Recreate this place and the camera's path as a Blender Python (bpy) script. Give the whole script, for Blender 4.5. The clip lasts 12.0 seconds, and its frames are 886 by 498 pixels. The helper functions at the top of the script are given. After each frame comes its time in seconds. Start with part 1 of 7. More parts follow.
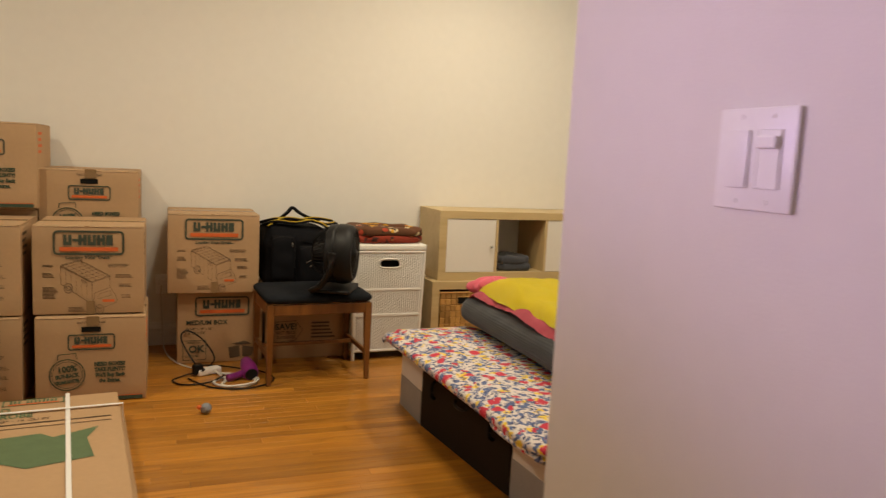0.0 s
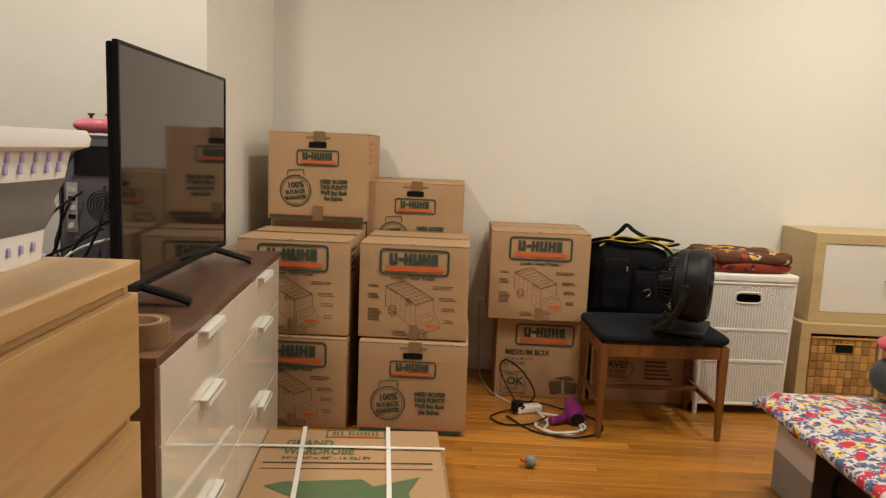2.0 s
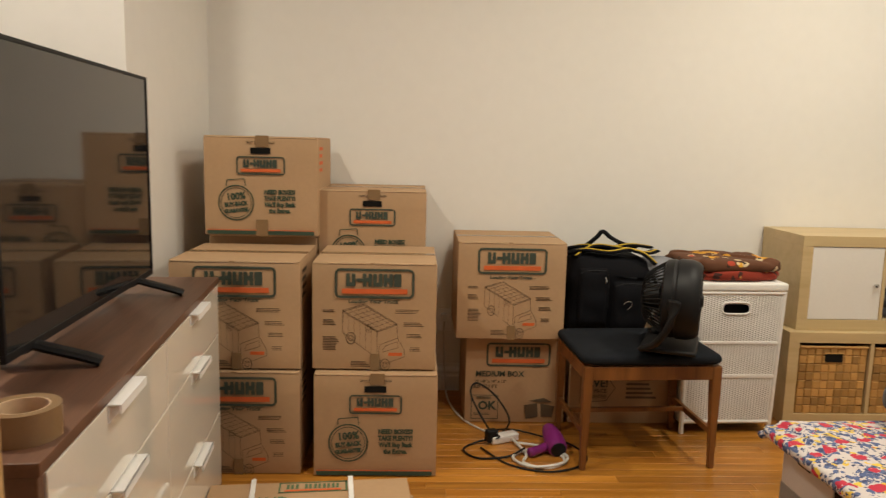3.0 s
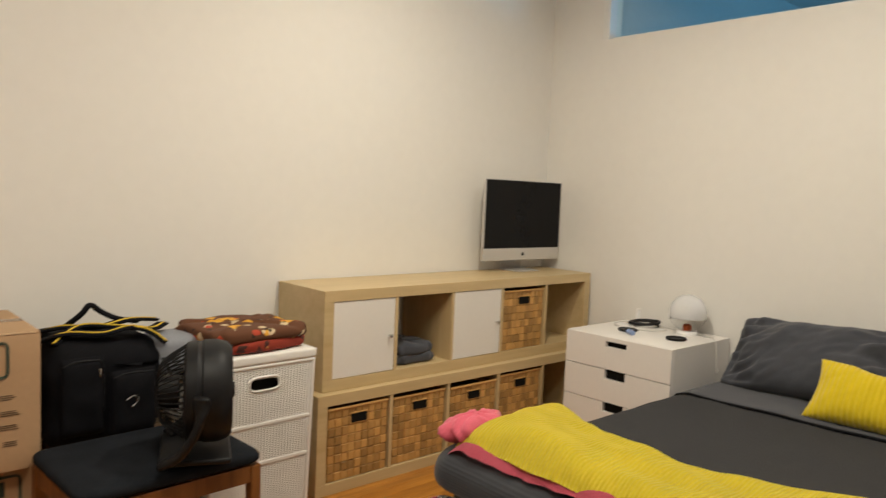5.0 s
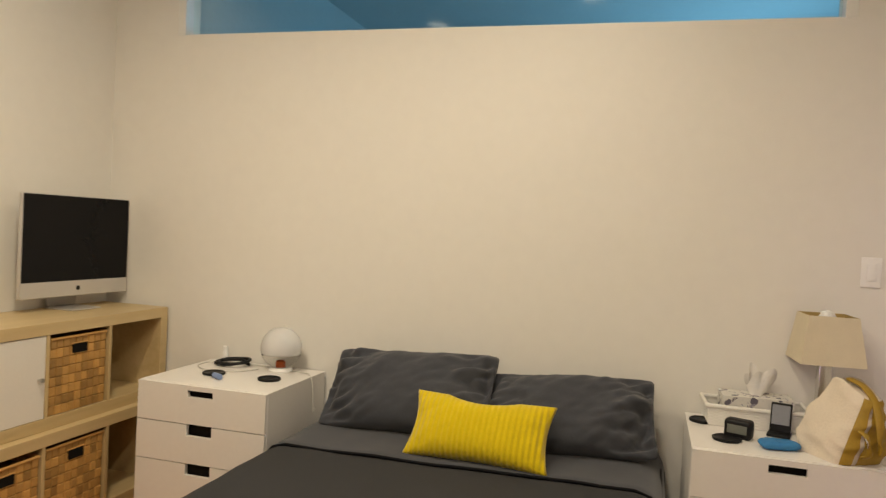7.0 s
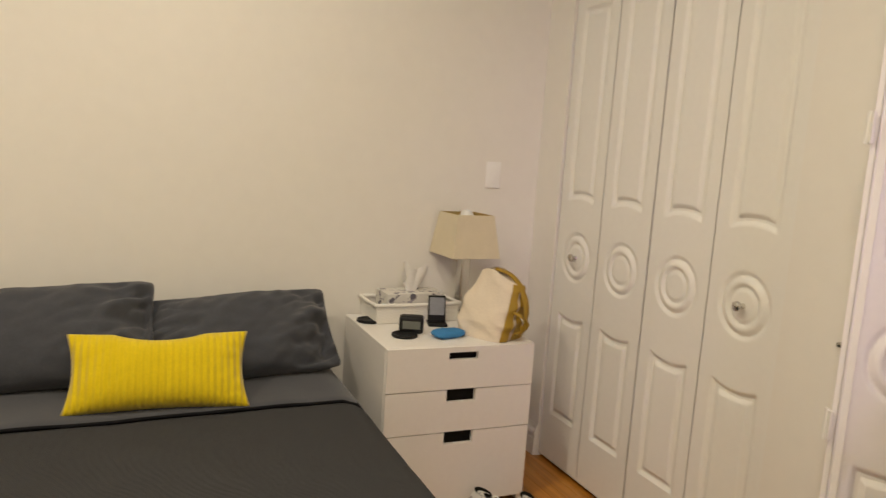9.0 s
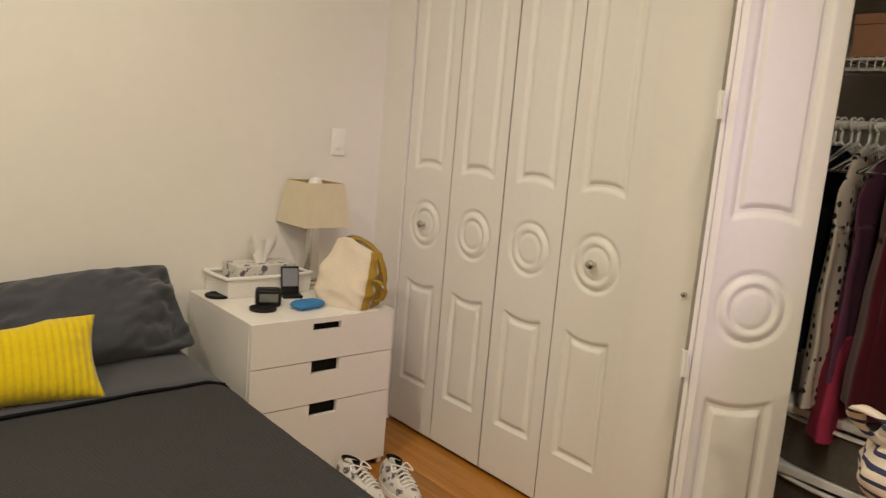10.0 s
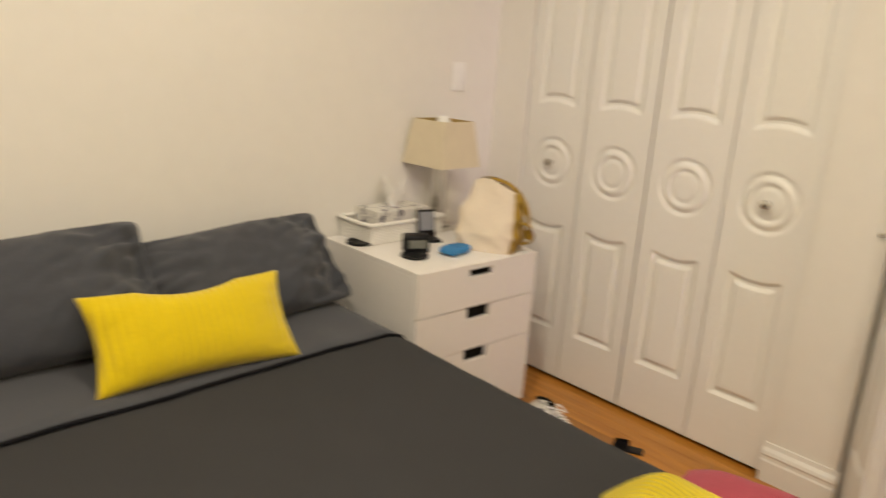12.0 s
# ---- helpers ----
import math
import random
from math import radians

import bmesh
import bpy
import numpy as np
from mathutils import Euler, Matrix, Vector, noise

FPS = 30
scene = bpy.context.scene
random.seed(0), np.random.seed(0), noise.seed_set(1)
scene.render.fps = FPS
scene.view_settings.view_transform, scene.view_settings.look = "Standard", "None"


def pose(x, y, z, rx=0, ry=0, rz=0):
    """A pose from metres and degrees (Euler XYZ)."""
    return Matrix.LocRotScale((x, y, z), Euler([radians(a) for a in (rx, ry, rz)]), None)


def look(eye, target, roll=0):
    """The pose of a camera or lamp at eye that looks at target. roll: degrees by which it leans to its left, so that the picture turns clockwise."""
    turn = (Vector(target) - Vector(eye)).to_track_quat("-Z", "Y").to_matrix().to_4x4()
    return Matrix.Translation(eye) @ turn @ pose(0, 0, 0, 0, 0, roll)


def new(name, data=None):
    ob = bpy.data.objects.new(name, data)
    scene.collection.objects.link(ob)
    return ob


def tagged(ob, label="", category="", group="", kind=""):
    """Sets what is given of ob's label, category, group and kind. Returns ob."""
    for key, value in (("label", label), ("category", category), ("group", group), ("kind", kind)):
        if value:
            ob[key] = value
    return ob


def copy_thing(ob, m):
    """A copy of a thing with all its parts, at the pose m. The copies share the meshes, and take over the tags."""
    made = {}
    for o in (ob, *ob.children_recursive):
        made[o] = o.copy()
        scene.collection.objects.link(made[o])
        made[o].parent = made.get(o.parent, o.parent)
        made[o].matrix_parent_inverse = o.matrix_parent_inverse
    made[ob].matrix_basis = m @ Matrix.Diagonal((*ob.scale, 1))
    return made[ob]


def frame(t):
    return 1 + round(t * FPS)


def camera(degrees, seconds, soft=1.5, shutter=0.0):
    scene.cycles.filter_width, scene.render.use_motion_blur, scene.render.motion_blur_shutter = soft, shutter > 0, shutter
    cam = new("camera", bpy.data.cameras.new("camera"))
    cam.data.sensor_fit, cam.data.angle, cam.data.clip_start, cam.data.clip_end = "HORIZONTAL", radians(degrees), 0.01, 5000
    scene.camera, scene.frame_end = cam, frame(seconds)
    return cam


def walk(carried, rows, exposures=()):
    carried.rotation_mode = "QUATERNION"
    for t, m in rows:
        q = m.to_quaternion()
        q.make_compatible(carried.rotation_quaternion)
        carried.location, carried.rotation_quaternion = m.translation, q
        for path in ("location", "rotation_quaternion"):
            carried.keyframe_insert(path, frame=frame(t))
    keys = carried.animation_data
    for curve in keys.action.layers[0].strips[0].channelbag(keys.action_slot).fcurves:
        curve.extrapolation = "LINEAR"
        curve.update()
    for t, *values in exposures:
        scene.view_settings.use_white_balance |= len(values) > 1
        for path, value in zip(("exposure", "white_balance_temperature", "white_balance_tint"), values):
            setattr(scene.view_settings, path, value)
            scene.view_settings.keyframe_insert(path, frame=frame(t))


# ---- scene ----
cam = camera(62.8, 12.0, soft=1.3, shutter=0.25)
PATH = [
    (0, (0.394, 0.246, 1.187), (1.108, 2.098, 0.945), 2.9),
    (0.5, (0.281, 0.485, 1.208), (0.86, 2.383, 0.958), 2.7),
    (1, (0.234, 0.636, 1.237), (0.687, 2.565, 0.963), 2.7),
    (1.5, (0.262, 0.77, 1.194), (0.456, 2.742, 0.926), 2.5),
    (2, (0.274, 0.875, 1.207), (0.216, 2.856, 0.936), 2.3),
    (2.5, (0.21, 1.057, 1.226), (0.125, 3.035, 0.943), 2.3),
    (2.7, (0.203, 1.13, 1.235), (0.166, 3.109, 0.955), 1.9),
    (4.3, (0.321, 1.678, 1.264), (1.166, 3.468, 0.977), 2.3),
    (4.5, (0.301, 1.771, 1.259), (1.31, 3.479, 1.008), 2.2),
    (5, (0.303, 1.852, 1.312), (1.642, 3.33, 1.16), 2.4),
    (5.5, (0.345, 1.871, 1.334), (1.896, 3.131, 1.26), 3.2),
    (6, (0.455, 1.918, 1.341), (2.163, 2.957, 1.29), 3.1),
    (6.5, (0.577, 2.003, 1.344), (2.417, 2.786, 1.306), 3.0),
    (6.7, (0.631, 2.042, 1.338), (2.51, 2.726, 1.301), 3.0),
    (8.3, (0.926, 2.567, 1.35), (2.904, 2.373, 1.13), 3.1),
    (8.5, (0.947, 2.611, 1.34), (2.898, 2.238, 1.106), 3.2),
    (9, (0.948, 2.786, 1.349), (2.765, 1.992, 1.082), 3.9),
    (9.5, (0.972, 2.916, 1.348), (2.621, 1.826, 1.045), 4.5),
    (10, (1.091, 3.031, 1.336), (2.584, 1.737, 1.021), 4.8),
    (10.5, (1.186, 3.106, 1.342), (2.43, 1.57, 1.04), 5.0),
    (11, (1.28, 3.248, 1.343), (2.225, 1.517, 1.013), 5.0),
    (11.5, (1.393, 3.321, 1.326), (2.319, 1.615, 0.846), 6.1),
    (12, (1.584, 3.456, 1.346), (2.99, 2.131, 0.828), 4.0),
]
walk(cam, [(t, look(eye, target, roll)) for t, eye, target, roll in PATH],
     exposures=[(0.0, 0.0, 6900, 10), (0.5, 0.0, 6800, 10), (1.2, 0.10, 6150, 10), (2.5, 0.13, 6150, 10), (5.0, 0.05, 6000, 10), (6.5, -0.04, 6700, 10), (8.5, -0.02, 6650, 10), (9.5, 0.0, 6500, 10), (10.5, 0.0, 6500, 10), (11.2, -0.03, 6550, 10), (12.0, 0.25, 6550, 10)])

# ---------- light ----------
world = bpy.data.worlds.new("dusk")
scene.world = world
world.use_nodes = True
world.node_tree.nodes["Background"].inputs[0].default_value = (0.30, 0.32, 0.75, 1)
world.node_tree.nodes["Background"].inputs[1].default_value = 0.25
scene.view_settings.exposure = 0.0

CEIL = 2.75
# the first, at x -0.95, is an added lamp to brighten the pier front
DOWNLIGHTS = [(-0.95, 2.75, 22), (1.1, 2.5, 13), (0.85, 3.1, 16), (2.76, 2.53, 12), (2.25, 3.62, 23)]
for lx, ly, watts in DOWNLIGHTS:
    ld = bpy.data.lights.new("downlight_glow", "AREA")
    ld.shape, ld.size, ld.energy, ld.color, ld.spread = "DISK", 0.14, watts, (1.0, 0.88, 0.67), radians(180)
    new("downlight_glow", ld).matrix_world = pose(lx, ly, CEIL - 0.012)
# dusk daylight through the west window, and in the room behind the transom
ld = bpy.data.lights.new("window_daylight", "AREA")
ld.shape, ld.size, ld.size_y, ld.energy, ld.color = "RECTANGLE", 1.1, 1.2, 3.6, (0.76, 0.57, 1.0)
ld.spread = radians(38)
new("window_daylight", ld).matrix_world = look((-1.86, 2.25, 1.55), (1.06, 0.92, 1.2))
ld = bpy.data.lights.new("neighbour_daylight", "AREA")
ld.shape, ld.size, ld.size_y, ld.energy, ld.color = "RECTANGLE", 1.2, 1.2, 33, (0.20, 0.52, 0.80)
new("neighbour_daylight", ld).matrix_world = look((6.3, 1.2, 1.6), (5.0, 3.0, 2.7))


# ---------- materials ----------
def mat(name, color, rough=0.6, metal=0.0, vary=0.06, scale=6.0, bump=0.0, bscale=120.0, coat=0.0, alpha=None, rnd=0.0, island=0.0, trans=0.0, sheen=0.0, spec=0.5):
    """Principled material with two scales of colour variation and fine relief."""
    m = bpy.data.materials.new(name)
    m.use_nodes = True
    nt = m.node_tree
    n, l = nt.nodes, nt.links
    b = n["Principled BSDF"]
    b.inputs["Roughness"].default_value, b.inputs["Metallic"].default_value = rough, metal
    b.inputs["Coat Weight"].default_value = coat
    b.inputs["Transmission Weight"].default_value = trans
    b.inputs["Sheen Weight"].default_value = sheen
    b.inputs["Specular IOR Level"].default_value = spec
    tc = n.new("ShaderNodeTexCoord")
    n1 = n.new("ShaderNodeTexNoise")
    n1.inputs["Scale"].default_value, n1.inputs["Detail"].default_value = scale, 5
    l.new(tc.outputs["Object"], n1.inputs["Vector"])
    n2 = n.new("ShaderNodeTexNoise")
    n2.inputs["Scale"].default_value, n2.inputs["Detail"].default_value = scale * 14, 3
    l.new(tc.outputs["Object"], n2.inputs["Vector"])
    ad = n.new("ShaderNodeMath")
    ad.operation = "ADD"
    l.new(n1.outputs[0], ad.inputs[0]), l.new(n2.outputs[0], ad.inputs[1])
    mr = n.new("ShaderNodeMapRange")
    mr.inputs[1].default_value, mr.inputs[2].default_value = 0.6, 1.4
    mr.inputs[3].default_value, mr.inputs[4].default_value = 1 - vary, 1 + vary
    l.new(ad.outputs[0], mr.inputs[0])
    val = mr.outputs[0]
    if rnd or island:
        if rnd:
            src = n.new("ShaderNodeObjectInfo").outputs["Random"]
        else:
            src = n.new("ShaderNodeNewGeometry").outputs["Random Per Island"]
        r2 = n.new("ShaderNodeMapRange")
        r2.inputs[3].default_value, r2.inputs[4].default_value = 1 - (rnd or island), 1 + (rnd or island)
        l.new(src, r2.inputs[0])
        mu = n.new("ShaderNodeMath")
        mu.operation = "MULTIPLY"
        l.new(val, mu.inputs[0]), l.new(r2.outputs[0], mu.inputs[1])
        val = mu.outputs[0]
    vm = n.new("ShaderNodeVectorMath")
    vm.operation = "SCALE"
    vm.inputs[0].default_value = color
    l.new(val, vm.inputs["Scale"])
    l.new(vm.outputs[0], b.inputs["Base Color"])
    if bump:
        n3 = n.new("ShaderNodeTexNoise")
        n3.inputs["Scale"].default_value, n3.inputs["Detail"].default_value = bscale, 4
        l.new(tc.outputs["Object"], n3.inputs["Vector"])
        bp = n.new("ShaderNodeBump")
        bp.inputs["Strength"].default_value, bp.inputs["Distance"].default_value = bump, 0.004
        l.new(n3.outputs[0], bp.inputs["Height"])
        l.new(bp.outputs[0], b.inputs["Normal"])
    return m


def wood(name, dark, light, rough=0.4, axis=0, grain=18.0, rnd=0.0, coat=0.0, spec=0.5):
    """Wood with grain drawn out along one local axis."""
    m = bpy.data.materials.new(name)
    m.use_nodes = True
    n, l = m.node_tree.nodes, m.node_tree.links
    b = n["Principled BSDF"]
    b.inputs["Roughness"].default_value, b.inputs["Coat Weight"].default_value = rough, coat
    b.inputs["Specular IOR Level"].default_value = spec
    tc, mp = n.new("ShaderNodeTexCoord"), n.new("ShaderNodeMapping")
    sc = [grain, grain, grain]
    sc[axis] = grain * 0.07
    mp.inputs["Scale"].default_value = sc
    l.new(tc.outputs["Object"], mp.inputs["Vector"])
    oi = n.new("ShaderNodeObjectInfo")
    if rnd:
        off = n.new("ShaderNodeVectorMath")
        off.operation = "MULTIPLY_ADD"
        off.inputs[1].default_value = (1, 1, 1)
        cx = n.new("ShaderNodeCombineXYZ")
        mm = n.new("ShaderNodeMath")
        mm.operation = "MULTIPLY"
        mm.inputs[1].default_value = 37.0
        l.new(oi.outputs["Random"], mm.inputs[0])
        l.new(mm.outputs[0], cx.inputs[0]), l.new(mm.outputs[0], cx.inputs[1])
        l.new(mp.outputs[0], off.inputs[0]), l.new(cx.outputs[0], off.inputs[2])
        vec = off.outputs[0]
    else:
        vec = mp.outputs[0]
    n1, n2 = n.new("ShaderNodeTexNoise"), n.new("ShaderNodeTexNoise")
    for q, s, d in ((n1, 1.0, 6), (n2, 7.0, 3)):
        q.inputs["Scale"].default_value, q.inputs["Detail"].default_value, q.inputs["Distortion"].default_value = s, d, 0.8
        l.new(vec, q.inputs["Vector"])
    mx = n.new("ShaderNodeMath")
    mx.operation = "MULTIPLY_ADD"
    mx.inputs[1].default_value = 0.35
    l.new(n2.outputs[0], mx.inputs[0]), l.new(n1.outputs[0], mx.inputs[2])
    ra = n.new("ShaderNodeValToRGB")
    ra.color_ramp.elements[0].position, ra.color_ramp.elements[1].position = 0.42, 0.9
    ra.color_ramp.elements[0].color, ra.color_ramp.elements[1].color = (*dark, 1), (*light, 1)
    l.new(mx.outputs[0], ra.inputs[0])
    col = ra.outputs[0]
    if rnd:
        r2 = n.new("ShaderNodeMapRange")
        r2.inputs[3].default_value, r2.inputs[4].default_value = 1 - rnd, 1 + rnd
        l.new(oi.outputs["Random"], r2.inputs[0])
        vm = n.new("ShaderNodeVectorMath")
        vm.operation = "SCALE"
        l.new(col, vm.inputs[0]), l.new(r2.outputs[0], vm.inputs["Scale"])
        col = vm.outputs[0]
    l.new(col, b.inputs["Base Color"])
    bp = n.new("ShaderNodeBump")
    bp.inputs["Strength"].default_value, bp.inputs["Distance"].default_value = 0.12, 0.002
    l.new(mx.outputs[0], bp.inputs["Height"])
    l.new(bp.outputs[0], b.inputs["Normal"])
    return m


def print_fabric(name, ground, colors, scale, rough=0.9):
    """Cloth printed with scattered irregular blots, one layer a colour."""
    m = bpy.data.materials.new(name)
    m.use_nodes = True
    n, l = m.node_tree.nodes, m.node_tree.links
    b = n["Principled BSDF"]
    b.inputs["Roughness"].default_value = rough
    tc = n.new("ShaderNodeTexCoord")
    wv = n.new("ShaderNodeTexNoise")
    wv.inputs["Scale"].default_value = scale * 1.3
    l.new(tc.outputs["Object"], wv.inputs["Vector"])
    wa = n.new("ShaderNodeVectorMath")
    wa.operation = "MULTIPLY_ADD"
    wa.inputs[1].default_value = (0.9 / scale,) * 3
    l.new(wv.outputs["Color"], wa.inputs[0]), l.new(tc.outputs["Object"], wa.inputs[2])
    col = None
    for i, (c, k, lim) in enumerate(colors):
        vo = n.new("ShaderNodeTexVoronoi")
        vo.inputs["Scale"].default_value = scale * k
        mp = n.new("ShaderNodeMapping")
        mp.inputs["Location"].default_value = (i * 3.7, i * 1.9, i * 2.3)
        l.new(wa.outputs[0], mp.inputs[0]), l.new(mp.outputs[0], vo.inputs["Vector"])
        th = n.new("ShaderNodeMath")
        th.operation = "LESS_THAN"
        th.inputs[1].default_value = lim
        l.new(vo.outputs["Distance"], th.inputs[0])
        mx = n.new("ShaderNodeMix")
        mx.data_type = "RGBA"
        l.new(th.outputs[0], mx.inputs["Factor"])
        if col is None:
            mx.inputs["A"].default_value = (*ground, 1)
        else:
            l.new(col, mx.inputs["A"])
        mx.inputs["B"].default_value = (*c, 1)
        col = mx.outputs["Result"]
    l.new(col, b.inputs["Base Color"])
    n3 = n.new("ShaderNodeTexNoise")
    n3.inputs["Scale"].default_value = 60
    l.new(tc.outputs["Object"], n3.inputs["Vector"])
    bp = n.new("ShaderNodeBump")
    bp.inputs["Strength"].default_value, bp.inputs["Distance"].default_value = 0.3, 0.004
    l.new(n3.outputs[0], bp.inputs["Height"]), l.new(bp.outputs[0], b.inputs["Normal"])
    return m


def ribbed(name, color, scale, axis, rough=0.9, depth=0.004, vary=0.08, sheen=0.3, noise_mix=0.25):
    """Corded or knitted cloth: ribs across one local axis."""
    m = mat(name, color, rough, vary=vary, scale=9, sheen=sheen, spec=0.15)
    n, l = m.node_tree.nodes, m.node_tree.links
    tc, wv = n.new("ShaderNodeTexCoord"), n.new("ShaderNodeTexWave")
    wv.bands_direction = axis
    wv.inputs["Scale"].default_value, wv.inputs["Distortion"].default_value = scale, noise_mix
    l.new(tc.outputs["Object"], wv.inputs["Vector"])
    bp = n.new("ShaderNodeBump")
    bp.inputs["Strength"].default_value, bp.inputs["Distance"].default_value = 0.8, depth
    l.new(wv.outputs["Fac"], bp.inputs["Height"]), l.new(bp.outputs[0], n["Principled BSDF"].inputs["Normal"])
    return m


def emission(name, color, strength):
    m = bpy.data.materials.new(name)
    m.use_nodes = True
    b = m.node_tree.nodes["Principled BSDF"]
    b.inputs["Base Color"].default_value = (*color, 1)
    b.inputs["Emission Color"].default_value = (*color, 1)
    b.inputs["Emission Strength"].default_value = strength
    return m


def glass(name, color=(1, 1, 1), rough=0.02, ior=1.45):
    m = bpy.data.materials.new(name)
    m.use_nodes = True
    b = m.node_tree.nodes["Principled BSDF"]
    b.inputs["Base Color"].default_value = (*color, 1)
    b.inputs["Roughness"].default_value, b.inputs["Transmission Weight"].default_value, b.inputs["IOR"].default_value = rough, 1.0, ior
    return m


WALL = mat("wall_paint", (0.80, 0.775, 0.73), 0.75, vary=0.02, scale=1.2, bump=0.10, bscale=220)
CEILING = mat("ceiling_paint", (0.82, 0.80, 0.77), 0.85, vary=0.015, scale=1.0)
TRIM = mat("trim_paint", (0.80, 0.79, 0.76), 0.42, vary=0.02, scale=3)
DOOR = mat("door_paint", (0.80, 0.785, 0.75), 0.45, vary=0.02, scale=3, bump=0.05, bscale=90)
OAK = wood("oak_strip", (0.275, 0.098, 0.010), (0.52, 0.225, 0.031), 0.30, 0, 20, rnd=0.20, coat=0.15)
GAP = mat("floor_gap", (0.17, 0.07, 0.02), 0.8)
CARD = mat("corrugated_card", (0.43, 0.275, 0.15), 0.85, vary=0.05, scale=4, bump=0.12, bscale=60, rnd=0.05)
CARD_IN = mat("card_edge", (0.62, 0.44, 0.27), 0.9, vary=0.08, scale=10)
TAPE = mat("packing_tape", (0.24, 0.15, 0.075), 0.25, vary=0.05, scale=10)
INK = mat("ink_dark", (0.045, 0.06, 0.042), 0.8, vary=0.2, scale=20)
INK_WARD = mat("ink_leaf_green", (0.10, 0.155, 0.075), 0.8, vary=0.15, scale=20)
INK_GREEN = mat("ink_green", (0.035, 0.062, 0.038), 0.8, vary=0.15, scale=20)
INK_ORANGE = mat("ink_orange", (0.62, 0.12, 0.025), 0.8, vary=0.1, scale=20)
INK_BROWN = mat("ink_brown", (0.10, 0.065, 0.035), 0.8, vary=0.15, scale=20)
BIRCH = wood("birch_veneer", (0.49, 0.36, 0.175), (0.62, 0.475, 0.26), 0.42, 0, 7)
BIRCHV = wood("birch_veneer_upright", (0.49, 0.36, 0.175), (0.62, 0.475, 0.26), 0.42, 2, 7)
MALM = wood("birch_drawer", (0.43, 0.255, 0.092), (0.64, 0.43, 0.20), 0.36, 1, 9, coat=0.1)
WALNUT = wood("walnut_veneer", (0.075, 0.035, 0.02), (0.17, 0.085, 0.05), 0.42, 1, 14)
TEAK = wood("teak_frame", (0.105, 0.036, 0.008), (0.26, 0.105, 0.026), 0.4, 2, 16)
GLOSS = mat("gloss_lacquer", (0.79, 0.74, 0.65), 0.06, vary=0.015, scale=2, coat=0.6)
WHITE = mat("white_lacquer", (0.80, 0.77, 0.74), 0.35, vary=0.02, scale=3)
WHITE_PLASTIC = mat("white_plastic", (0.88, 0.87, 0.86), 0.35, vary=0.02)
CREAM_PANEL = mat("white_door_panel", (0.78, 0.75, 0.70), 0.4, vary=0.02)
BLACK = mat("black_plastic", (0.009, 0.009, 0.010), 0.46, spec=0.22, vary=0.15)
BLACK_SOFT = mat("black_fabric", (0.006, 0.006, 0.008), 0.8, spec=0.12, vary=0.3, scale=12, bump=0.3, bscale=260)
# near-black that stands for the shade in holes, gaps and insides
HOLLOW_SHADE = mat("hollow_shade", (0.012, 0.011, 0.010), 0.9, spec=0.05)
SEAT = mat("charcoal_suede", (0.013, 0.015, 0.019), 0.95, vary=0.3, scale=14, bump=0.3, bscale=300, spec=0.1)
WICKER = mat("white_wicker", (0.78, 0.76, 0.72), 0.6, vary=0.06, scale=20, bump=0.2, bscale=200)
HYACINTH = mat("woven_hyacinth", (0.46, 0.255, 0.075), 0.6, vary=0.12, scale=30, island=0.34, bump=0.4, bscale=160)
CHROME = mat("brushed_nickel", (0.62, 0.60, 0.56), 0.25, 1.0, vary=0.05)
SCREEN_DARK = mat("dim_screen", (0.006, 0.006, 0.007), 0.12, vary=0.05)
SCREEN_DARK.node_tree.nodes["Principled BSDF"].inputs["Specular IOR Level"].default_value = 0.15
SCREEN = mat("glossy_screen", (0.012, 0.012, 0.013), 0.06, vary=0.05, coat=0.3)
ALU = mat("aluminium", (0.62, 0.60, 0.58), 0.38, 0.6, vary=0.02)
SHEET = ribbed("grey_coverlet", (0.036, 0.036, 0.039), 48, "X", depth=0.003, sheen=0.05)
PILLOW = mat("grey_pillowcase", (0.056, 0.059, 0.071), 0.85, spec=0.15, vary=0.10, scale=8, bump=0.2, bscale=200, sheen=0.2)
DUVET = ribbed("grey_ribbed_throw", (0.034, 0.036, 0.042), 32, "Z", depth=0.0012, sheen=0.2)
YELLOW_PILLOW = ribbed("yellow_velvet", (0.66, 0.49, 0.006), 15, "X", depth=0.0045, sheen=0.3)
YELLOW = ribbed("yellow_waffle_knit", (0.88, 0.73, 0.045), 26, "Y", depth=0.003, sheen=0.2)
PINK = mat("pink_knit", (0.60, 0.105, 0.155), 0.95, vary=0.1, scale=12, bump=0.4, bscale=120, sheen=0.2)
FLORAL = print_fabric("floral_cotton", (0.60, 0.545, 0.53), [((0.085, 0.12, 0.26), 2.0, 0.47), ((0.72, 0.50, 0.06), 1.2, 0.34), ((0.62, 0.58, 0.55), 2.2, 0.27), ((0.05, 0.06, 0.14), 2.9, 0.33), ((0.50, 0.03, 0.06), 0.9, 0.35), ((0.58, 0.53, 0.51), 3.4, 0.15)], 19)
BROWN_BIN = mat("brown_bin", (0.014, 0.008, 0.006), 0.75, spec=0.2, vary=0.2, scale=9, bump=0.2)
GREY_BIN = mat("grey_bin_fabric", (0.30, 0.285, 0.28), 0.9, vary=0.08, scale=9, bump=0.2)
WHITE_BIN = mat("white_bin_fabric", (0.66, 0.63, 0.62), 0.9, vary=0.05, scale=9, bump=0.2)


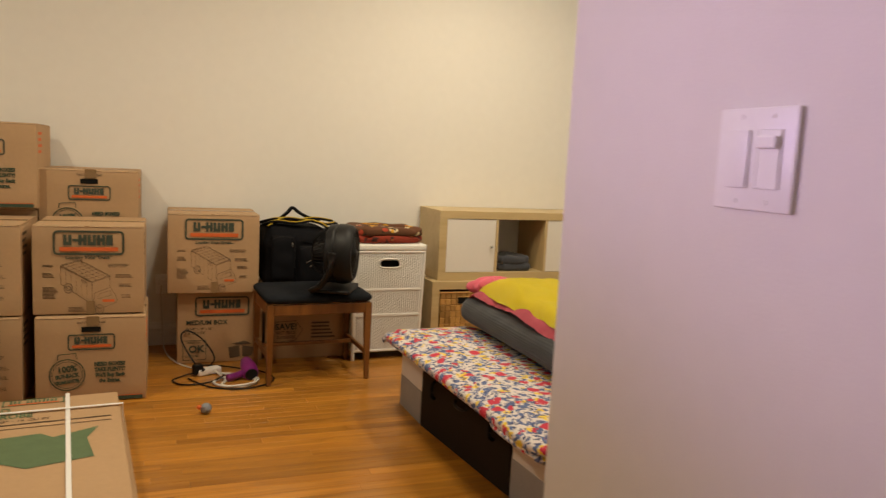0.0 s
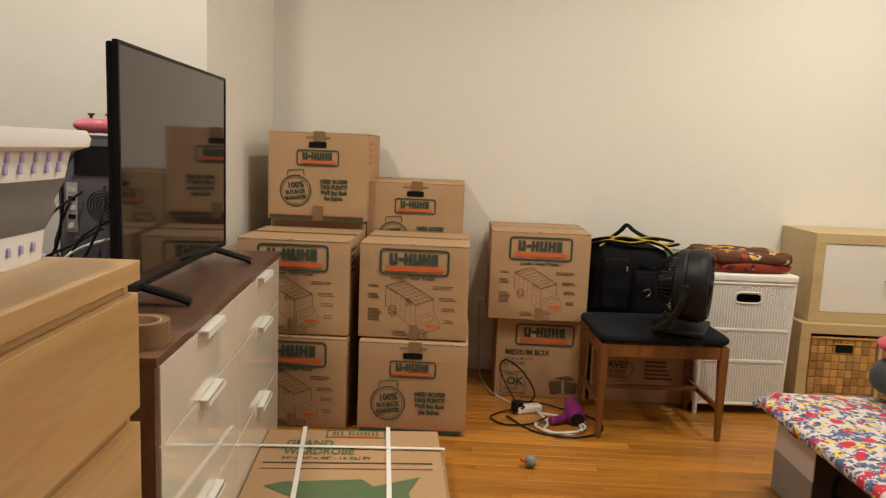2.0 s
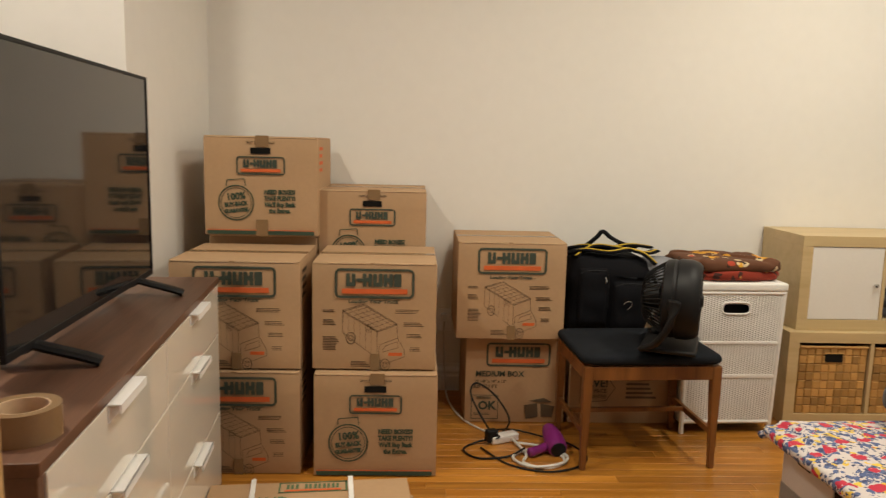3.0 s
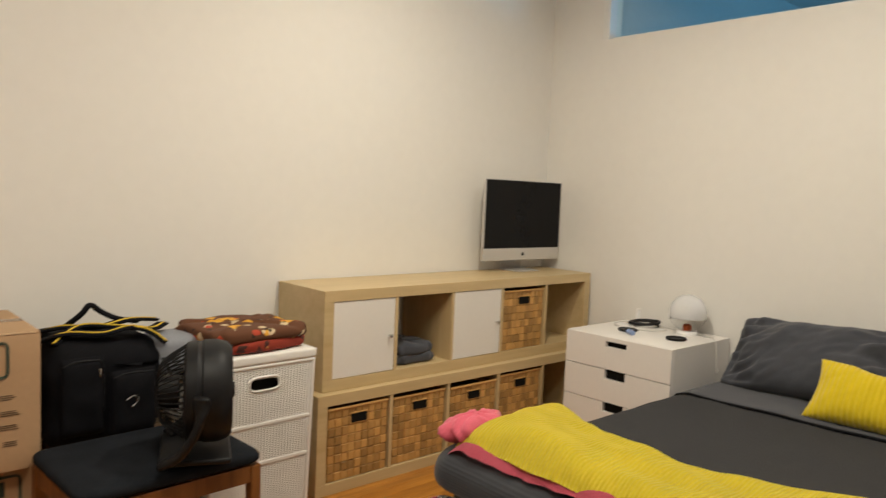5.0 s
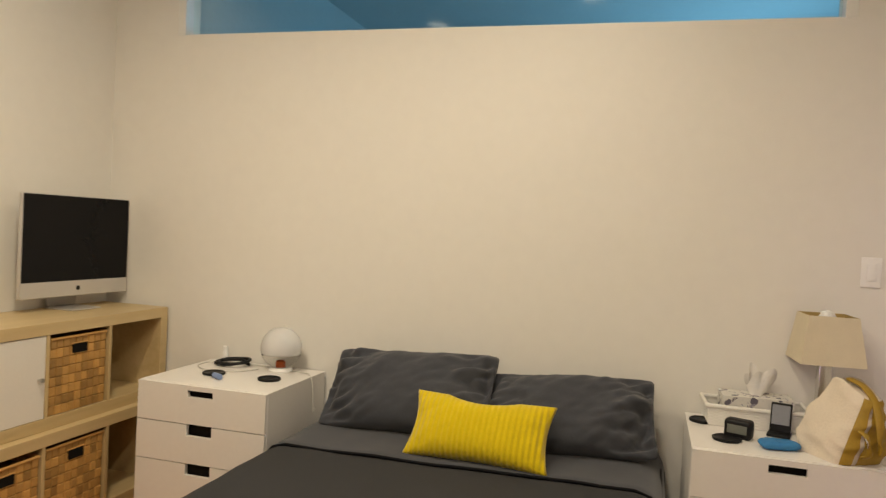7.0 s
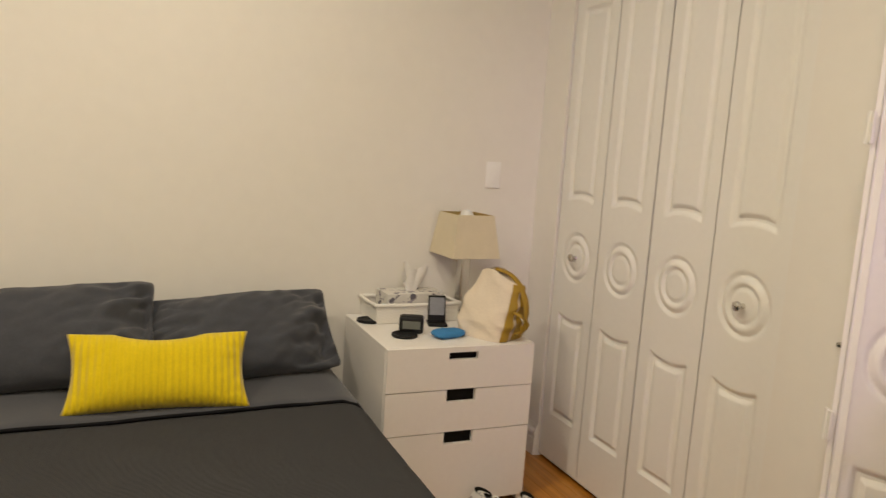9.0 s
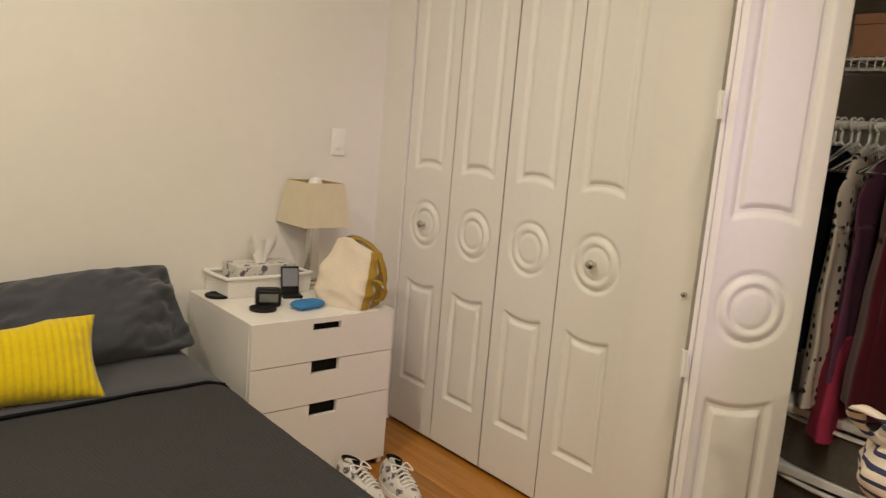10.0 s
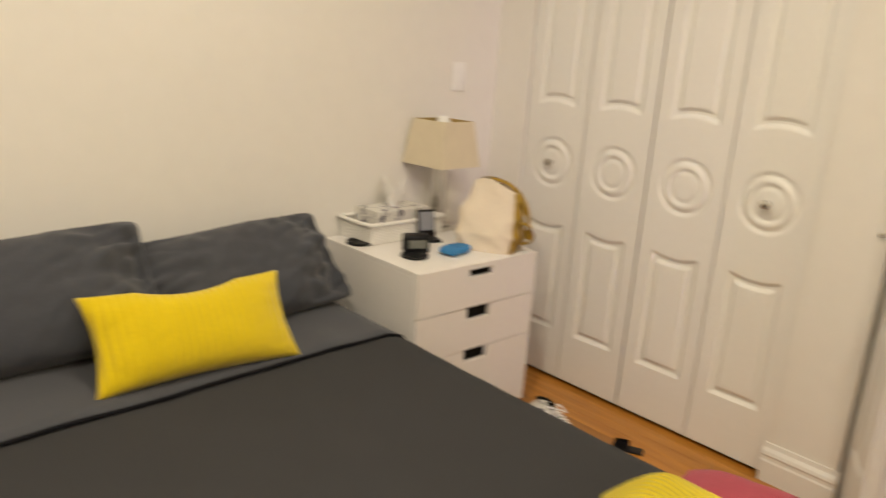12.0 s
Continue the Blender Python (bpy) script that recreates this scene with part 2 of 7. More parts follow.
# ---------- mesh helpers ----------
def bx(bm, lo, hi, bev=0.0, seg=2):
    """A box from corner to corner with rounded edges."""
    c = [(a + b) / 2 for a, b in zip(lo, hi)]
    r = bmesh.ops.create_cube(bm, size=1.0, matrix=Matrix.Translation(c) @ Matrix.Diagonal((*[max(b - a, 1e-4) for a, b in zip(lo, hi)], 1)))
    if bev:
        es = list({e for v in r["verts"] for e in v.link_edges})
        bmesh.ops.bevel(bm, geom=es, offset=bev, segments=seg, affect="EDGES", profile=0.6)
    return bm


def cyl(bm, a, b, r1, r2=None, seg=20, caps=True):
    """A tapered round bar from a to b."""
    a, b = Vector(a), Vector(b)
    q = (b - a).to_track_quat("Z", "Y").to_matrix().to_4x4()
    bmesh.ops.create_cone(bm, cap_ends=caps, segments=seg, radius1=r1, radius2=r1 if r2 is None else r2, depth=(b - a).length, matrix=Matrix.Translation((a + b) / 2) @ q)
    return bm


def lathe(bm, prof, seg=28, at=(0, 0, 0)):
    """A turned body from (radius, height) pairs."""
    rings = []
    for r, z in prof:
        rings.append([bm.verts.new((at[0] + r * math.cos(2 * math.pi * k / seg), at[1] + r * math.sin(2 * math.pi * k / seg), at[2] + z)) for k in range(seg)])
    for p, q in zip(rings, rings[1:]):
        for k in range(seg):
            bm.faces.new((p[k], p[(k + 1) % seg], q[(k + 1) % seg], q[k]))
    if prof[0][0] > 1e-4:
        bm.faces.new(rings[0][::-1])
    if prof[-1][0] > 1e-4:
        bm.faces.new(rings[-1])
    return bm


def surf(bm, f, nu, nv, closed_u=False):
    """A grid surface of f(u, v), u and v from 0 to 1."""
    rows = [[bm.verts.new(f(i / nu, j / nv)) for j in range(nv + 1)] for i in range(nu + (0 if closed_u else 1))]
    for i in range(nu):
        p, q = rows[i], rows[(i + 1) % len(rows)]
        for j in range(nv):
            bm.faces.new((p[j], q[j], q[j + 1], p[j + 1]))
    return bm


def smooth_path(pts, n=8):
    """Catmull-Rom through the points."""
    pts = [Vector(p) for p in pts]
    out = []
    for i in range(len(pts) - 1):
        p0, p1, p2, p3 = pts[max(i - 1, 0)], pts[i], pts[i + 1], pts[min(i + 2, len(pts) - 1)]
        for k in range(n):
            t = k / n
            out.append(0.5 * (2 * p1 + (p2 - p0) * t + (2 * p0 - 5 * p1 + 4 * p2 - p3) * t * t + (3 * p1 - p0 - 3 * p2 + p3) * t ** 3))
    return out + [pts[-1]]


def tube(bm, pts, r, seg=8, n=8, flat=1.0):
    """A round or flattened cord through the points."""
    line = smooth_path(pts, n) if n else [Vector(p) for p in pts]
    rings = []
    for i, p in enumerate(line):
        d = (line[min(i + 1, len(line) - 1)] - line[max(i - 1, 0)]).normalized()
        side = d.cross(Vector((0, 0, 1)))
        side = side.normalized() if side.length > 1e-3 else Vector((1, 0, 0))
        up = side.cross(d)
        rings.append([bm.verts.new(p + side * r * math.cos(2 * math.pi * k / seg) + up * r * flat * math.sin(2 * math.pi * k / seg)) for k in range(seg)])
    for p, q in zip(rings, rings[1:]):
        for k in range(seg):
            bm.faces.new((p[k], p[(k + 1) % seg], q[(k + 1) % seg], q[k]))
    bm.faces.new(rings[0][::-1]), bm.faces.new(rings[-1])
    return bm


def nz(x, y, z=0.0):
    return noise.noise(Vector((x, y, z)))


def part(name, bm, material, parent=None, label="", smooth=False):
    """Links a bmesh as one mesh object under a thing or part."""
    me = bpy.data.meshes.new(name)
    bmesh.ops.recalc_face_normals(bm, faces=bm.faces)
    bm.to_mesh(me)
    bm.free()
    me.materials.append(material)
    if smooth:
        me.shade_smooth()
        if smooth != "all":
            me.set_sharp_from_angle(angle=radians(38))
    ob = new(name, me)
    ob.parent = parent
    if label:
        ob["label"] = label
    return ob


def thing(name, m, label, category, group="", kind=""):
    ob = new(name)
    ob.empty_display_size = 0.05
    ob.matrix_world = m
    return tagged(ob, label, category, group, kind)


def setting(name, bm, material, label, category, smooth=False):
    return tagged(part(name, bm, material, smooth=smooth), label, category, "", "structure")


def B():
    return bmesh.new()


def boxm(lo, hi, bev=0.0, seg=2):
    return bx(bmesh.new(), lo, hi, bev, seg)


FONT_CACHE = {}


def lettering(text, size, m, material, parent, name="lettering", bold=0.0, width=None):
    """Flat printed words, centred, on the plane of m."""
    key = (text, size, bold)
    if key not in FONT_CACHE:
        cu = bpy.data.curves.new("lettering", "FONT")
        cu.body, cu.size, cu.align_x, cu.align_y, cu.offset, cu.resolution_u = text, size, "CENTER", "CENTER", bold, 2
        ob = bpy.data.objects.new("lettering_tmp", cu)
        scene.collection.objects.link(ob)
        bpy.context.view_layer.update()
        FONT_CACHE[key] = bpy.data.meshes.new_from_object(ob.evaluated_get(bpy.context.evaluated_depsgraph_get()))
        bpy.data.objects.remove(ob)
    me = FONT_CACHE[key].copy()
    if width:
        xs = [v.co.x for v in me.vertices]
        k = width / (max(xs) - min(xs))
        for v in me.vertices:
            v.co.x *= k
    me.materials.clear()
    me.materials.append(material)
    ob = new(name, me)
    ob.parent = parent
    ob.matrix_local = m
    return ob


# ---------- the shell ----------
XE, YN, YC = 3.856, 4.83, 1.068       # east wall, north wall, closet front
XW, YS = -1.9, -1.3                   # west wall, end of the entry
setting("ground", boxm((XW - 0.15, YS - 0.15, -0.14), (7.2, YN + 1.4, -0.022)), GAP, "dark subfloor under the oak strips", "floor")
setting("wall_north", boxm((-0.79, YN, 0), (XE + 0.12, YN + 0.12, CEIL)), WALL, "cream painted plaster wall with small scuffs", "wall")
setting("wall_pier", boxm((XW - 0.12, 3.83, 0), (-0.79, YN + 0.12, CEIL)), WALL, "cream painted projecting pier beside the boxes", "wall")
bm = B()
bx(bm, (XW - 0.12, YS, 0), (XW, 1.65, CEIL)), bx(bm, (XW - 0.12, 2.85, 0), (XW, 3.83, CEIL)), bx(bm, (XW - 0.12, 1.65, 0), (XW, 2.85, 0.9)), bx(bm, (XW - 0.12, 1.65, 2.2), (XW, 2.85, CEIL))
setting("wall_west", bm, WALL, "cream painted wall with a window", "wall")
setting("wall_south", boxm((XW - 0.12, YS - 0.12, 0), (1.06, YS, CEIL)), WALL, "cream painted wall at the entry", "wall")
# east wall with the transom opening
bm = B()
T0, T1, Z0, Z1 = 1.40, 4.461, 2.243, 2.66
bx(bm, (XE, YC - 0.95, 0), (XE + 0.12, YN, Z0)), bx(bm, (XE, YC - 0.95, Z0), (XE + 0.12, T0, CEIL)), bx(bm, (XE, T1, Z0), (XE + 0.12, YN, CEIL)), bx(bm, (XE, T0, Z1), (XE + 0.12, T1, CEIL))
setting("wall_east", bm, WALL, "cream painted wall with a high transom window", "wall")
setting("ceiling", boxm((XW - 0.12, YS - 0.12, CEIL), (XE + 0.12, YN + 0.12, CEIL + 0.1)), CEILING, "flat white ceiling", "ceiling")
# wing wall at the closet's end, closet front, closet shell
setting("wall_wing", boxm((1.06, YS, 0), (1.165, 1.385, CEIL), 0.004), WALL, "painted end wall of the closet with a dimmer plate", "wall")
DH = 2.08
for name, lo, hi, lab in (("wall_closet_1", (3.661, YC - 0.1, 0), (XE, YC, CEIL), "narrow cream wall strip beside the closet doors"),
                          ("wall_closet_2", (2.205, YC - 0.1, 0), (2.427, YC, CEIL), "cream painted pillar between two closets"),
                          ("wall_closet_3", (2.427, YC - 0.1, DH), (3.661, YC, CEIL), "cream wall over the closed closet doors"),
                          ("wall_closet_4", (1.165, YC - 0.1, DH), (2.205, YC, CEIL), "cream wall over the open closet")):
    setting(name, boxm(lo, hi), WALL, lab, "wall")
setting("wall_closet_back", boxm((1.165, YC - 0.95, 0), (XE, YC - 0.85, CEIL)), WALL, "back wall inside the closet", "wall")
setting("wall_closet_divider", boxm((2.345, YC - 0.85, 0), (2.415, YC - 0.1, CEIL)), WALL, "dividing wall between two closets", "wall")


def skirting(name, a, b, out):
    """Moulded baseboard from a to b, standing out towards out."""
    a, b, o = Vector((*a, 0)), Vector((*b, 0)), Vector((*out, 0))
    prof = [(0, 0), (0.016, 0), (0.016, 0.075), (0.013, 0.082), (0.013, 0.094), (0.017, 0.1), (0.014, 0.112), (0.007, 0.124), (0.005, 0.14), (0, 0.14)]
    bm = B()
    v = [[bm.verts.new(p + o * d + Vector((0, 0, h))) for d, h in prof] for p in (a, b)]
    for i in range(len(prof) - 1):
        bm.faces.new((v[0][i], v[1][i], v[1][i + 1], v[0][i + 1]))
    bm.faces.new(v[0]), bm.faces.new(v[1][::-1])
    return setting(name, bm, TRIM, "white moulded baseboard", "baseboard")


skirting("baseboard_north", (-0.79, YN), (XE, YN), (0, -1))
skirting("baseboard_pier", (-0.79, 3.83), (-0.79, YN - 0.017), (1, 0))
skirting("baseboard_pier_front", (XW, 3.83), (-0.774, 3.83), (0, -1))
skirting("baseboard_east", (XE, YC), (XE, YN - 0.017), (-1, 0))
skirting("baseboard_pillar", (2.195, YC), (2.437, YC), (0, 1))
skirting("baseboard_closet", (3.665, YC), (XE - 0.017, YC), (0, 1))
skirting("baseboard_wing", (1.06, YS), (1.06, 1.385), (-1, 0))

# west window
w = tagged(new("window_1"), "white framed window with dusk outside", "window", kind="structure")
bm = B()
for lo, hi in (((XW - 0.08, 1.65, 0.9), (XW - 0.03, 1.70, 2.2)), ((XW - 0.08, 2.80, 0.9), (XW - 0.03, 2.85, 2.2)), ((XW - 0.08, 1.70, 0.9), (XW - 0.03, 2.80, 0.95)), ((XW - 0.08, 1.70, 2.15), (XW - 0.03, 2.80, 2.2)), ((XW - 0.08, 1.70, 1.53), (XW - 0.03, 2.80, 1.57))):
    bx(bm, lo, hi, 0.004)
part("window_frame", bm, TRIM, w)
PANE = glass("pane_glass")
p = part("pane", boxm((XW - 0.06, 1.70, 0.95), (XW - 0.055, 2.80, 2.15)), PANE, w)
p.visible_shadow = False

# transom
w = tagged(new("window_2"), "long fixed transom window high in the wall", "window", kind="structure")
bm = B()
bx(bm, (XE - 0.002, T1 - 0.045, Z0), (XE + 0.118, T1 - 0.001, Z1), 0.004), bx(bm, (XE - 0.002, T0, Z0), (XE + 0.118, T0 + 0.045, Z1), 0.004), bx(bm, (XE + 0.04, T0 + 0.045, Z0 + 0.001), (XE + 0.1, T1 - 0.045, Z0 + 0.016), 0.002), bx(bm, (XE + 0.0, T0 + 0.045, Z1 - 0.02), (XE + 0.1, T1 - 0.045, Z1 - 0.001), 0.002)
part("window_frame", bm, TRIM, w)
p = part("pane", boxm((XE + 0.06, T0 + 0.045, Z0 + 0.016), (XE + 0.066, T1 - 0.045, Z1 - 0.02)), glass("transom_glass", (0.93, 1.0, 0.98), 0.08, 1.04), w)
p.visible_shadow = False
# room behind it
NB = mat("neighbour_paint", (0.60, 0.62, 0.62), 0.7, vary=0.03, scale=2)
bm = B()
bx(bm, (7.0, 0, 0), (7.12, 6.1, 3.0)), bx(bm, (XE + 0.12, 4.46, 0), (7.0, 4.56, 3.0)), bx(bm, (XE + 0.12, 0, 0), (7.0, 0.1, 3.0))
setting("wall_neighbour", bm, NB, "bluish walls of the room behind the transom", "wall")
setting("ceiling_neighbour", boxm((XE + 0.12, 0, 2.95), (7.12, 6.1, 3.05)), NB, "bluish ceiling of the room behind", "ceiling")


# ---------- closet doors ----------
DOORH, KNOB_Z = 2.05, 0.925


def leaf_relief(u, z):
    """Relief of a moulded door leaf: arched panels above and below a round boss."""
    u, z, zc, ztop = u / 1.07, z / 1.092, KNOB_Z / 1.092, (DOORH - 0.09) / 1.092
    def panel(d):
        if d <= 0:
            return 0.0
        if d < 0.013:
            return -0.009 * d / 0.013
        if d < 0.019:
            return -0.009
        if d < 0.031:
            return -0.009 + 0.009 * (d - 0.019) / 0.012
        return 0.0
    r = math.hypot(u, z - zc)
    h = 1.35 * min(panel(min(0.088 - abs(u), r - 0.228, ztop - z) if z > zc else -1), panel(min(0.088 - abs(u), r - 0.245, z - 0.19) if z < zc else -1))
    if r < 0.098:
        d = 0.098 - r
        if d < 0.012:
            h = -0.008 * d / 0.012
        elif d < 0.034:
            h = -0.008 + 0.012 * math.sin((d - 0.012) / 0.022 * math.pi / 2)
        elif d < 0.046:
            h = 0.004 - 0.009 * (d - 0.034) / 0.012
        else:
            h = -0.005 + 0.006 * min((d - 0.046) / 0.012, 1)
    return h


def leaf_mesh(w, cut=0.0):
    """One leaf, hinge edge at x = 0, outer face at y = 0 looking to +y."""
    bm = B()
    us = sorted({round(-w / 2 + w * i / 46, 5) for i in range(47)})
    zs = [0.0]
    z = 0.0
    while z < DOORH - 0.02:
        near = 0.16 < z < 0.29 or 0.60 < z < 1.31 or z > 1.88
        z += 0.0055 if near else 0.03
        zs.append(min(z, DOORH))
    zs.append(DOORH)
    g = [[bm.verts.new((u + w / 2, leaf_relief(u, zz), zz)) for zz in zs] for u in us]
    for i in range(len(us) - 1):
        for j in range(len(zs) - 1):
            bm.faces.new((g[i][j], g[i][j + 1], g[i + 1][j + 1], g[i + 1][j]))
    bx(bm, (0, -0.034, 0), (w, -0.011, DOORH))
    for lo, hi in (((0, -0.012, 0), (0.0015, 0, DOORH)), ((w - 0.0015, -0.012, 0), (w, 0, DOORH)), ((0, -0.012, 0), (w, 0, 0.002))):
        bx(bm, lo, hi)
    if cut:
        bmesh.ops.bisect_plane(bm, geom=bm.verts[:] + bm.edges[:] + bm.faces[:], plane_co=(cut, 0, 0), plane_no=(-1, 0, 0), clear_outer=True)
    return bm


def knob(parent, x, z):
    bm = B()
    lathe(bm, [(0.0, 0.0), (0.011, 0.0), (0.0075, 0.006), (0.006, 0.014), (0.012, 0.02), (0.0165, 0.027), (0.015, 0.034), (0.007, 0.038), (0.0, 0.0385)], 20)
    ob = part("knob", bm, CHROME, parent, "polished nickel knob", smooth=True)
    ob.matrix_local = pose(x, -0.002, z, -90, 0, 0)


def leaf(name, x0, y0, x1, y1, mesh=[None, None, None], knob_at=None, which=0, label="white moulded bifold closet leaf"):
    """A leaf from (x0, y0) to (x1, y1); its face looks to the left of that way."""
    d = Vector((x1 - x0, y1 - y0))
    w = (0.3055, 0.281, 0.3055)[which]
    if mesh[which] is None:
        ob = part(name, leaf_mesh(w, 0.164 if which == 2 else 0.0), DOOR, smooth=True)
        mesh[which] = ob.data
    else:
        ob = new(name, mesh[which])
    ob.matrix_world = Matrix.Translation((x0, y0, 0.016)) @ Matrix.Rotation(math.atan2(d.y, d.x), 4, "Z")
    tagged(ob, label, "closet door", "bifold closet leaves", "structure")
    if knob_at is not None:
        knob(ob, knob_at, KNOB_Z)
    return ob


# leaves run east to west in the picture; faces look north
for i in range(4):
    x0 = (2.4295, 2.7360, 3.0465, 3.3530)[i]
    leaf("door_%d" % (i + 1), x0, YC - 0.012, x0 + 0.3055, YC - 0.012, knob_at={0: 0.1525, 3: 0.1525}.get(i), which=0, label="closed white moulded bifold closet leaf" + (" with a knob" if i in (0, 3) else ""))
HX, HY = 2.079, 1.272
leaf("door_5", HX, HY, 2.205, YC - 0.052, which=1, label="folded white closet leaf at the jamb, seen edge on")
l6 = leaf("door_6", 1.889, 1.050, HX - 0.013, HY - 0.004, which=1, label="half-open white bifold closet leaf")
leaf("door_7", 1.311, YC - 0.012, 1.6165, YC - 0.012, which=0, label="closed white moulded bifold closet leaf behind the bags")
# the last leaf runs behind the end wall
leaf("door_8", 1.0035, YC - 0.012, 1.309, YC - 0.012, which=2, knob_at=0.2, label="closed white bifold closet leaf beside the end wall")
for hz in (0.776, 1.465):
    bm = B()
    bx(bm, (-0.018, -0.002, -0.035), (0.018, 0.003, 0.035), 0.001)
    cyl(bm, (0, 0.003, -0.037), (0, 0.003, 0.037), 0.005, seg=10)
    hob = part("hinge", bm, TRIM, l6, "small painted hinge")
    hob.matrix_world = pose(HX + 0.004, HY + 0.004, hz, 0, 0, -30)
bm = B()
bx(bm, (2.43, YC - 0.05, DH - 0.03), (3.658, YC - 0.015, DH - 0.003)), bx(bm, (1.17, YC - 0.05, DH - 0.03), (2.20, YC - 0.015, DH - 0.003))
setting("trim_door_track", bm, ALU, "metal bifold track over the closet doors", "trim")

t = thing("door_stud", pose(2.228, YC, 0.918, -90, 0, 0), "small metal stud on the closet pillar", "door stud")
part("stud", lathe(B(), [(0.0, 0.0), (0.007, 0.0), (0.005, 0.006), (0.008, 0.010), (0.007, 0.015), (0.0, 0.016)], 14), CHROME, t, smooth=True)

# ---------- switches ----------
def switch_plate(m, gangs, label):
    """Cover plate in the local x-z plane, facing -y."""
    t = thing("light_switch", m, label, "light switch", "", "")
    w = 0.0585 if gangs == 2 else 0.036
    part("cover_plate", boxm((-w, -0.006, -0.058), (w, 0, 0.058), 0.003), WHITE_PLASTIC, t, smooth=True)
    for k in range(gangs):
        x = 0 if gangs == 1 else (-0.023 + 0.046 * k)
        if k == 0:
            part("rocker", boxm((x - 0.0165, -0.0095, -0.033), (x + 0.0165, -0.0062, 0.033), 0.002), WHITE_PLASTIC, t, smooth=True)
        else:
            part("slider_bed", boxm((x - 0.0165, -0.008, -0.033), (x + 0.0165, -0.0062, 0.033), 0.002), WHITE_PLASTIC, t)
            part("slider", boxm((x - 0.014, -0.014, 0.012), (x + 0.014, -0.0082, 0.026), 0.002), WHITE_PLASTIC, t)
    for k in range(gangs):
        x = 0 if gangs == 1 else (-0.023 + 0.046 * k)
        for z in (-0.048, 0.048):
            bm = cyl(B(), (x, -0.0072, z), (x, -0.0058, z), 0.003, seg=10)
            part("screw", bm, WHITE_PLASTIC, t)
    return t


switch_plate(pose(1.059, 0.935, 1.207, 0, 0, -90) @ Matrix.Scale(1.06, 4), 2, "white double dimmer switch plate on the lilac-lit wall")
switch_plate(pose(XE - 0.001, 1.298, 1.259, 0, 0, -90), 1, "white rocker switch plate above the bedside lamp")

# ---------- recessed lights ----------
BULB = emission("lamp_glow", (1.0, 0.72, 0.42), 6.0)
# the added west lamp gets a fixture like the others
for lx, ly, _ in DOWNLIGHTS:
    t = thing("ceiling_light", pose(lx, ly, CEIL), "round recessed warm white downlight, placed out of view in the ceiling", "ceiling light", "recessed downlights")
    bm = lathe(B(), [(0.072, -0.001), (0.095, -0.001), (0.095, -0.006), (0.085, -0.010), (0.072, -0.010), (0.072, -0.001)], 28)
    part("trim_ring", bm, TRIM, t, smooth=True)

# ---------- moving boxes ----------
def logo(t, x, z, s, y=-0.0012):
    """Printed frame with a bold block mark and an orange bar, drawn as plain shapes."""
    bm = B()
    w, h, q = 0.10 * s, 0.036 * s, 0.010 * s
    ring = [(x + sx * (w - q) + q * math.cos(a), z + sz * (h - q) + q * math.sin(a)) for sx, sz, a0 in ((1, 1, 0), (-1, 1, 90), (-1, -1, 180), (1, -1, 270)) for a in [radians(a0 + 22.5 * k) for k in range(5)]]
    stroke(bm, ring + ring[:1], 0.0032 * s, y)
    # blocks of unequal width standing for the bold mark
    at = x - 0.074 * s
    for k, bw in enumerate((0.027, 0.016, 0.027, 0.027, 0.027, 0.022)):
        z0, z1, e = z - 0.008 * s, z + 0.026 * s, at + (bw - 0.003) * s
        if k == 1:
            bx(bm, (at, y, z + 0.004 * s), (e + 0.003 * s, y + 0.0009, z + 0.013 * s))
        else:
            bar = 0.0095 * s
            zc = z0 if k % 3 == 0 else z0 + 0.012 * s
            bx(bm, (at, y, z0), (at + bar, y + 0.0009, z1)), bx(bm, (e - bar, y, z0), (e, y + 0.0009, z1))
            bx(bm, (at + bar, y, zc), (e - bar, y + 0.0009, zc + 0.011 * s))
        at += bw * s
    part("printed_mark", bm, INK, t)
    part("printed_bar", boxm((x - 0.085 * s, y, z - 0.027 * s), (x + 0.085 * s, y + 0.0009, z - 0.014 * s)), INK_ORANGE, t)


def stroke(bm, pts, r=0.0008, y=-0.0013):
    """A thin printed line on the front of a box."""
    for (a, b), (c, d) in zip(pts, pts[1:]):
        v = Vector((c - a, d - b))
        n = Vector((-v.y, v.x)).normalized() * r
        f = [bm.verts.new((p[0] + k * n.x, y, p[1] + k * n.y)) for p, k in (((a, b), 1), ((a, b), -1), ((c, d), -1), ((c, d), 1))]
        bm.faces.new(f)


def bars(bm, x, z, w, rows, gap=0.0062, h=0.0011, y=-0.0013):
    for k in range(rows):
        ww = w * (1 - 0.25 * abs(math.sin(k * 2.7 + x * 31)))
        bx(bm, (x, y, z - k * gap - h), (x + ww, y + 0.0009, z - k * gap + h))


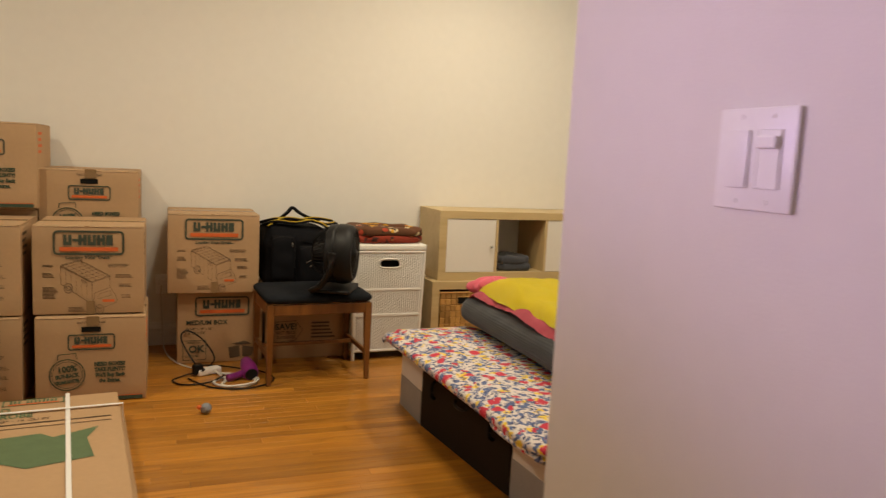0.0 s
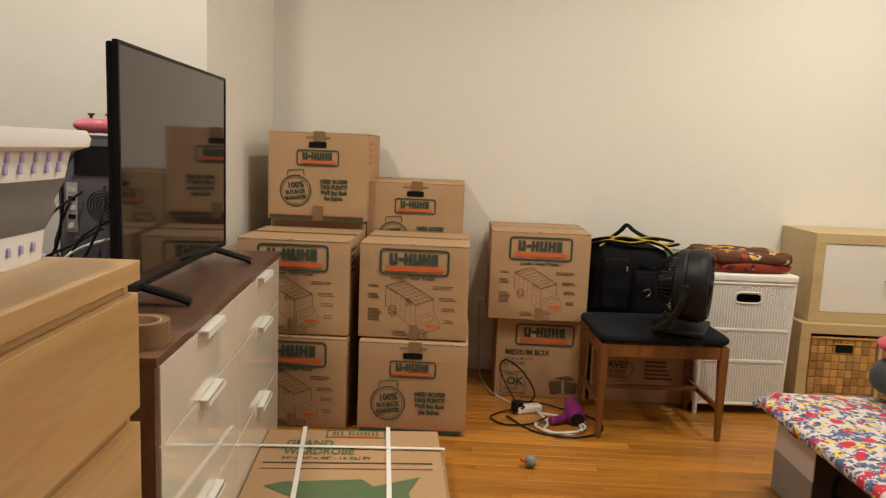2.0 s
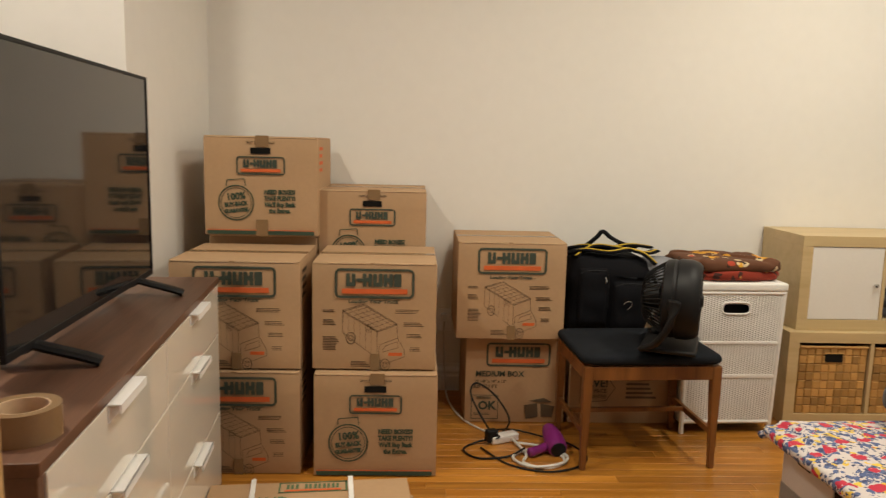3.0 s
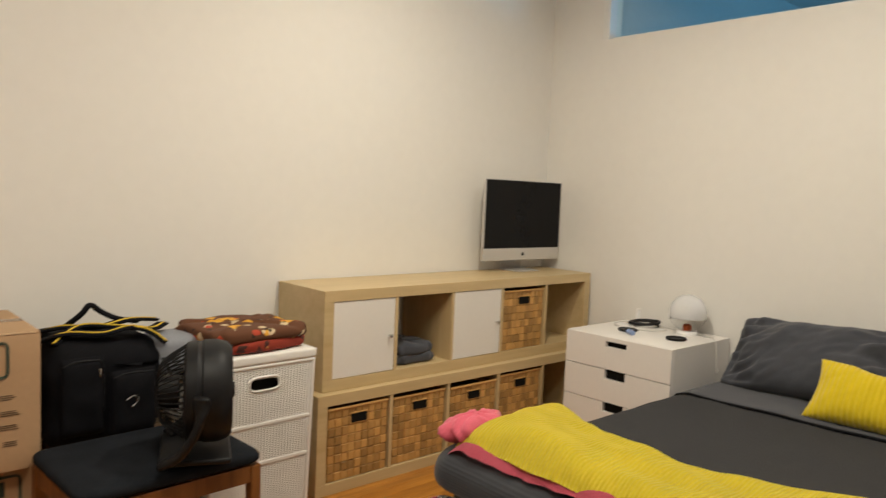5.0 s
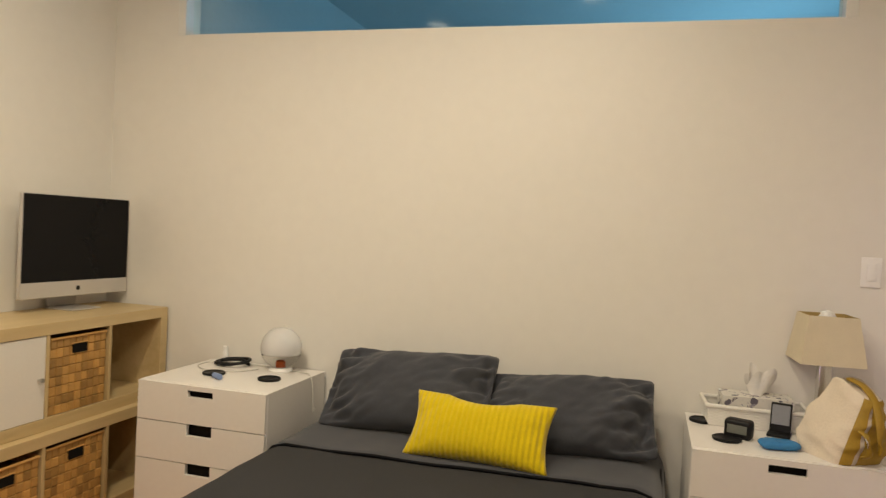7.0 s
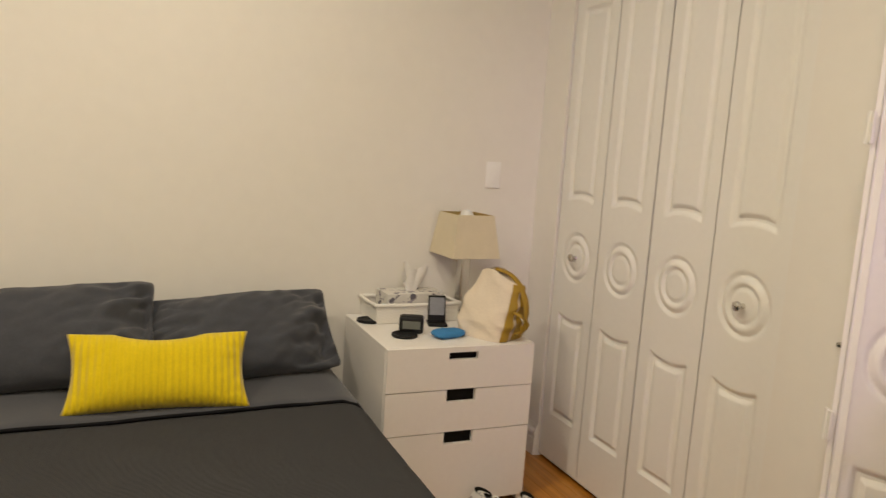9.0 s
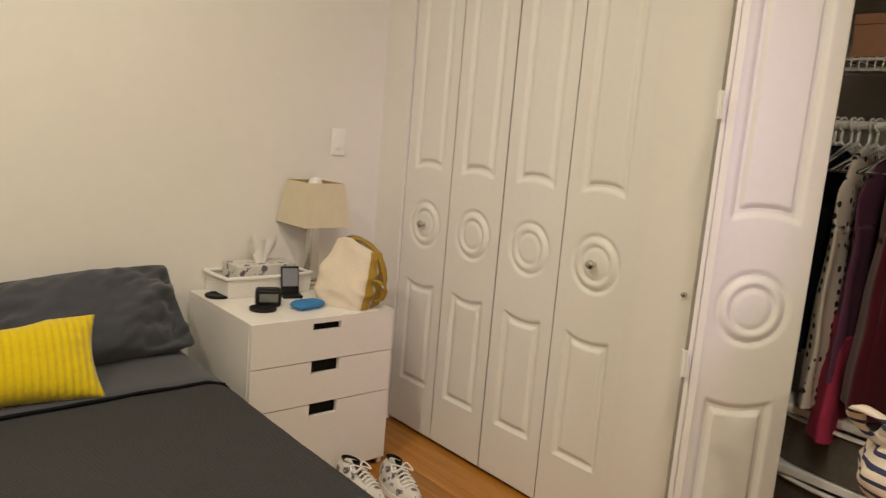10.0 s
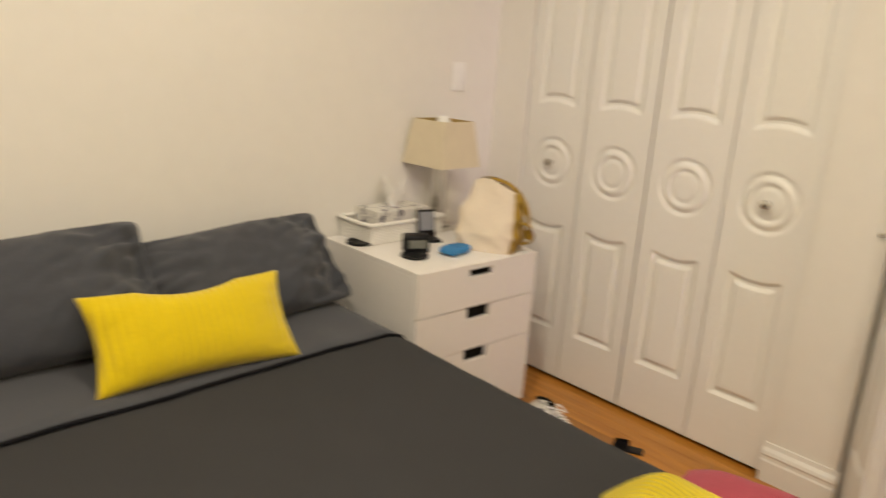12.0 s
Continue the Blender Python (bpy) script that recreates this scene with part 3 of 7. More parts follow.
def truck(t, x, z, s):
    """Line drawing of a box truck with blocks of small print round it."""
    bm = B()
    P = lambda *q: [(x + a * s, z + b * s) for a, b in q]
    roof = P((-0.10, 0.075), (-0.035, 0.095), (0.065, 0.035), (0.005, 0.012), (-0.10, 0.075))
    for k in (0, 0.004):
        stroke(bm, [(a, b - k * s) for a, b in roof], 0.0008)
    stroke(bm, P((-0.10, 0.075), (-0.10, 0.005), (0.005, -0.075), (0.005, 0.012)))
    stroke(bm, P((0.065, 0.035), (0.067, -0.01), (0.012, -0.032)))
    for k in range(7):
        f = k / 7
        stroke(bm, P((-0.10 + 0.105 * f, 0.075 - 0.063 * f), (-0.035 + 0.10 * f, 0.095 - 0.06 * f)), 0.0006)
    for k in range(1, 4):
        f = k / 4
        stroke(bm, P((-0.10 + 0.065 * f, 0.075 + 0.02 * f), (0.005 + 0.06 * f, 0.012 + 0.023 * f)), 0.0004)
    for k in range(1, 6):
        f = k / 6
        stroke(bm, P((-0.10 + 0.105 * f, 0.073 - 0.063 * f), (-0.10 + 0.105 * f, 0.005 - 0.08 * f)), 0.0004)
    stroke(bm, P((0.012, -0.032), (0.01, -0.078), (0.03, -0.092), (0.09, -0.068), (0.088, -0.045), (0.067, -0.01)))
    stroke(bm, P((0.022, -0.05), (0.03, -0.035), (0.066, -0.022), (0.07, -0.04), (0.022, -0.055)))
    for cx, cz, r in ((-0.075, -0.012, 0.018), (0.03, -0.095, 0.019), (-0.02, 0.02, 0.013)):
        ring = [(cx + r * 0.75 * math.cos(q * math.pi / 8), cz + r * math.sin(q * math.pi / 8)) for q in range(17)]
        stroke(bm, P(*ring), 0.0013 if cx != -0.02 else 0.0005)
        stroke(bm, P(*[(cx + (a - cx) * 0.5, cz + (b - cz) * 0.5) for a, b in ring]), 0.001)
    for bxx, bzz, w, r in ((-0.160, 0.075, 0.045, 2), (-0.160, 0.045, 0.04, 4), (-0.160, -0.008, 0.050, 9), (-0.02, 0.112, 0.1, 2), (0.06, 0.078, 0.075, 3), (0.085, 0.038, 0.065, 3), (0.095, 0.002, 0.055, 3), (0.105, -0.04, 0.04, 3), (-0.075, -0.085, 0.06, 4)):
        bars(bm, x + bxx * s, z + bzz * s, w * s, r)
    part("truck_drawing", bm, INK_BROWN, t)
    bm = boxm((x + 0.04 * s, -0.0016, z - 0.066 * s), (x + 0.082 * s, -0.0006, z - 0.056 * s))
    part("orange_accent", bm, INK_ORANGE, t)


def moving_box(name, m, w=0.46, d=0.457, h=0.406, face="truck", label="", open_tape=True, hole=False):
    """A taped carton: base at z = 0, front at y = 0, spans x 0..w and y 0..d."""
    t = thing(name, m, label or "brown cardboard moving carton, taped shut", "cardboard box", "moving cartons")
    rs = random.Random(int(1000 * (m.translation.x * 7 + m.translation.z * 3 + m.translation.y)))
    bm = bx(B(), (0, 0, 0.002), (w, d, h - 0.012), 0.004, 2)
    bmesh.ops.subdivide_edges(bm, edges=[e for e in bm.edges if e.calc_length() > 0.2], cuts=4, use_grid_fill=True)
    for v in bm.verts:
        if 0.03 < v.co.z < h - 0.03 and 0.02 < v.co.x < w - 0.02:
            v.co.y += (0.0025 * nz(v.co.x * 5 + m.translation.x, v.co.z * 5, v.co.y)) + (-0.003 if v.co.y < 0.02 else 0.002) * 0
    body = part("carton", bm, CARD, t, smooth=True)
    bm = B()
    bx(bm, (0.002, 0.001, h - 0.012), (w - 0.002, d / 2 - 0.002, h - 0.005), 0.002), bx(bm, (0.002, d / 2 + 0.002, h - 0.012), (w - 0.002, d - 0.001, h - 0.005), 0.002)
    part("flap", bm, CARD, t)
    bm = bx(bx(B(), (0.006, -0.0012, h - 0.0105), (w * 0.46, 0.0012, h - 0.0062)), (w * 0.5, -0.0012, h - 0.0105), (w - 0.008, 0.0012, h - 0.0062))
    part("flap_edge", bm, CARD_IN, t, "pale cut edge of the flap")
    part("tape", boxm((0.004, d / 2 - 0.026, h - 0.005), (w - 0.004, d / 2 + 0.026, h - 0.0043)), TAPE, t, "brown packing tape")
    if face == "truck":
        logo(t, w * 0.5, h * 0.80, w / 0.46 * 1.42, -0.004)
        lettering("Loading Your Truck", 0.020, pose(w * 0.49, -0.0035, h * 0.635, 90), INK, t, bold=0.0006, width=0.185)
        truck(t, w * 0.51, h * 0.33, 1.22)
        part("end_tape", boxm((w * 0.47, -0.0048, 0.0), (w * 0.545, -0.0036, 0.062)), TAPE, t, "brown packing tape")
    elif face == "buyback":
        logo(t, w * 0.5, h * 0.70, w / 0.46 * 0.95, -0.004)
        # hand hole drawn as a raised oval, its shade given by colour
        bm = B()
        bx(bm, (w * 0.41, -0.0046, h * 0.815), (w * 0.585, -0.0034, h * 0.875), 0.0005)
        bmesh.ops.bevel(bm, geom=[e for e in bm.edges if abs(e.verts[0].co.y - e.verts[1].co.y) > 0.0005], offset=0.011, segments=4, affect="EDGES")
        part("hand_hole", bm, HOLLOW_SHADE, t, "dark oval hand hole")
        bm = B()
        cx, cz = w * 0.28, h * 0.33
        for r in (0.072, 0.062):
            stroke(bm, [(cx + r * math.cos(q * math.pi / 16), cz + r * math.sin(q * math.pi / 16)) for q in range(33)], 0.0026 if r > 0.07 else 0.0012, -0.0042)
        stroke(bm, [(cx - 0.04, cz + 0.07), (cx - 0.036, cz + 0.095), (cx + 0.036, cz + 0.10), (cx + 0.04, cz + 0.072)], 0.0018, -0.0042)
        part("stamp_ring", bm, INK_GREEN, t)
        for s, q, z in (("100%", 0.040, 0.026), ("BUY-BACK", 0.025, -0.006), ("GUARANTEE", 0.021, -0.033)):
            lettering(s, q, pose(cx, -0.0042, cz + z, 90, 0, 0) @ pose(0, 0, 0, 0, 0, 6), INK_GREEN, t, bold=0.0016, width=0.098 if z < 0.02 else 0.075)
        for k, s in enumerate(("NEED BOXES?", "TAKE PLENTY!", "We'll Buy Back", "the Extras.")):
            lettering(s, 0.025, pose(w * 0.665, -0.0042, h * 0.44 - 0.026 * k, 90), INK_GREEN, t, bold=0.0014, width=0.13 if k < 3 else 0.09)
        lettering("EASY-TOTE HANDLES", 0.012, pose(w * 0.5, -0.0042, h * 0.925, 90), INK_BROWN, t, bold=0.0004)
        part("printed_band", boxm((0.01, -0.0045, 0.006), (w - 0.015, -0.0033, 0.022)), INK_GREEN, t)
        part("printed_band", boxm((0.01, -0.0045, 0.0235), (w - 0.015, -0.0033, 0.0265)), INK_ORANGE, t)
        part("end_tape", boxm((w * 0.455, -0.0048, h * 0.885), (w * 0.57, -0.0037, h - 0.002)), TAPE, t, "brown packing tape")
        if hole:
            part("end_tape", boxm((w * 0.455, -0.0054, 0.0), (w * 0.56, -0.0046, 0.07)), TAPE, t, "brown packing tape")
    elif face == "medium":
        logo(t, w * 0.52, h * 0.79, w / 0.46 * 1.42, -0.004)
        lettering("MEDIUM BOX", 0.036, pose(w * 0.34, -0.0035, h * 0.565, 90), INK, t, bold=0.001, width=0.22)
        lettering('18 1/8" x 18" x 16"', 0.018, pose(w * 0.25, -0.0035, h * 0.48, 90), INK_BROWN, t, bold=0.0005, width=0.14)
        lettering("3.0 CU FT", 0.022, pose(w * 0.20, -0.0035, h * 0.42, 90), INK_BROWN, t, bold=0.0006, width=0.11)
        bm = B()
        stroke(bm, [(0.03, 0.02), (0.03, 0.13), (0.15, 0.13), (0.15, 0.02), (0.03, 0.02)], 0.0016, -0.0042)
        bars(bm, 0.05, 0.122, 0.09, 2, y=-0.0042), bars(bm, 0.04, 0.045, 0.09, 2, y=-0.0042)
        part("stamp_frame", bm, INK, t)
        lettering("OK", 0.055, pose(0.10, -0.0042, 0.08, 90), INK, t, bold=0.002)
        bm = B()
        for q in (((0.27, 0.085), (0.33, 0.095), (0.335, 0.03), (0.28, 0.02)), ((0.345, 0.093), (0.41, 0.08), (0.40, 0.03), (0.348, 0.03)), ((0.29, 0.105), (0.36, 0.120), (0.40, 0.10), (0.34, 0.098))):
            f = [bm.verts.new((a, -0.0042, b)) for a, b in q]
            bm.faces.new(f)
        part("printed_sketch", bm, INK_BROWN, t)
    elif face == "save":
        bm = B()
        stroke(bm, [(0.05, 0.10), (0.05, 0.22), (0.17, 0.225), (0.21, 0.17), (0.17, 0.11), (0.05, 0.10)], 0.0016, -0.0042)
        part("printed_tag", bm, INK_BROWN, t)
        lettering("SAVE!", 0.05, pose(0.115, -0.0042, 0.19, 90), INK, t, bold=0.0015)
        lettering("BEST PRICE", 0.026, pose(0.115, -0.0042, 0.155, 90), INK_BROWN, t, bold=0.0006, width=0.11)
        lettering("GUARANTEE!", 0.024, pose(0.115, -0.0042, 0.128, 90), INK_BROWN, t, bold=0.0006, width=0.11)
        bm = B()
        bars(bm, 0.26, 0.21, 0.14, 5, 0.021, 0.005, -0.0042)
        part("small_print", bm, INK_BROWN, t)
    # print on the right hand side
    bm = B()
    for k in range(4):
        bx(bm, (w + 0.0002, 0.05, h * 0.86 - k * 0.03), (w + 0.001, 0.16 - 0.02 * (k % 2), h * 0.86 - k * 0.03 + 0.014))
    part("side_print", bm, INK_ORANGE if face == "buyback" else INK_BROWN, t)
    return t


H = 0.406
moving_box("moving_carton", pose(-0.150, 3.832, 0), face="buyback", label="brown moving carton at the bottom of the stack, buy-back stamp")
moving_box("moving_carton", pose(-0.160, 3.868, H), h=0.412, face="truck", label="brown moving carton on another, truck drawing on front")
moving_box("moving_carton", pose(-0.668, 3.845, 0), w=0.465, face="truck", label="brown moving carton on the floor behind the dresser")
moving_box("moving_carton", pose(-0.678, 3.860, H), w=0.475, h=0.412, face="truck", label="brown moving carton stacked behind the television, truck drawing")
moving_box("moving_carton", pose(-0.665, 4.345, 0), h=0.406, face="plain", label="plain brown carton in the back row")
moving_box("moving_carton", pose(-0.665, 4.345, H), h=0.445, face="plain", label="plain brown carton in the back row, on another")
moving_box("moving_carton", pose(-0.185, 4.350, 0), w=0.44, h=0.324, face="plain", label="small plain brown carton in the back row")
moving_box("moving_carton", pose(-0.185, 4.350, 0.324), w=0.44, h=0.324, face="plain", label="small brown carton on another in the back row")
moving_box("moving_carton", pose(-0.663, 4.280, 0.851), w=0.469, h=0.42, face="buyback", hole=True, label="brown moving carton on top of the stack, buy-back stamp")
moving_box("moving_carton", pose(-0.200, 4.347, 0.648), w=0.462, h=0.406, face="buyback", label="brown moving carton with hand hole, behind the front stack")
moving_box("moving_carton", pose(0.455, 4.385, 0), w=0.455, d=0.42, face="medium", label="brown medium moving carton on the floor beside the chair")
moving_box("moving_carton", pose(0.404, 4.325, H), w=0.474, d=0.44, h=0.437, face="truck", label="brown moving carton stacked on the medium carton")
moving_box("moving_carton", pose(0.930, 4.385, 0), w=0.50, d=0.42, h=0.40, face="save", label="brown carton under the suitcase, price tag print")


def strap(t, pts, name="strap"):
    bm = B()
    for a, b in zip(pts, pts[1:]):
        a, b = Vector(a), Vector(b)
        d = (b - a).normalized()
        up = Vector((0, 0, 1)) if abs(d.z) < 0.5 else Vector((0, -1, 0)) if abs(d.y) < 0.5 else Vector((1, 0, 0))
        s = d.cross(up).normalized() * 0.008
        o = 0.0015
        mid = (a + b) / 2
        m = Matrix.Translation(mid) @ d.to_track_quat("X", "Z").to_matrix().to_4x4() @ Matrix.Diagonal(((b - a).length + 0.004, 0.016, 0.0022, 1))
        bmesh.ops.create_cube(bm, size=1, matrix=m)
    part(name, bm, WHITE_PLASTIC, t, "white plastic strap")


def flat_pack():
    """Flattened wardrobe cartons tied together, lying on the floor."""
    t = thing("flat_wardrobe_carton", pose(-0.06, 2.95, 0, 0, 0, 5.6), "flattened wardrobe cartons bound with white straps on the floor", "cardboard box")
    w, d = 0.32, 0.58
    for k in range(4):
        z = 0.003 + k * 0.033
        o = 0.012 * math.sin(k * 2.1)
        bm = bx(B(), (-w + o, -d, z), (w + o + (0.012 if k < 3 else 0), d - 0.004 * k, z + 0.031), 0.004)
        part("flat_carton", bm, CARD, t)
    z = 0.1345
    logo2 = B()
    for lo, hi in (((-0.10, 0.49), (0.12, 0.495)), ((-0.10, 0.555), (0.12, 0.56)), ((-0.10, 0.49), (-0.094, 0.56)), ((0.114, 0.49), (0.12, 0.56))):
        bx(logo2, (*lo, z), (*hi, z + 0.0008))
    for k in range(6):
        x = -0.075 + k * 0.029
        bx(logo2, (x, 0.515, z), (x + 0.009, 0.545, z + 0.0008))
        if k != 1:
            bx(logo2, (x + 0.014, 0.515, z), (x + 0.022, 0.545, z + 0.0008))
    part("printed_mark", logo2, INK_WARD, t)
    part("printed_bar", boxm((-0.08, 0.498, z), (0.10, 0.508, z + 0.0008)), INK_ORANGE, t)
    lettering("GRAND", 0.075, pose(-0.15, 0.435, z + 0.0006), INK_WARD, t, bold=0.002, width=0.17)
    lettering("WARDROBE", 0.075, pose(-0.11, 0.365, z + 0.0006), INK_WARD, t, bold=0.002, width=0.25)
    lettering('24" x 24" x 48" - 16 CU FT', 0.03, pose(-0.08, 0.310, z + 0.0006), INK_BROWN, t, bold=0.0006, width=0.31)
    bm = B()
    bx(bm, (-0.29, 0.268, z), (0.285, 0.277, z + 0.0008)), bx(bm, (-0.29, 0.225, z), (0.285, 0.229, z + 0.0008))
    part("printed_rule", bm, INK_BROWN, t)
    bm = B()
    f = [bm.verts.new((a, b, z + 0.0004)) for a, b in ((-0.20, 0.13), (0.05, 0.15), (0.09, 0.10), (0.24, 0.17), (0.20, 0.06), (0.22, -0.12), (0.02, -0.16), (-0.10, -0.06), (-0.22, -0.10), (-0.15, 0.02), (-0.26, 0.10))]
    bm.faces.new(f)
    bmesh.ops.triangulate(bm, faces=bm.faces)
    part("printed_shape", bm, INK_WARD, t)
    zz = 0.138
    strap(t, [(-0.12, -d - 0.003, 0.004), (-0.12, -d - 0.003, zz), (-0.185, d + 0.003, zz), (-0.185, d + 0.003, 0.004)])
    strap(t, [(0.15, -d - 0.003, 0.004), (0.15, -d - 0.003, zz), (0.13, d + 0.003, zz), (0.13, d + 0.003, 0.004)])
    strap(t, [(-w - 0.015, 0.40, 0.004), (-w - 0.015, 0.40, zz + 0.003), (w + 0.013, 0.385, zz + 0.003), (w + 0.013, 0.385, 0.004)])


flat_pack()


# ---------- drawers and television ----------
def walnut_dresser():
    L, D, HT = 1.485, 0.40, 0.78
    ang = math.degrees(math.atan2(0.139, 1.479))
    t = thing("dresser", pose(-0.319, 2.236, 0, 0, 0, ang), "low walnut dresser with glossy white drawer fronts", "dresser")
    # local: y along the front, front face at x = 0, body behind to -x
    part("top", boxm((-D, 0, HT - 0.022), (0.0, L, HT), 0.002), WALNUT, t, "dark walnut top")
    part("side_panel", boxm((-D, 0, 0.0), (-0.004, 0.022, HT - 0.022), 0.002), WALNUT, t)
    part("side_panel", boxm((-D, L - 0.022, 0.0), (-0.004, L, HT - 0.022), 0.002), WALNUT, t)
    # near-black core puts shade into the gaps round the drawers
    bm = B()
    bx(bm, (-D + 0.004, 0.022, 0.03), (-0.03, L - 0.022, HT - 0.022))
    part("inner_body", bm, HOLLOW_SHADE, t)
    cols, rows = 2, 3
    cw = (L - 0.044) / cols
    tiers = [(0.045, 0.263), (0.308, 0.280), (0.588, 0.170)]
    for c in range(cols):
        for r in range(rows):
            y0, (z0, rh) = 0.022 + c * cw, tiers[r]
            dr = part("drawer", boxm((-0.020, y0 + 0.002, z0 + 0.002), (0.0, y0 + cw - 0.002, z0 + rh - 0.003), 0.0015), GLOSS, t, "glossy off-white drawer front")
            ym = y0 + cw / 2
            bm = B()
            bx(bm, (-0.004, ym - 0.085, z0 + rh - 0.004), (0.026, ym + 0.085, z0 + rh + 0.0), 0.001), bx(bm, (0.022, ym - 0.085, z0 + rh - 0.018), (0.026, ym + 0.085, z0 + rh), 0.001), bx(bm, (0.0, ym - 0.085, z0 + rh - 0.036), (0.003, ym + 0.085, z0 + rh), 0.001)
            part("handle", bm, WHITE_PLASTIC, dr, "white tab handle")
    return t


walnut_dresser()


def birch_dresser():
    t = thing("chest_of_drawers", pose(-0.283, 2.085, 0, 0, 0, 4), "tall birch veneer chest of drawers with finger-grip fronts", "dresser")
    L, D, HT = 0.80, 0.48, 1.0
    part("top", boxm((-D, -L, HT - 0.035), (0.004, 0.0, HT), 0.002), MALM, t)
    part("side_panel", boxm((-D, -L, 0), (-0.018, -L + 0.02, HT - 0.035), 0.001), MALM, t)
    part("side_panel", boxm((-D, -0.02, 0), (-0.018, 0.0, HT - 0.035), 0.001), MALM, t)
    part("back_panel", boxm((-D, -L + 0.02, 0.0), (-D + 0.01, -0.02, HT - 0.035)), MALM, t)
    # core coloured as the shade behind the drawer fronts
    bm = bx(B(), (-D + 0.02, -L + 0.02, 0.02), (-0.03, -0.02, HT - 0.036))
    part("inner_body", bm, HOLLOW_SHADE, t)
    z = HT - 0.035
    for k in range(4):
        h = 0.232
        part("drawer", boxm((-0.018, -L, z - h + 0.004), (0.0, 0.0, z - 0.022), 0.002), MALM, t, "birch drawer front")
        part("grip_rail", boxm((-0.028, -L + 0.021, z - 0.032), (-0.019, -0.021, z - 0.001)), MALM, t)
        z -= h
    return t


birch_dresser()


def television():
    a, b = Vector((-0.535, 2.55)), Vector((-0.603, 3.50))
    d = b - a
    t = thing("television", Matrix.Translation((a.x, a.y, 0.78)) @ Matrix.Rotation(math.atan2(d.y, d.x) - math.pi / 2, 4, "Z"), "black flat-screen television on two splayed feet, switched off", "television")
    L, z0, z1 = d.length, 0.046, 0.648
    bm = B()
    bx(bm, (-0.014, 0, z0), (0, L, z0 + 0.016), 0.002), bx(bm, (-0.014, 0, z1 - 0.009), (0, L, z1), 0.002), bx(bm, (-0.014, 0, z0 + 0.016), (0, 0.009, z1 - 0.009), 0.001), bx(bm, (-0.014, L - 0.009, z0 + 0.016), (0, L, z1 - 0.009), 0.001)
    part("bezel", bm, BLACK, t)
    part("screen", boxm((-0.012, 0.009, z0 + 0.016), (-0.003, L - 0.009, z1 - 0.009)), SCREEN, t, "dark glossy screen")
    part("back_cover", bx(bx(B(), (-0.03, 0.002, z0 + 0.004), (-0.0145, L - 0.002, z1 - 0.004), 0.006), (-0.065, 0.1, z0 + 0.01), (-0.030, L - 0.1, z0 + 0.36), 0.015), BLACK, t, smooth=True)
    for y in (0.13, L - 0.13):
        bm = B()
        for s in (1, -1):
            tube(bm, [(-0.01, y, z0 + 0.004), (0.03 * s, y + 0.004, z0 - 0.008), (0.09 * s, y + 0.01, 0.020), (0.118 * s, y + 0.014, 0.009)], 0.020, 8, 4, 0.55)
        part("foot", bm, BLACK, t, smooth=True)


television()

# ---------- low shelving ----------
def shelf_unit(z, name, dx=0.0, dy=0.0):
    t = thing(name, pose(1.982 + dx, 4.436 + dy, z), "long birch shelving unit with five square cells", "shelf unit", "stacked shelving units")
    W, D, HT = 1.852, 0.388, 0.44
    bm = B()
    bx(bm, (0, 0, 0), (W, D, 0.05), 0.0015), bx(bm, (0, 0, HT - 0.05), (W, D, HT - 0.001), 0.0015), bx(bm, (0, 0, 0.05), (0.05, D, HT - 0.05), 0.0015), bx(bm, (W - 0.05, 0, 0.05), (W, D, HT - 0.05), 0.0015)
    part("frame", bm, BIRCH, t)
    pitch = (W - 0.1 - 4 * 0.016) / 5
    for k in range(4):
        x = 0.05 + (k + 1) * pitch + k * 0.016
        part("divider", boxm((x, 0.002, 0.0502), (x + 0.016, D - 0.002, HT - 0.0502)), BIRCHV, t)
    return t, pitch


def cell(k, pitch):
    return 1.982 + 0.05 + k * (pitch + 0.016)


def weave_panel(bm, w, h, nx, nzz, hole, f):
    """Checker weave of flat bands, one raised pad a crossing."""
    for i in range(nx):
        for j in range(nzz):
            x0, x1, z0, z1 = w * i / nx, w * (i + 1) / nx, h * j / nzz, h * (j + 1) / nzz
            cx, cz = (x0 + x1) / 2, (z0 + z1) / 2
            if hole and hole[0] < cx < hole[1] and hole[2] < cz < hole[3]:
                continue
            hi = 0.0042 if (i + j) % 2 else 0.0022
            g = 0.0004
            vs = [bm.verts.new(f(x, z, o)) for x, z, o in ((x0 + g, z0 + g, -0.002), (x1 - g, z0 + g, -0.002), (x1 - g, z1 - g, -0.002), (x0 + g, z1 - g, -0.002))]
            q = 0.1
            ws = [bm.verts.new(f(x, z, hi)) for x, z in ((x0 + (x1 - x0) * q, z0 + (z1 - z0) * q), (x1 - (x1 - x0) * q, z0 + (z1 - z0) * q), (x1 - (x1 - x0) * q, z1 - (z1 - z0) * q), (x0 + (x1 - x0) * q, z1 - (z1 - z0) * q))]
            bm.faces.new(ws)
            for k in range(4):
                bm.faces.new((vs[k], vs[(k + 1) % 4], ws[(k + 1) % 4], ws[k]))


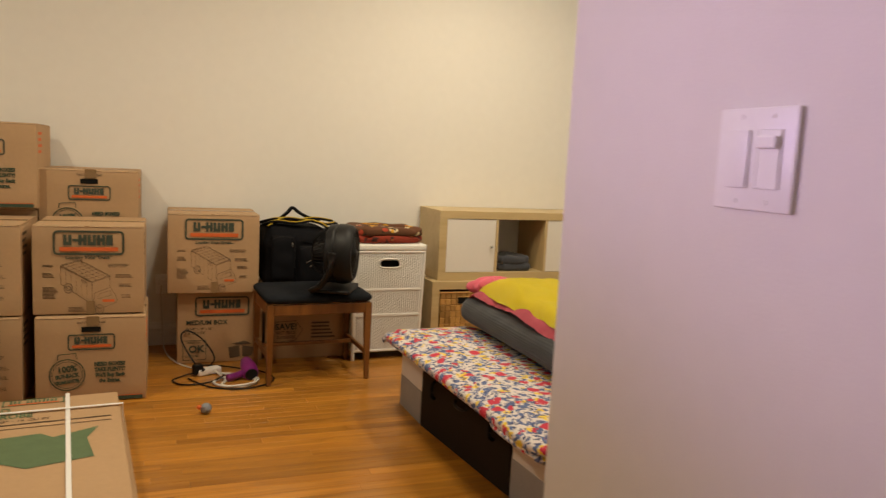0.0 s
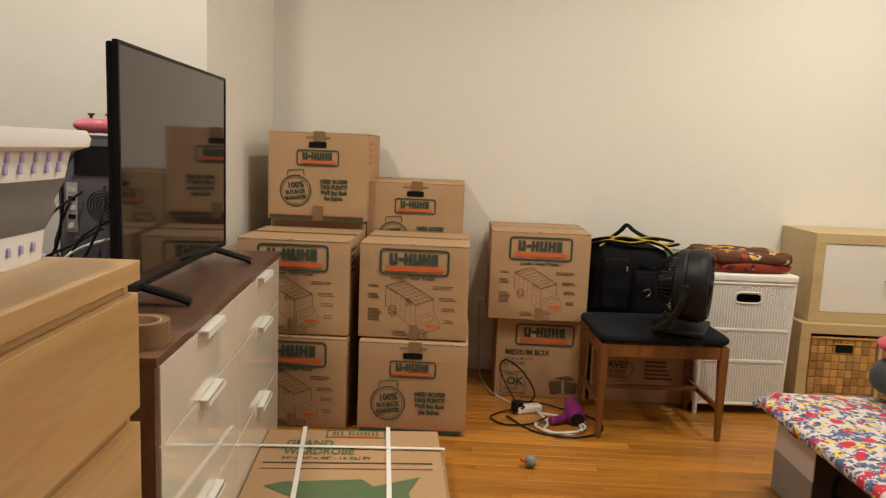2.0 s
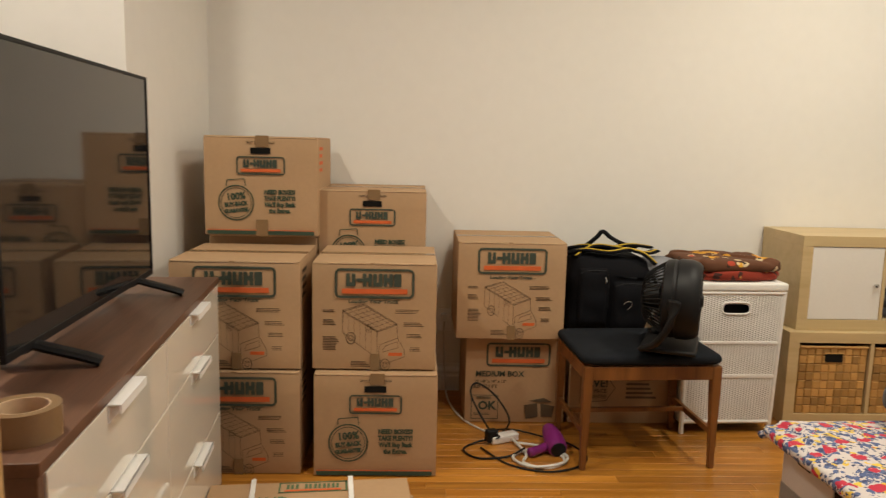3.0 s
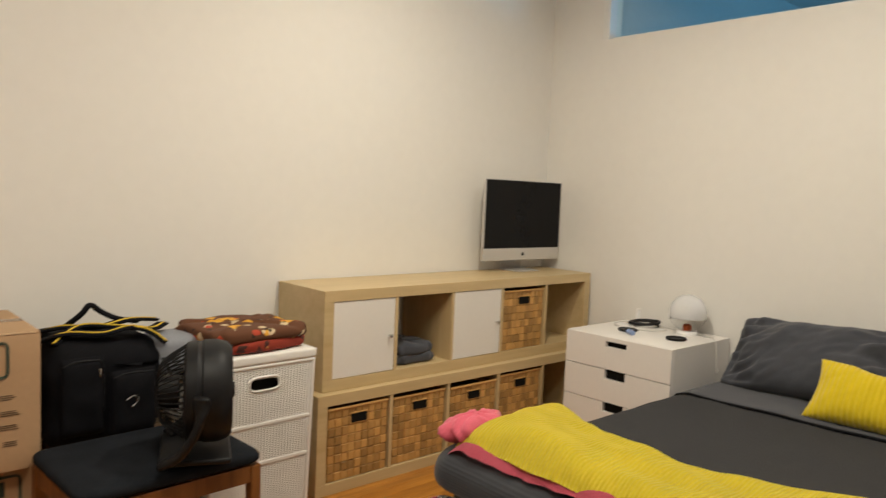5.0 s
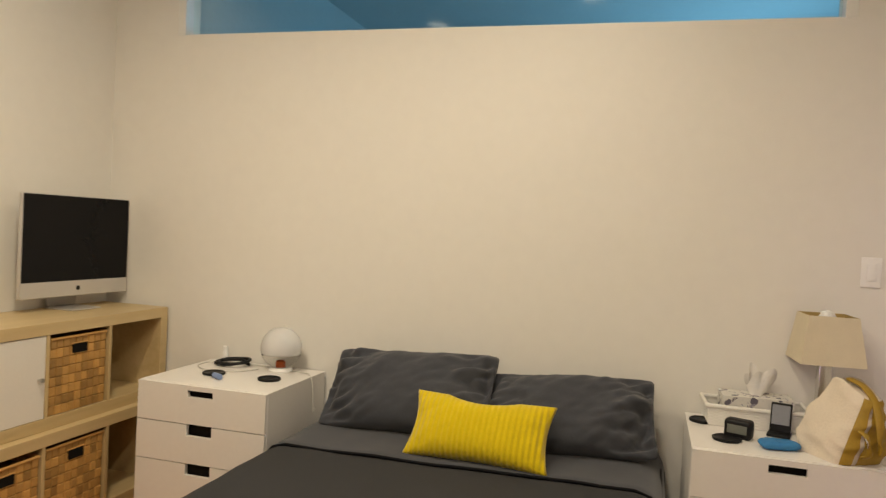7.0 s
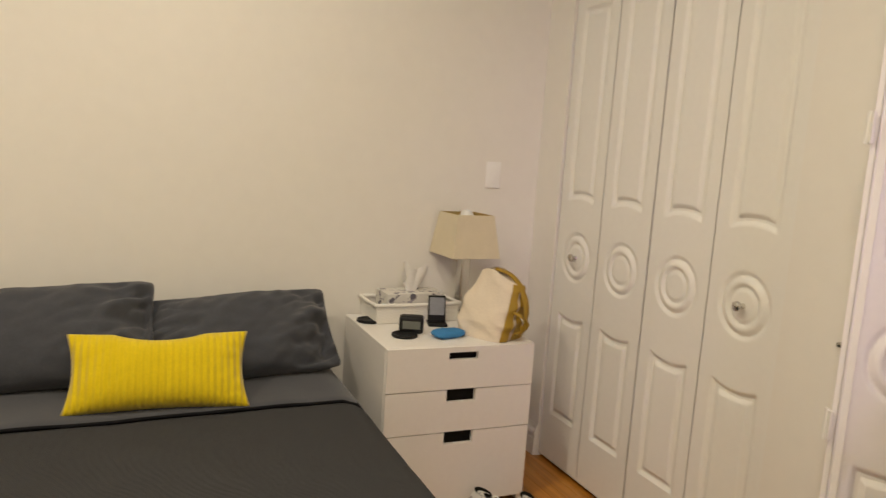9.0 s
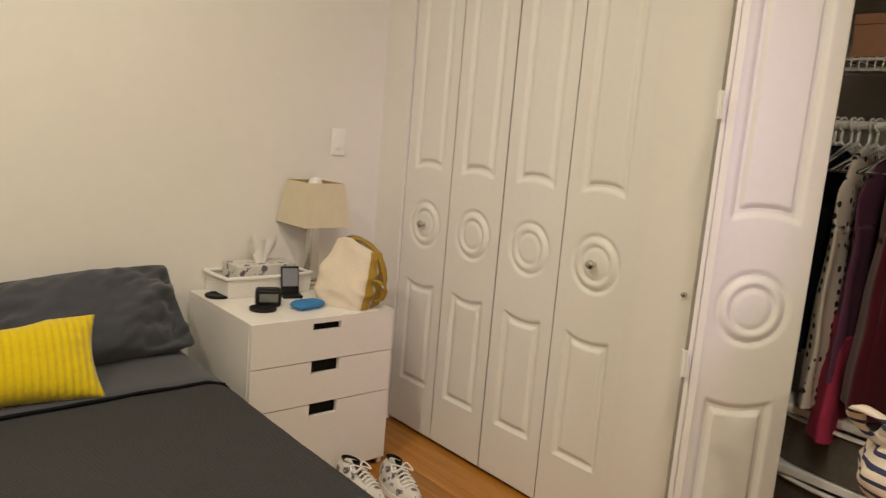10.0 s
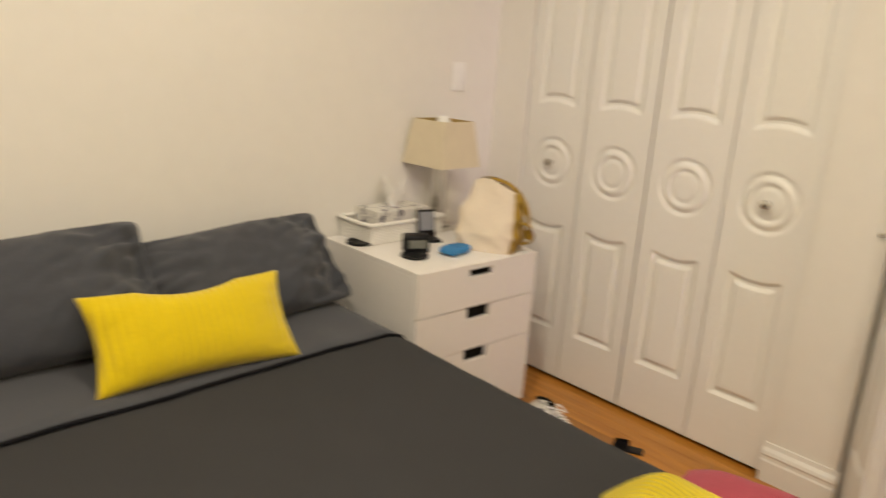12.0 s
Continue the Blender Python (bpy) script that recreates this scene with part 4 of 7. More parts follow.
def basket(x, y, z, w=0.318, h=0.315, d=0.34, tilt=0.0, label="square woven hyacinth storage basket in a shelf cell"):
    t = thing("storage_basket", pose(x, y, z, tilt, 0, 0), label, "basket", "woven shelf baskets")
    bm = B()
    hole = (w * 0.37, w * 0.63, h * 0.775, h * 0.905)
    weave_panel(bm, w, h, 9, 8, None, lambda a, c, o: (a, -o, c))
    weave_panel(bm, d, h, 10, 10, None, lambda a, c, o: (-o * 0.5 + 0.002, a, c))
    weave_panel(bm, d, h, 10, 10, None, lambda a, c, o: (w + o * 0.5 - 0.002, a, c))
    part("weave", bm, HYACINTH, t, "golden brown checker weave")
    # darkened weave brown as the shade behind and between the bands
    bm = B()
    bx(bm, (0.004, 0.004, 0.002), (w - 0.004, d - 0.004, h - 0.03))
    part("lining", bm, mat("basket_inside_shade", (0.16, 0.08, 0.022), 0.85) if "basket_inside_shade" not in bpy.data.materials else bpy.data.materials["basket_inside_shade"], t)
    # plate over the weave, coloured as the shade in the opening
    part("handle_hole", boxm((hole[0], -0.0072, hole[2]), (hole[1], -0.001, hole[3]), 0.001), HOLLOW_SHADE, t, "dark handle opening")
    bm = B()
    tube(bm, [(0, -0.002, h), (w, -0.002, h)], 0.007, 8, 0), tube(bm, [(0, 0, h), (0, d, h)], 0.007, 8, 0), tube(bm, [(w, 0, h), (w, d, h)], 0.007, 8, 0)
    part("rim", bm, HYACINTH, t)
    bm = B()
    for lo, hi in (((hole[0] - 0.004, hole[2] - 0.003), (hole[1] + 0.004, hole[2] + 0.005)), ((hole[0] - 0.004, hole[3] - 0.003), (hole[1] + 0.004, hole[3] + 0.004))):
        bx(bm, (lo[0], -0.007, lo[1]), (hi[0], 0.004, hi[1]), 0.002)
    part("handle_hole_edge", bm, HYACINTH, t)


lower, PITCH = shelf_unit(0.0, "shelf_unit", -0.046, -0.042)
upper, PITCH = shelf_unit(0.44, "shelf_unit")
for k in range(4):
    basket(cell(k, PITCH) - 0.036, 4.405 + 0.004 * (k % 2), 0.0506, h=0.318 - 0.006 * (k % 3), label="square woven hyacinth basket in the lower shelf row")
basket(cell(3, PITCH) + 0.010, 4.45, 0.4906, label="woven hyacinth basket in the upper shelf row")
for k in (0, 2):
    x = cell(k, PITCH)
    dr = part("cell_door", boxm((x + 0.002 - 1.982, 0.004, 0.0522), (x + PITCH - 0.002 - 1.982, 0.020, 0.3878), 0.0015), CREAM_PANEL, upper, "plain white cell door")
    bm = lathe(B(), [(0.0, 0), (0.004, 0), (0.004, 0.012), (0.009, 0.016), (0.009, 0.022), (0, 0.024)], 16)
    kb = part("knob", bm, CHROME, dr, "small steel knob", smooth=True)
    kb.matrix_local = pose(x + PITCH - 0.034 - 1.982, 0.004, 0.215, 90)


def folded_cloth(name, m, w, d, h, material, label, category="folded clothes", seed=0, layers=2):
    t = thing(name, m, label, category)
    for k in range(layers):
        hh = h / layers
        def f(u, v, k=k, hh=hh):
            a = 2 * math.pi * u
            r = 1 - 0.10 * nz(3 * math.cos(a) + seed, 3 * math.sin(a), k * 2.0 + v)
            c, s = math.cos(a), math.sin(a)
            ex = 0.35
            px = w / 2 * math.copysign(abs(c) ** ex, c) * r
            py = d / 2 * math.copysign(abs(s) ** ex, s) * r
            ph = math.pi * (v - 0.5)
            sc = max(math.cos(ph), 0) ** 0.16
            zz = hh / 2 * (1 + math.copysign(abs(math.sin(ph)) ** 0.8, ph))
            zz += (0.35 * hh * nz(px * 10 + seed, py * 10, k) + 0.15 * hh * nz(px * 31, py * 31 + seed, k)) * (v > 0.5)
            return (px * sc, py * sc, max(zz, 0.0) + k * hh * 0.74)
        bm = surf(B(), f, 56, 18, True)
        part("layer", bm, material if not isinstance(material, list) else material[k], t, smooth="all")
    return t


folded_cloth("folded_sweater", pose(cell(1, PITCH) + 0.15, 4.60, 0.4906), 0.24, 0.26, 0.11, PILLOW, "folded dark grey sweater in an open shelf cell", seed=3)

# ---------- desktop computer screen on the shelving ----------
def all_in_one():
    a, b = Vector((3.194, 4.708)), Vector((3.822, 4.682))
    d = b - a
    t = thing("computer", Matrix.Translation((a.x, a.y, 0.8795)) @ Matrix.Rotation(math.atan2(d.y, d.x), 4, "Z"), "slim aluminium all-in-one computer with a dark screen", "computer")
    L = d.length
    tilt = pose(0, 0, 0.062, 0, 0, 0)
    scr = part("housing", boxm((0, 0.0, 0), (L, 0.022, 0.466), 0.006, 3), ALU, t, "silver aluminium chin and back", smooth=True)
    scr.matrix_local = tilt
    part("screen", boxm((0.004, -0.0025, 0.072), (L - 0.004, -0.0002, 0.462), 0.001), SCREEN_DARK, scr, "black glass screen")
    part("chin", boxm((0.002, -0.003, 0.002), (L - 0.002, -0.0005, 0.0715), 0.001), ALU, scr, "silver aluminium chin")
    bm = lathe(B(), [(0.0, 0), (0.011, 0), (0.011, 0.0012), (0, 0.0012)], 20)
    lg = part("printed_mark", bm, BLACK, scr, "small dark round mark")
    lg.matrix_local = pose(L / 2, -0.0032, 0.037, 90)
    bm = B()
    bx(bm, (L / 2 - 0.09, -0.06, 0.0), (L / 2 + 0.09, 0.105, 0.007), 0.003)
    part("foot", bm, ALU, t, smooth=True)
    bm = surf(B(), lambda u, v: (L / 2 - 0.085 + 0.17 * u, 0.095 - 0.07 * v ** 1.6, 0.006 + 0.20 * v), 4, 12)
    bmesh.ops.solidify(bm, geom=bm.faces[:], thickness=0.006)
    part("stand", bm, ALU, t, smooth=True)


all_in_one()

# ---------- hamper ----------
def hamper():
    W, D, HT = 0.437, 0.39, 0.688
    t = thing("laundry_hamper", pose(1.398, 4.258, 0, 0, 0, 2), "tall white wicker laundry hamper with a lid", "laundry hamper")
    tap = 0.018
    def panel(f, w, hole=False):
        bm = B()
        nu, nv = 190, 264
        z0, z1 = 0.055, HT - 0.045
        g = []
        for i in range(nu + 1):
            col = []
            for j in range(nv + 1):
                u, v = i / nu, j / nv
                col_i = int(u * w / 0.0135)
                rib = abs(math.cos(math.pi * u * w / 0.0135)) ** 0.8
                row = abs(math.sin(math.pi * (v * 66 + 0.5 * (col_i % 2)))) ** 0.6
                k = 0.0062 * row * (0.35 + 0.65 * rib) + 0.0012 * nz(u * 9, v * 14, w + 5)
                if min(abs(v - 0.36), abs(v - 0.62)) < 0.012:
                    k = 0.007
                col.append(bm.verts.new(f(u, z0 + (z1 - z0) * v, k)))
            g.append(col)
        for i in range(nu):
            for j in range(nv):
                u, v = (i + 0.5) / nu, (j + 0.5) / nv
                if hole and ((u - 0.5) / 0.135) ** 4 + ((v - 0.875) / 0.042) ** 4 < 1:
                    continue
                bm.faces.new((g[i][j], g[i + 1][j], g[i + 1][j + 1], g[i][j + 1]))
        return bm
    tp = lambda z: tap * (1 - z / HT)
    part("front_weave", panel(lambda u, z, k: (tp(z) + (W - 2 * tp(z)) * u, tp(z) - k, z), W, True), WICKER, t, smooth="all")
    part("side_weave", panel(lambda u, z, k: (W - tp(z) + k, tp(z) + (D - 2 * tp(z)) * u, z), D), WICKER, t, smooth="all")
    part("side_weave", panel(lambda u, z, k: (tp(z) - k, tp(z) + (D - 2 * tp(z)) * u, z), D), WICKER, t, smooth="all")
    # near-black fill as shade behind the weave and hand hole
    part("lining", bx(B(), (0.024, 0.024, 0.06), (W - 0.024, D - 0.01, HT - 0.05)), HOLLOW_SHADE, t)
    for x, y in ((0, 0), (1, 0), (0, 1), (1, 1)):
        bm = cyl(B(), (tap + x * (W - 2 * tap), tap + y * (D - 2 * tap), 0), (x * W + (0.004 if x == 0 else -0.004), y * D + (0.004 if y == 0 else -0.004), HT - 0.04), 0.011, 0.011, 12)
        part("corner_post", bm, WICKER, t, smooth=True)
    for z in (0.055, HT - 0.045):
        q = tp(z)
        for a, b in (((q, q), (W - q, q)), ((W - q, q), (W - q, D - q)), ((q, q), (q, D - q))):
            part("binding", cyl(B(), (*a, z), (*b, z), 0.009, seg=10), WICKER, t, smooth=True)
    bm = B()
    tube(bm, [(W / 2 + 0.062 * math.copysign(abs(math.cos(q * math.pi / 12)) ** 0.5, math.cos(q * math.pi / 12)), -0.003, HT - 0.112 + 0.026 * math.copysign(abs(math.sin(q * math.pi / 12)) ** 0.5, math.sin(q * math.pi / 12))) for q in range(25)], 0.0042, 8, 0)
    part("handle_rim", bm, WICKER, t, smooth=True)
    bm = bx(B(), (-0.008, -0.010, HT - 0.038), (W + 0.008, D + 0.004, HT), 0.012, 4)
    part("lid", bm, WICKER, t, "padded white lid", smooth=True)


hamper()

# ---------- vanity stool ----------
def stool():
    t = thing("stool", pose(0.872, 3.885, 0, 0, 0, 3), "teak stool with a worn charcoal fabric seat", "stool")
    W, D, SH = 0.550, 0.43, 0.455
    for x, y in ((0, 0), (1, 0), (0, 1), (1, 1)):
        bm = B()
        px, py = (0.0 if x == 0 else W), (0.0 if y == 0 else D)
        ix, iy = (1 if x == 0 else -1), (1 if y == 0 else -1)
        top = [(px, py), (px + 0.036 * ix, py), (px + 0.036 * ix, py + 0.036 * iy), (px, py + 0.036 * iy)]
        bot = [(px + 0.004 * ix, py + 0.004 * iy), (px + 0.026 * ix, py + 0.004 * iy), (px + 0.026 * ix, py + 0.026 * iy), (px + 0.004 * ix, py + 0.026 * iy)]
        vs = [[bm.verts.new((*p, z)) for p in q] for q, z in ((bot, 0), (top, 0.32), (top, SH - 0.035))]
        for a, b in zip(vs, vs[1:]):
            for k in range(4):
                bm.faces.new((a[k], a[(k + 1) % 4], b[(k + 1) % 4], b[k]))
        bm.faces.new(vs[0][::-1]), bm.faces.new(vs[2])
        bmesh.ops.bevel(bm, geom=bm.edges[:], offset=0.003, segments=2, affect="EDGES")
        part("leg", bm, TEAK, t, smooth=True)
    for lo, hi in (((0.036, 0.004, SH - 0.09), (W - 0.036, 0.026, SH - 0.035)), ((0.036, D - 0.026, SH - 0.09), (W - 0.036, D - 0.004, SH - 0.035)), ((0.004, 0.036, SH - 0.09), (0.026, D - 0.036, SH - 0.035)), ((W - 0.026, 0.036, SH - 0.09), (W - 0.004, D - 0.036, SH - 0.035))):
        part("apron", boxm(lo, hi, 0.003), TEAK, t)
    for lo, hi in (((0.010, 0.03, 0.135), (0.026, D - 0.03, 0.16)), ((W - 0.026, 0.03, 0.135), (W - 0.010, D - 0.03, 0.16)), ((0.02, D * 0.62, 0.138), (W - 0.02, D * 0.62 + 0.018, 0.157))):
        part("stretcher", boxm(lo, hi, 0.003), TEAK, t)
    def f(u, v):
        a = 2 * math.pi * u
        c, s = math.cos(a), math.sin(a)
        ph = math.pi * (v - 0.5)
        sc = max(math.cos(ph), 0) ** 0.22
        px, py = (W / 2 + 0.008) * math.copysign(abs(c) ** 0.16, c) * sc, (D / 2 + 0.008) * math.copysign(abs(s) ** 0.16, s) * sc
        z = 0.026 * math.copysign(abs(math.sin(ph)) ** 0.75, ph)
        if v > 0.5:
            z += 0.008 * (1 - (2 * px / W) ** 2) * (1 - (2 * py / D) ** 2) + 0.0012 * nz(px * 14, py * 14)
        return (W / 2 + px, D / 2 + py, SH - 0.01 + z)
    part("seat", surf(B(), f, 72, 24, True), SEAT, t, "worn charcoal suede cushion", smooth="all")
    return t


stool()


# ---------- bed ----------
BX0, BX1, BY0, BY1, BZ = 1.845, 3.825, 2.012, 3.525, 0.49


def bed():
    t = thing("bed", pose(0, 0, 0), "queen bed made up with a dark grey ribbed coverlet", "bed")
    part("base", boxm((BX0 + 0.03, BY0 + 0.03, 0.0), (BX1, BY1 - 0.03, 0.22), 0.02), BLACK_SOFT, t, "dark fabric bed base")
    part("mattress", boxm((BX0 + 0.03, BY0 + 0.03, 0.22), (BX1, BY1 - 0.03, BZ - 0.035), 0.10, 6), SHEET, t, smooth=True)
    def cover(u, v, x0=BX0, x1=BX1):
        # v runs across from side hem over the top to the other hem
        x = x0 + (x1 - x0) * u ** 1.5
        ex = x - x0
        dr = 0.36
        wid = BY1 - BY0
        s = v * (wid + 2 * dr)
        R = 0.12
        pull = R - math.sqrt(max(R * R - (R - ex) ** 2, 0)) if ex < R else 0.0
        if s < dr:
            y, z = BY0 - 0.002, BZ - dr + s * (dr - R) / dr
            k = (dr - s) / dr
            y += pull - 0.014 * k * (0.6 + 0.8 * nz(x * 5, 1.3))
        elif s > dr + wid:
            y, z = BY1 + 0.002, BZ - R - (s - dr - wid) * (dr - R) / dr
            y += -pull + 0.014 * (s - dr - wid) / dr * (0.6 + 0.8 * nz(x * 5, 7.3))
        else:
            y, z = BY0 + (s - dr), BZ
            e = min(y - BY0, BY1 - y)
            p, q = max(R - ex, 0), max(R - e, 0)
            d = math.hypot(p, q)
            if d > R:
                x += p - p * R / d
                y += (q - q * R / d) * (1 if y - BY0 < BY1 - y else -1)
                d = R
            z -= R - math.sqrt(max(R * R - d * d, 0))
        z += 0.006 * nz(x * 3.1, y * 3.1, 2.0) + 0.003 * nz(x * 9, y * 9, 5.0)
        return (x, y, z)
    bm = surf(B(), cover, 70, 130)
    part("coverlet", bm, SHEET, t, "dark grey ribbed coverlet", smooth="all")
    bm = surf(B(), lambda u, v: (BX0 - 0.006 * (1 - u) - 0.02 * u * (1 - u) - 0.01 * nz(v * 6, u * 3) * (1 - u), BY0 + 0.12 + (BY1 - BY0 - 0.24) * v, 0.08 + (BZ - 0.12 - 0.08) * u), 20, 60)
    part("foot_drape", bm, SHEET, t, "dark grey ribbed coverlet", smooth="all")
    # turned-down upper sheet with a piped hem
    def turn(u, v):
        a = cover(0.5, 0.02 + 0.96 * v)
        y = a[1]
        x = 3.20 + 0.02 * math.sin(y * 3.1 + 1) + (BX1 - 3.20) * u
        return (x, y + (0.002 if v < 0.5 else -0.002), a[2] + 0.009 + 0.004 * nz(x * 6, y * 6) - (0.007 if u < 0.01 else 0))
    part("sheet", surf(B(), turn, 26, 80), PILLOW, t, "smooth grey sheet turned down", smooth="all")
    bm = B()
    tube(bm, [Vector(turn(0, j / 40)) + Vector((-0.004, 0, 0.004)) for j in range(41)], 0.006, 8, 0)
    part("hem", bm, BLACK_SOFT, t, "dark piped hem", smooth="all")


bed()


def pillow(name, m, w, h, th, material, label, seed=0, crease=0.02, ears=0.04, dent=0.0, round_=5.0):
    """A stuffed pillow standing in the local x-z plane."""
    t = thing(name, m, label, "pillow")
    def f(u, v, side):
        a, b = 2 * u - 1, 2 * v - 1
        edge = (1 - abs(a) ** 2.6) * (1 - abs(b) ** 2.6)
        pin = 1 - ears * (1 - abs(b) ** 2)
        pinz = 1 - ears * 1.3 * (1 - abs(a) ** 2) - dent * max(0, 1 - (a / 0.5) ** 2) * (b > 0) * b
        big, nrm = max(abs(a), abs(b)), (abs(a) ** round_ + abs(b) ** round_) ** (1 / round_)
        k = big / nrm if nrm > 1e-6 else 1.0
        x = a * k * w / 2 * pin
        z = h / 2 + b * k * h / 2 * pinz
        y = side * th / 2 * max(edge, 0) ** 0.45
        ridge = 1 - 2 * abs(nz(x * 6 + z * 5 + seed, z * 16 - x * 7, side))
        fold = crease * (0.6 * nz(x * 6 + seed, z * 8 - x * 4, side) + 0.62 * ridge * abs(a) ** 2 + 0.25 * nz(x * 22 - z * 14, z * 26 + seed, 3))
        y += fold * (0.25 + 0.9 * abs(a) ** 1.5) * min(edge * 6, 1)
        return (x, y, z)
    bm = B()
    surf(bm, lambda u, v: f(u, v, -1), 84, 60)
    surf(bm, lambda u, v: f(u, v, 1), 84, 60)
    bmesh.ops.remove_doubles(bm, verts=bm.verts, dist=0.0008)
    part("case", bm, material, t, smooth="all")
    return t


# faces look west, tops lean to the wall
pillow("pillow", pose(3.70, 2.40, BZ + 0.03, 0, 0, -90) @ pose(0, 0, 0, -84, 0, 0), 0.70, 0.46, 0.11, PILLOW, "grey pillow lying flat under another", 2, 0.01)
pillow("pillow", pose(3.465, 3.06, BZ + 0.02, 0, 0, -92) @ pose(0, 0, 0, -41, -3, 0), 0.74, 0.385, 0.19, PILLOW, "plump dark grey pillow leaning on the wall", 5, 0.075, dent=0.03, round_=16.0)
pillow("pillow", pose(3.485, 2.395, BZ + 0.012, 0, 0, -86) @ pose(0, 0, 0, -44, -3, 0), 0.71, 0.355, 0.19, PILLOW, "rumpled dark grey pillow leaning on the wall", 11, 0.085, round_=16.0)
pillow("cushion", pose(3.245, 2.697, BZ + 0.004, 0, 0, -92) @ pose(0, 0, 0, -36, 0.5, 0), 0.55, 0.264, 0.14, YELLOW_PILLOW, "bright yellow ribbed velvet lumbar cushion", 17, 0.010, 0.085, 0.15, 60.0)


# ---------- rolled throw and blankets on the foot of the bed ----------
def rolled(name, label, material, x0, x1, y0, y1, z0, h, seed, ang=0.0, wob=0.02, nose=0.10, category="blanket", power=0.6, sag=0.0):
    """A folded or rolled blanket lying along y with rounded ends."""
    cx, cy = (x0 + x1) / 2, (y0 + y1) / 2
    t = thing(name, pose(cx, cy, z0, 0, 0, ang), label, category)
    def f(u, v):
        a = 2 * math.pi * u
        c, s = math.cos(a), math.sin(a)
        y = (v - 0.5) * (y1 - y0)
        e = min(v, 1 - v) * (y1 - y0)
        k = math.sqrt(max(1 - max(0, (nose - e) / nose) ** 2, 0.0004)) if nose else 1
        w = (x1 - x0) / 2 * (0.82 + 0.18 * k) * (1 + wob * 2.2 * nz(y * 2.5 + seed, 3.3))
        hh = h * (0.25 + 0.75 * k) * (1 + wob * 4 * nz(y * 3 + seed, 9.1)) - sag * (0.5 - abs(v - 0.5)) * h
        px = w * math.copysign(abs(c) ** power, c) + 0.5 * wob * nz(y * 4 + seed, s)
        pz = hh / 2 * (1 + math.copysign(abs(s) ** 0.8, s)) + (wob * 0.5 * nz(px * 9 + seed, y * 9) if s > 0 else 0)
        return (px * (0.2 + 0.8 * k), y, max(pz, 0.0))
    bm = surf(B(), f, 60, 80, True)
    part("fold", bm, material, t, smooth="all")
    return t


rolled("throw", "dark grey ribbed throw folded into a thick roll", DUVET, 1.70, 2.20, 2.05, 3.515, 0.41, 0.152, 3, -1.0, 0.01, 0.16, power=0.5)


def blanket(name, label, material, x0, x1, y0, y1, z0, th, seed, hang_w=0.05, ang=0.0, wave=0.012, fringe=0.0, skew=0.0, waist=0.0):
    """A folded blanket laid over the roll, drooping at its sides."""
    cx, cy = (x0 + x1) / 2, (y0 + y1) / 2
    t = thing(name, pose(cx, cy, z0, 0, 0, ang), label, "blanket")
    W, L = x1 - x0, y1 - y0
    def top(u, v):
        x, y = (u - 0.5) * W, (v - 0.5) * L
        d = abs(u - 0.5) * 2
        z = th - (max(0, d - 0.55) / 0.45) ** 2 * hang_w
        e = min(v, 1 - v) * L
        z -= max(0, 0.10 - e) ** 2 * 5.0
        z += wave * nz(x * 4 + seed, y * 3.2) + 0.4 * wave * nz(x * 11, y * 9 + seed)
        x -= waist * u * (1 - (2 * v - 1) ** 2) ** 1.8
        x += 0.018 * nz(y * 4 + seed, 4.4) * d + fringe * nz(y * 22, seed) * d
        y += skew * u * (1 - v) + 0.016 * nz(x * 6 + seed, 8.8) * abs(v - 0.5) * 2
        return (x, y, z)
    bm = surf(B(), top, 44, 96)
    bmesh.ops.solidify(bm, geom=bm.faces[:], thickness=min(th, 0.028))
    part("fold", bm, material, t, smooth="all")
    edge = [Vector(top(k / 40, 0.0)) + Vector((0, 0, 0.002)) for k in range(41)]
    bm = B()
    tube(bm, edge, 0.006, 6, 0)
    part("hem", bm, material, t, "stitched hem of the blanket", smooth="all")
    return t


ZT = BZ + 0.079
blanket("pink_blanket", "pink knitted blanket folded under a yellow one", PINK, 1.738, 2.20, 2.03, 3.41, ZT + 0.004, 0.022, 7, 0.034, -1.0, 0.016, 0.010, 0.06, 0.14)
blanket("yellow_blanket", "bright yellow waffle-knit blanket folded on the bed", YELLOW, 1.758, 2.25, 2.20, 3.40, ZT + 0.032, 0.042, 19, 0.065, -1.5, 0.026, 0.0, 0.13, 0.15)
def bunch():
    t = thing("pink_bundle", pose(1.885, 3.41, ZT - 0.022), "bunched end of a pink knitted blanket", "blanket")
    def f(u, v):
        a, b = 2 * math.pi * u, math.pi * (v - 0.5)
        r = 1 + 0.20 * nz(2.2 * math.cos(a), 2.2 * math.sin(a), v * 3) + 0.09 * (1 - 2 * abs(math.sin(5 * a + 4 * v + 2 * nz(v * 4, a))))
        return (0.12 * r * math.cos(a) * math.cos(b), 0.075 * r * math.sin(a) * math.cos(b), 0.045 + 0.045 * r * math.sin(b))
    part("fold", surf(B(), f, 48, 24, True), PINK, t, smooth="all")
bunch()


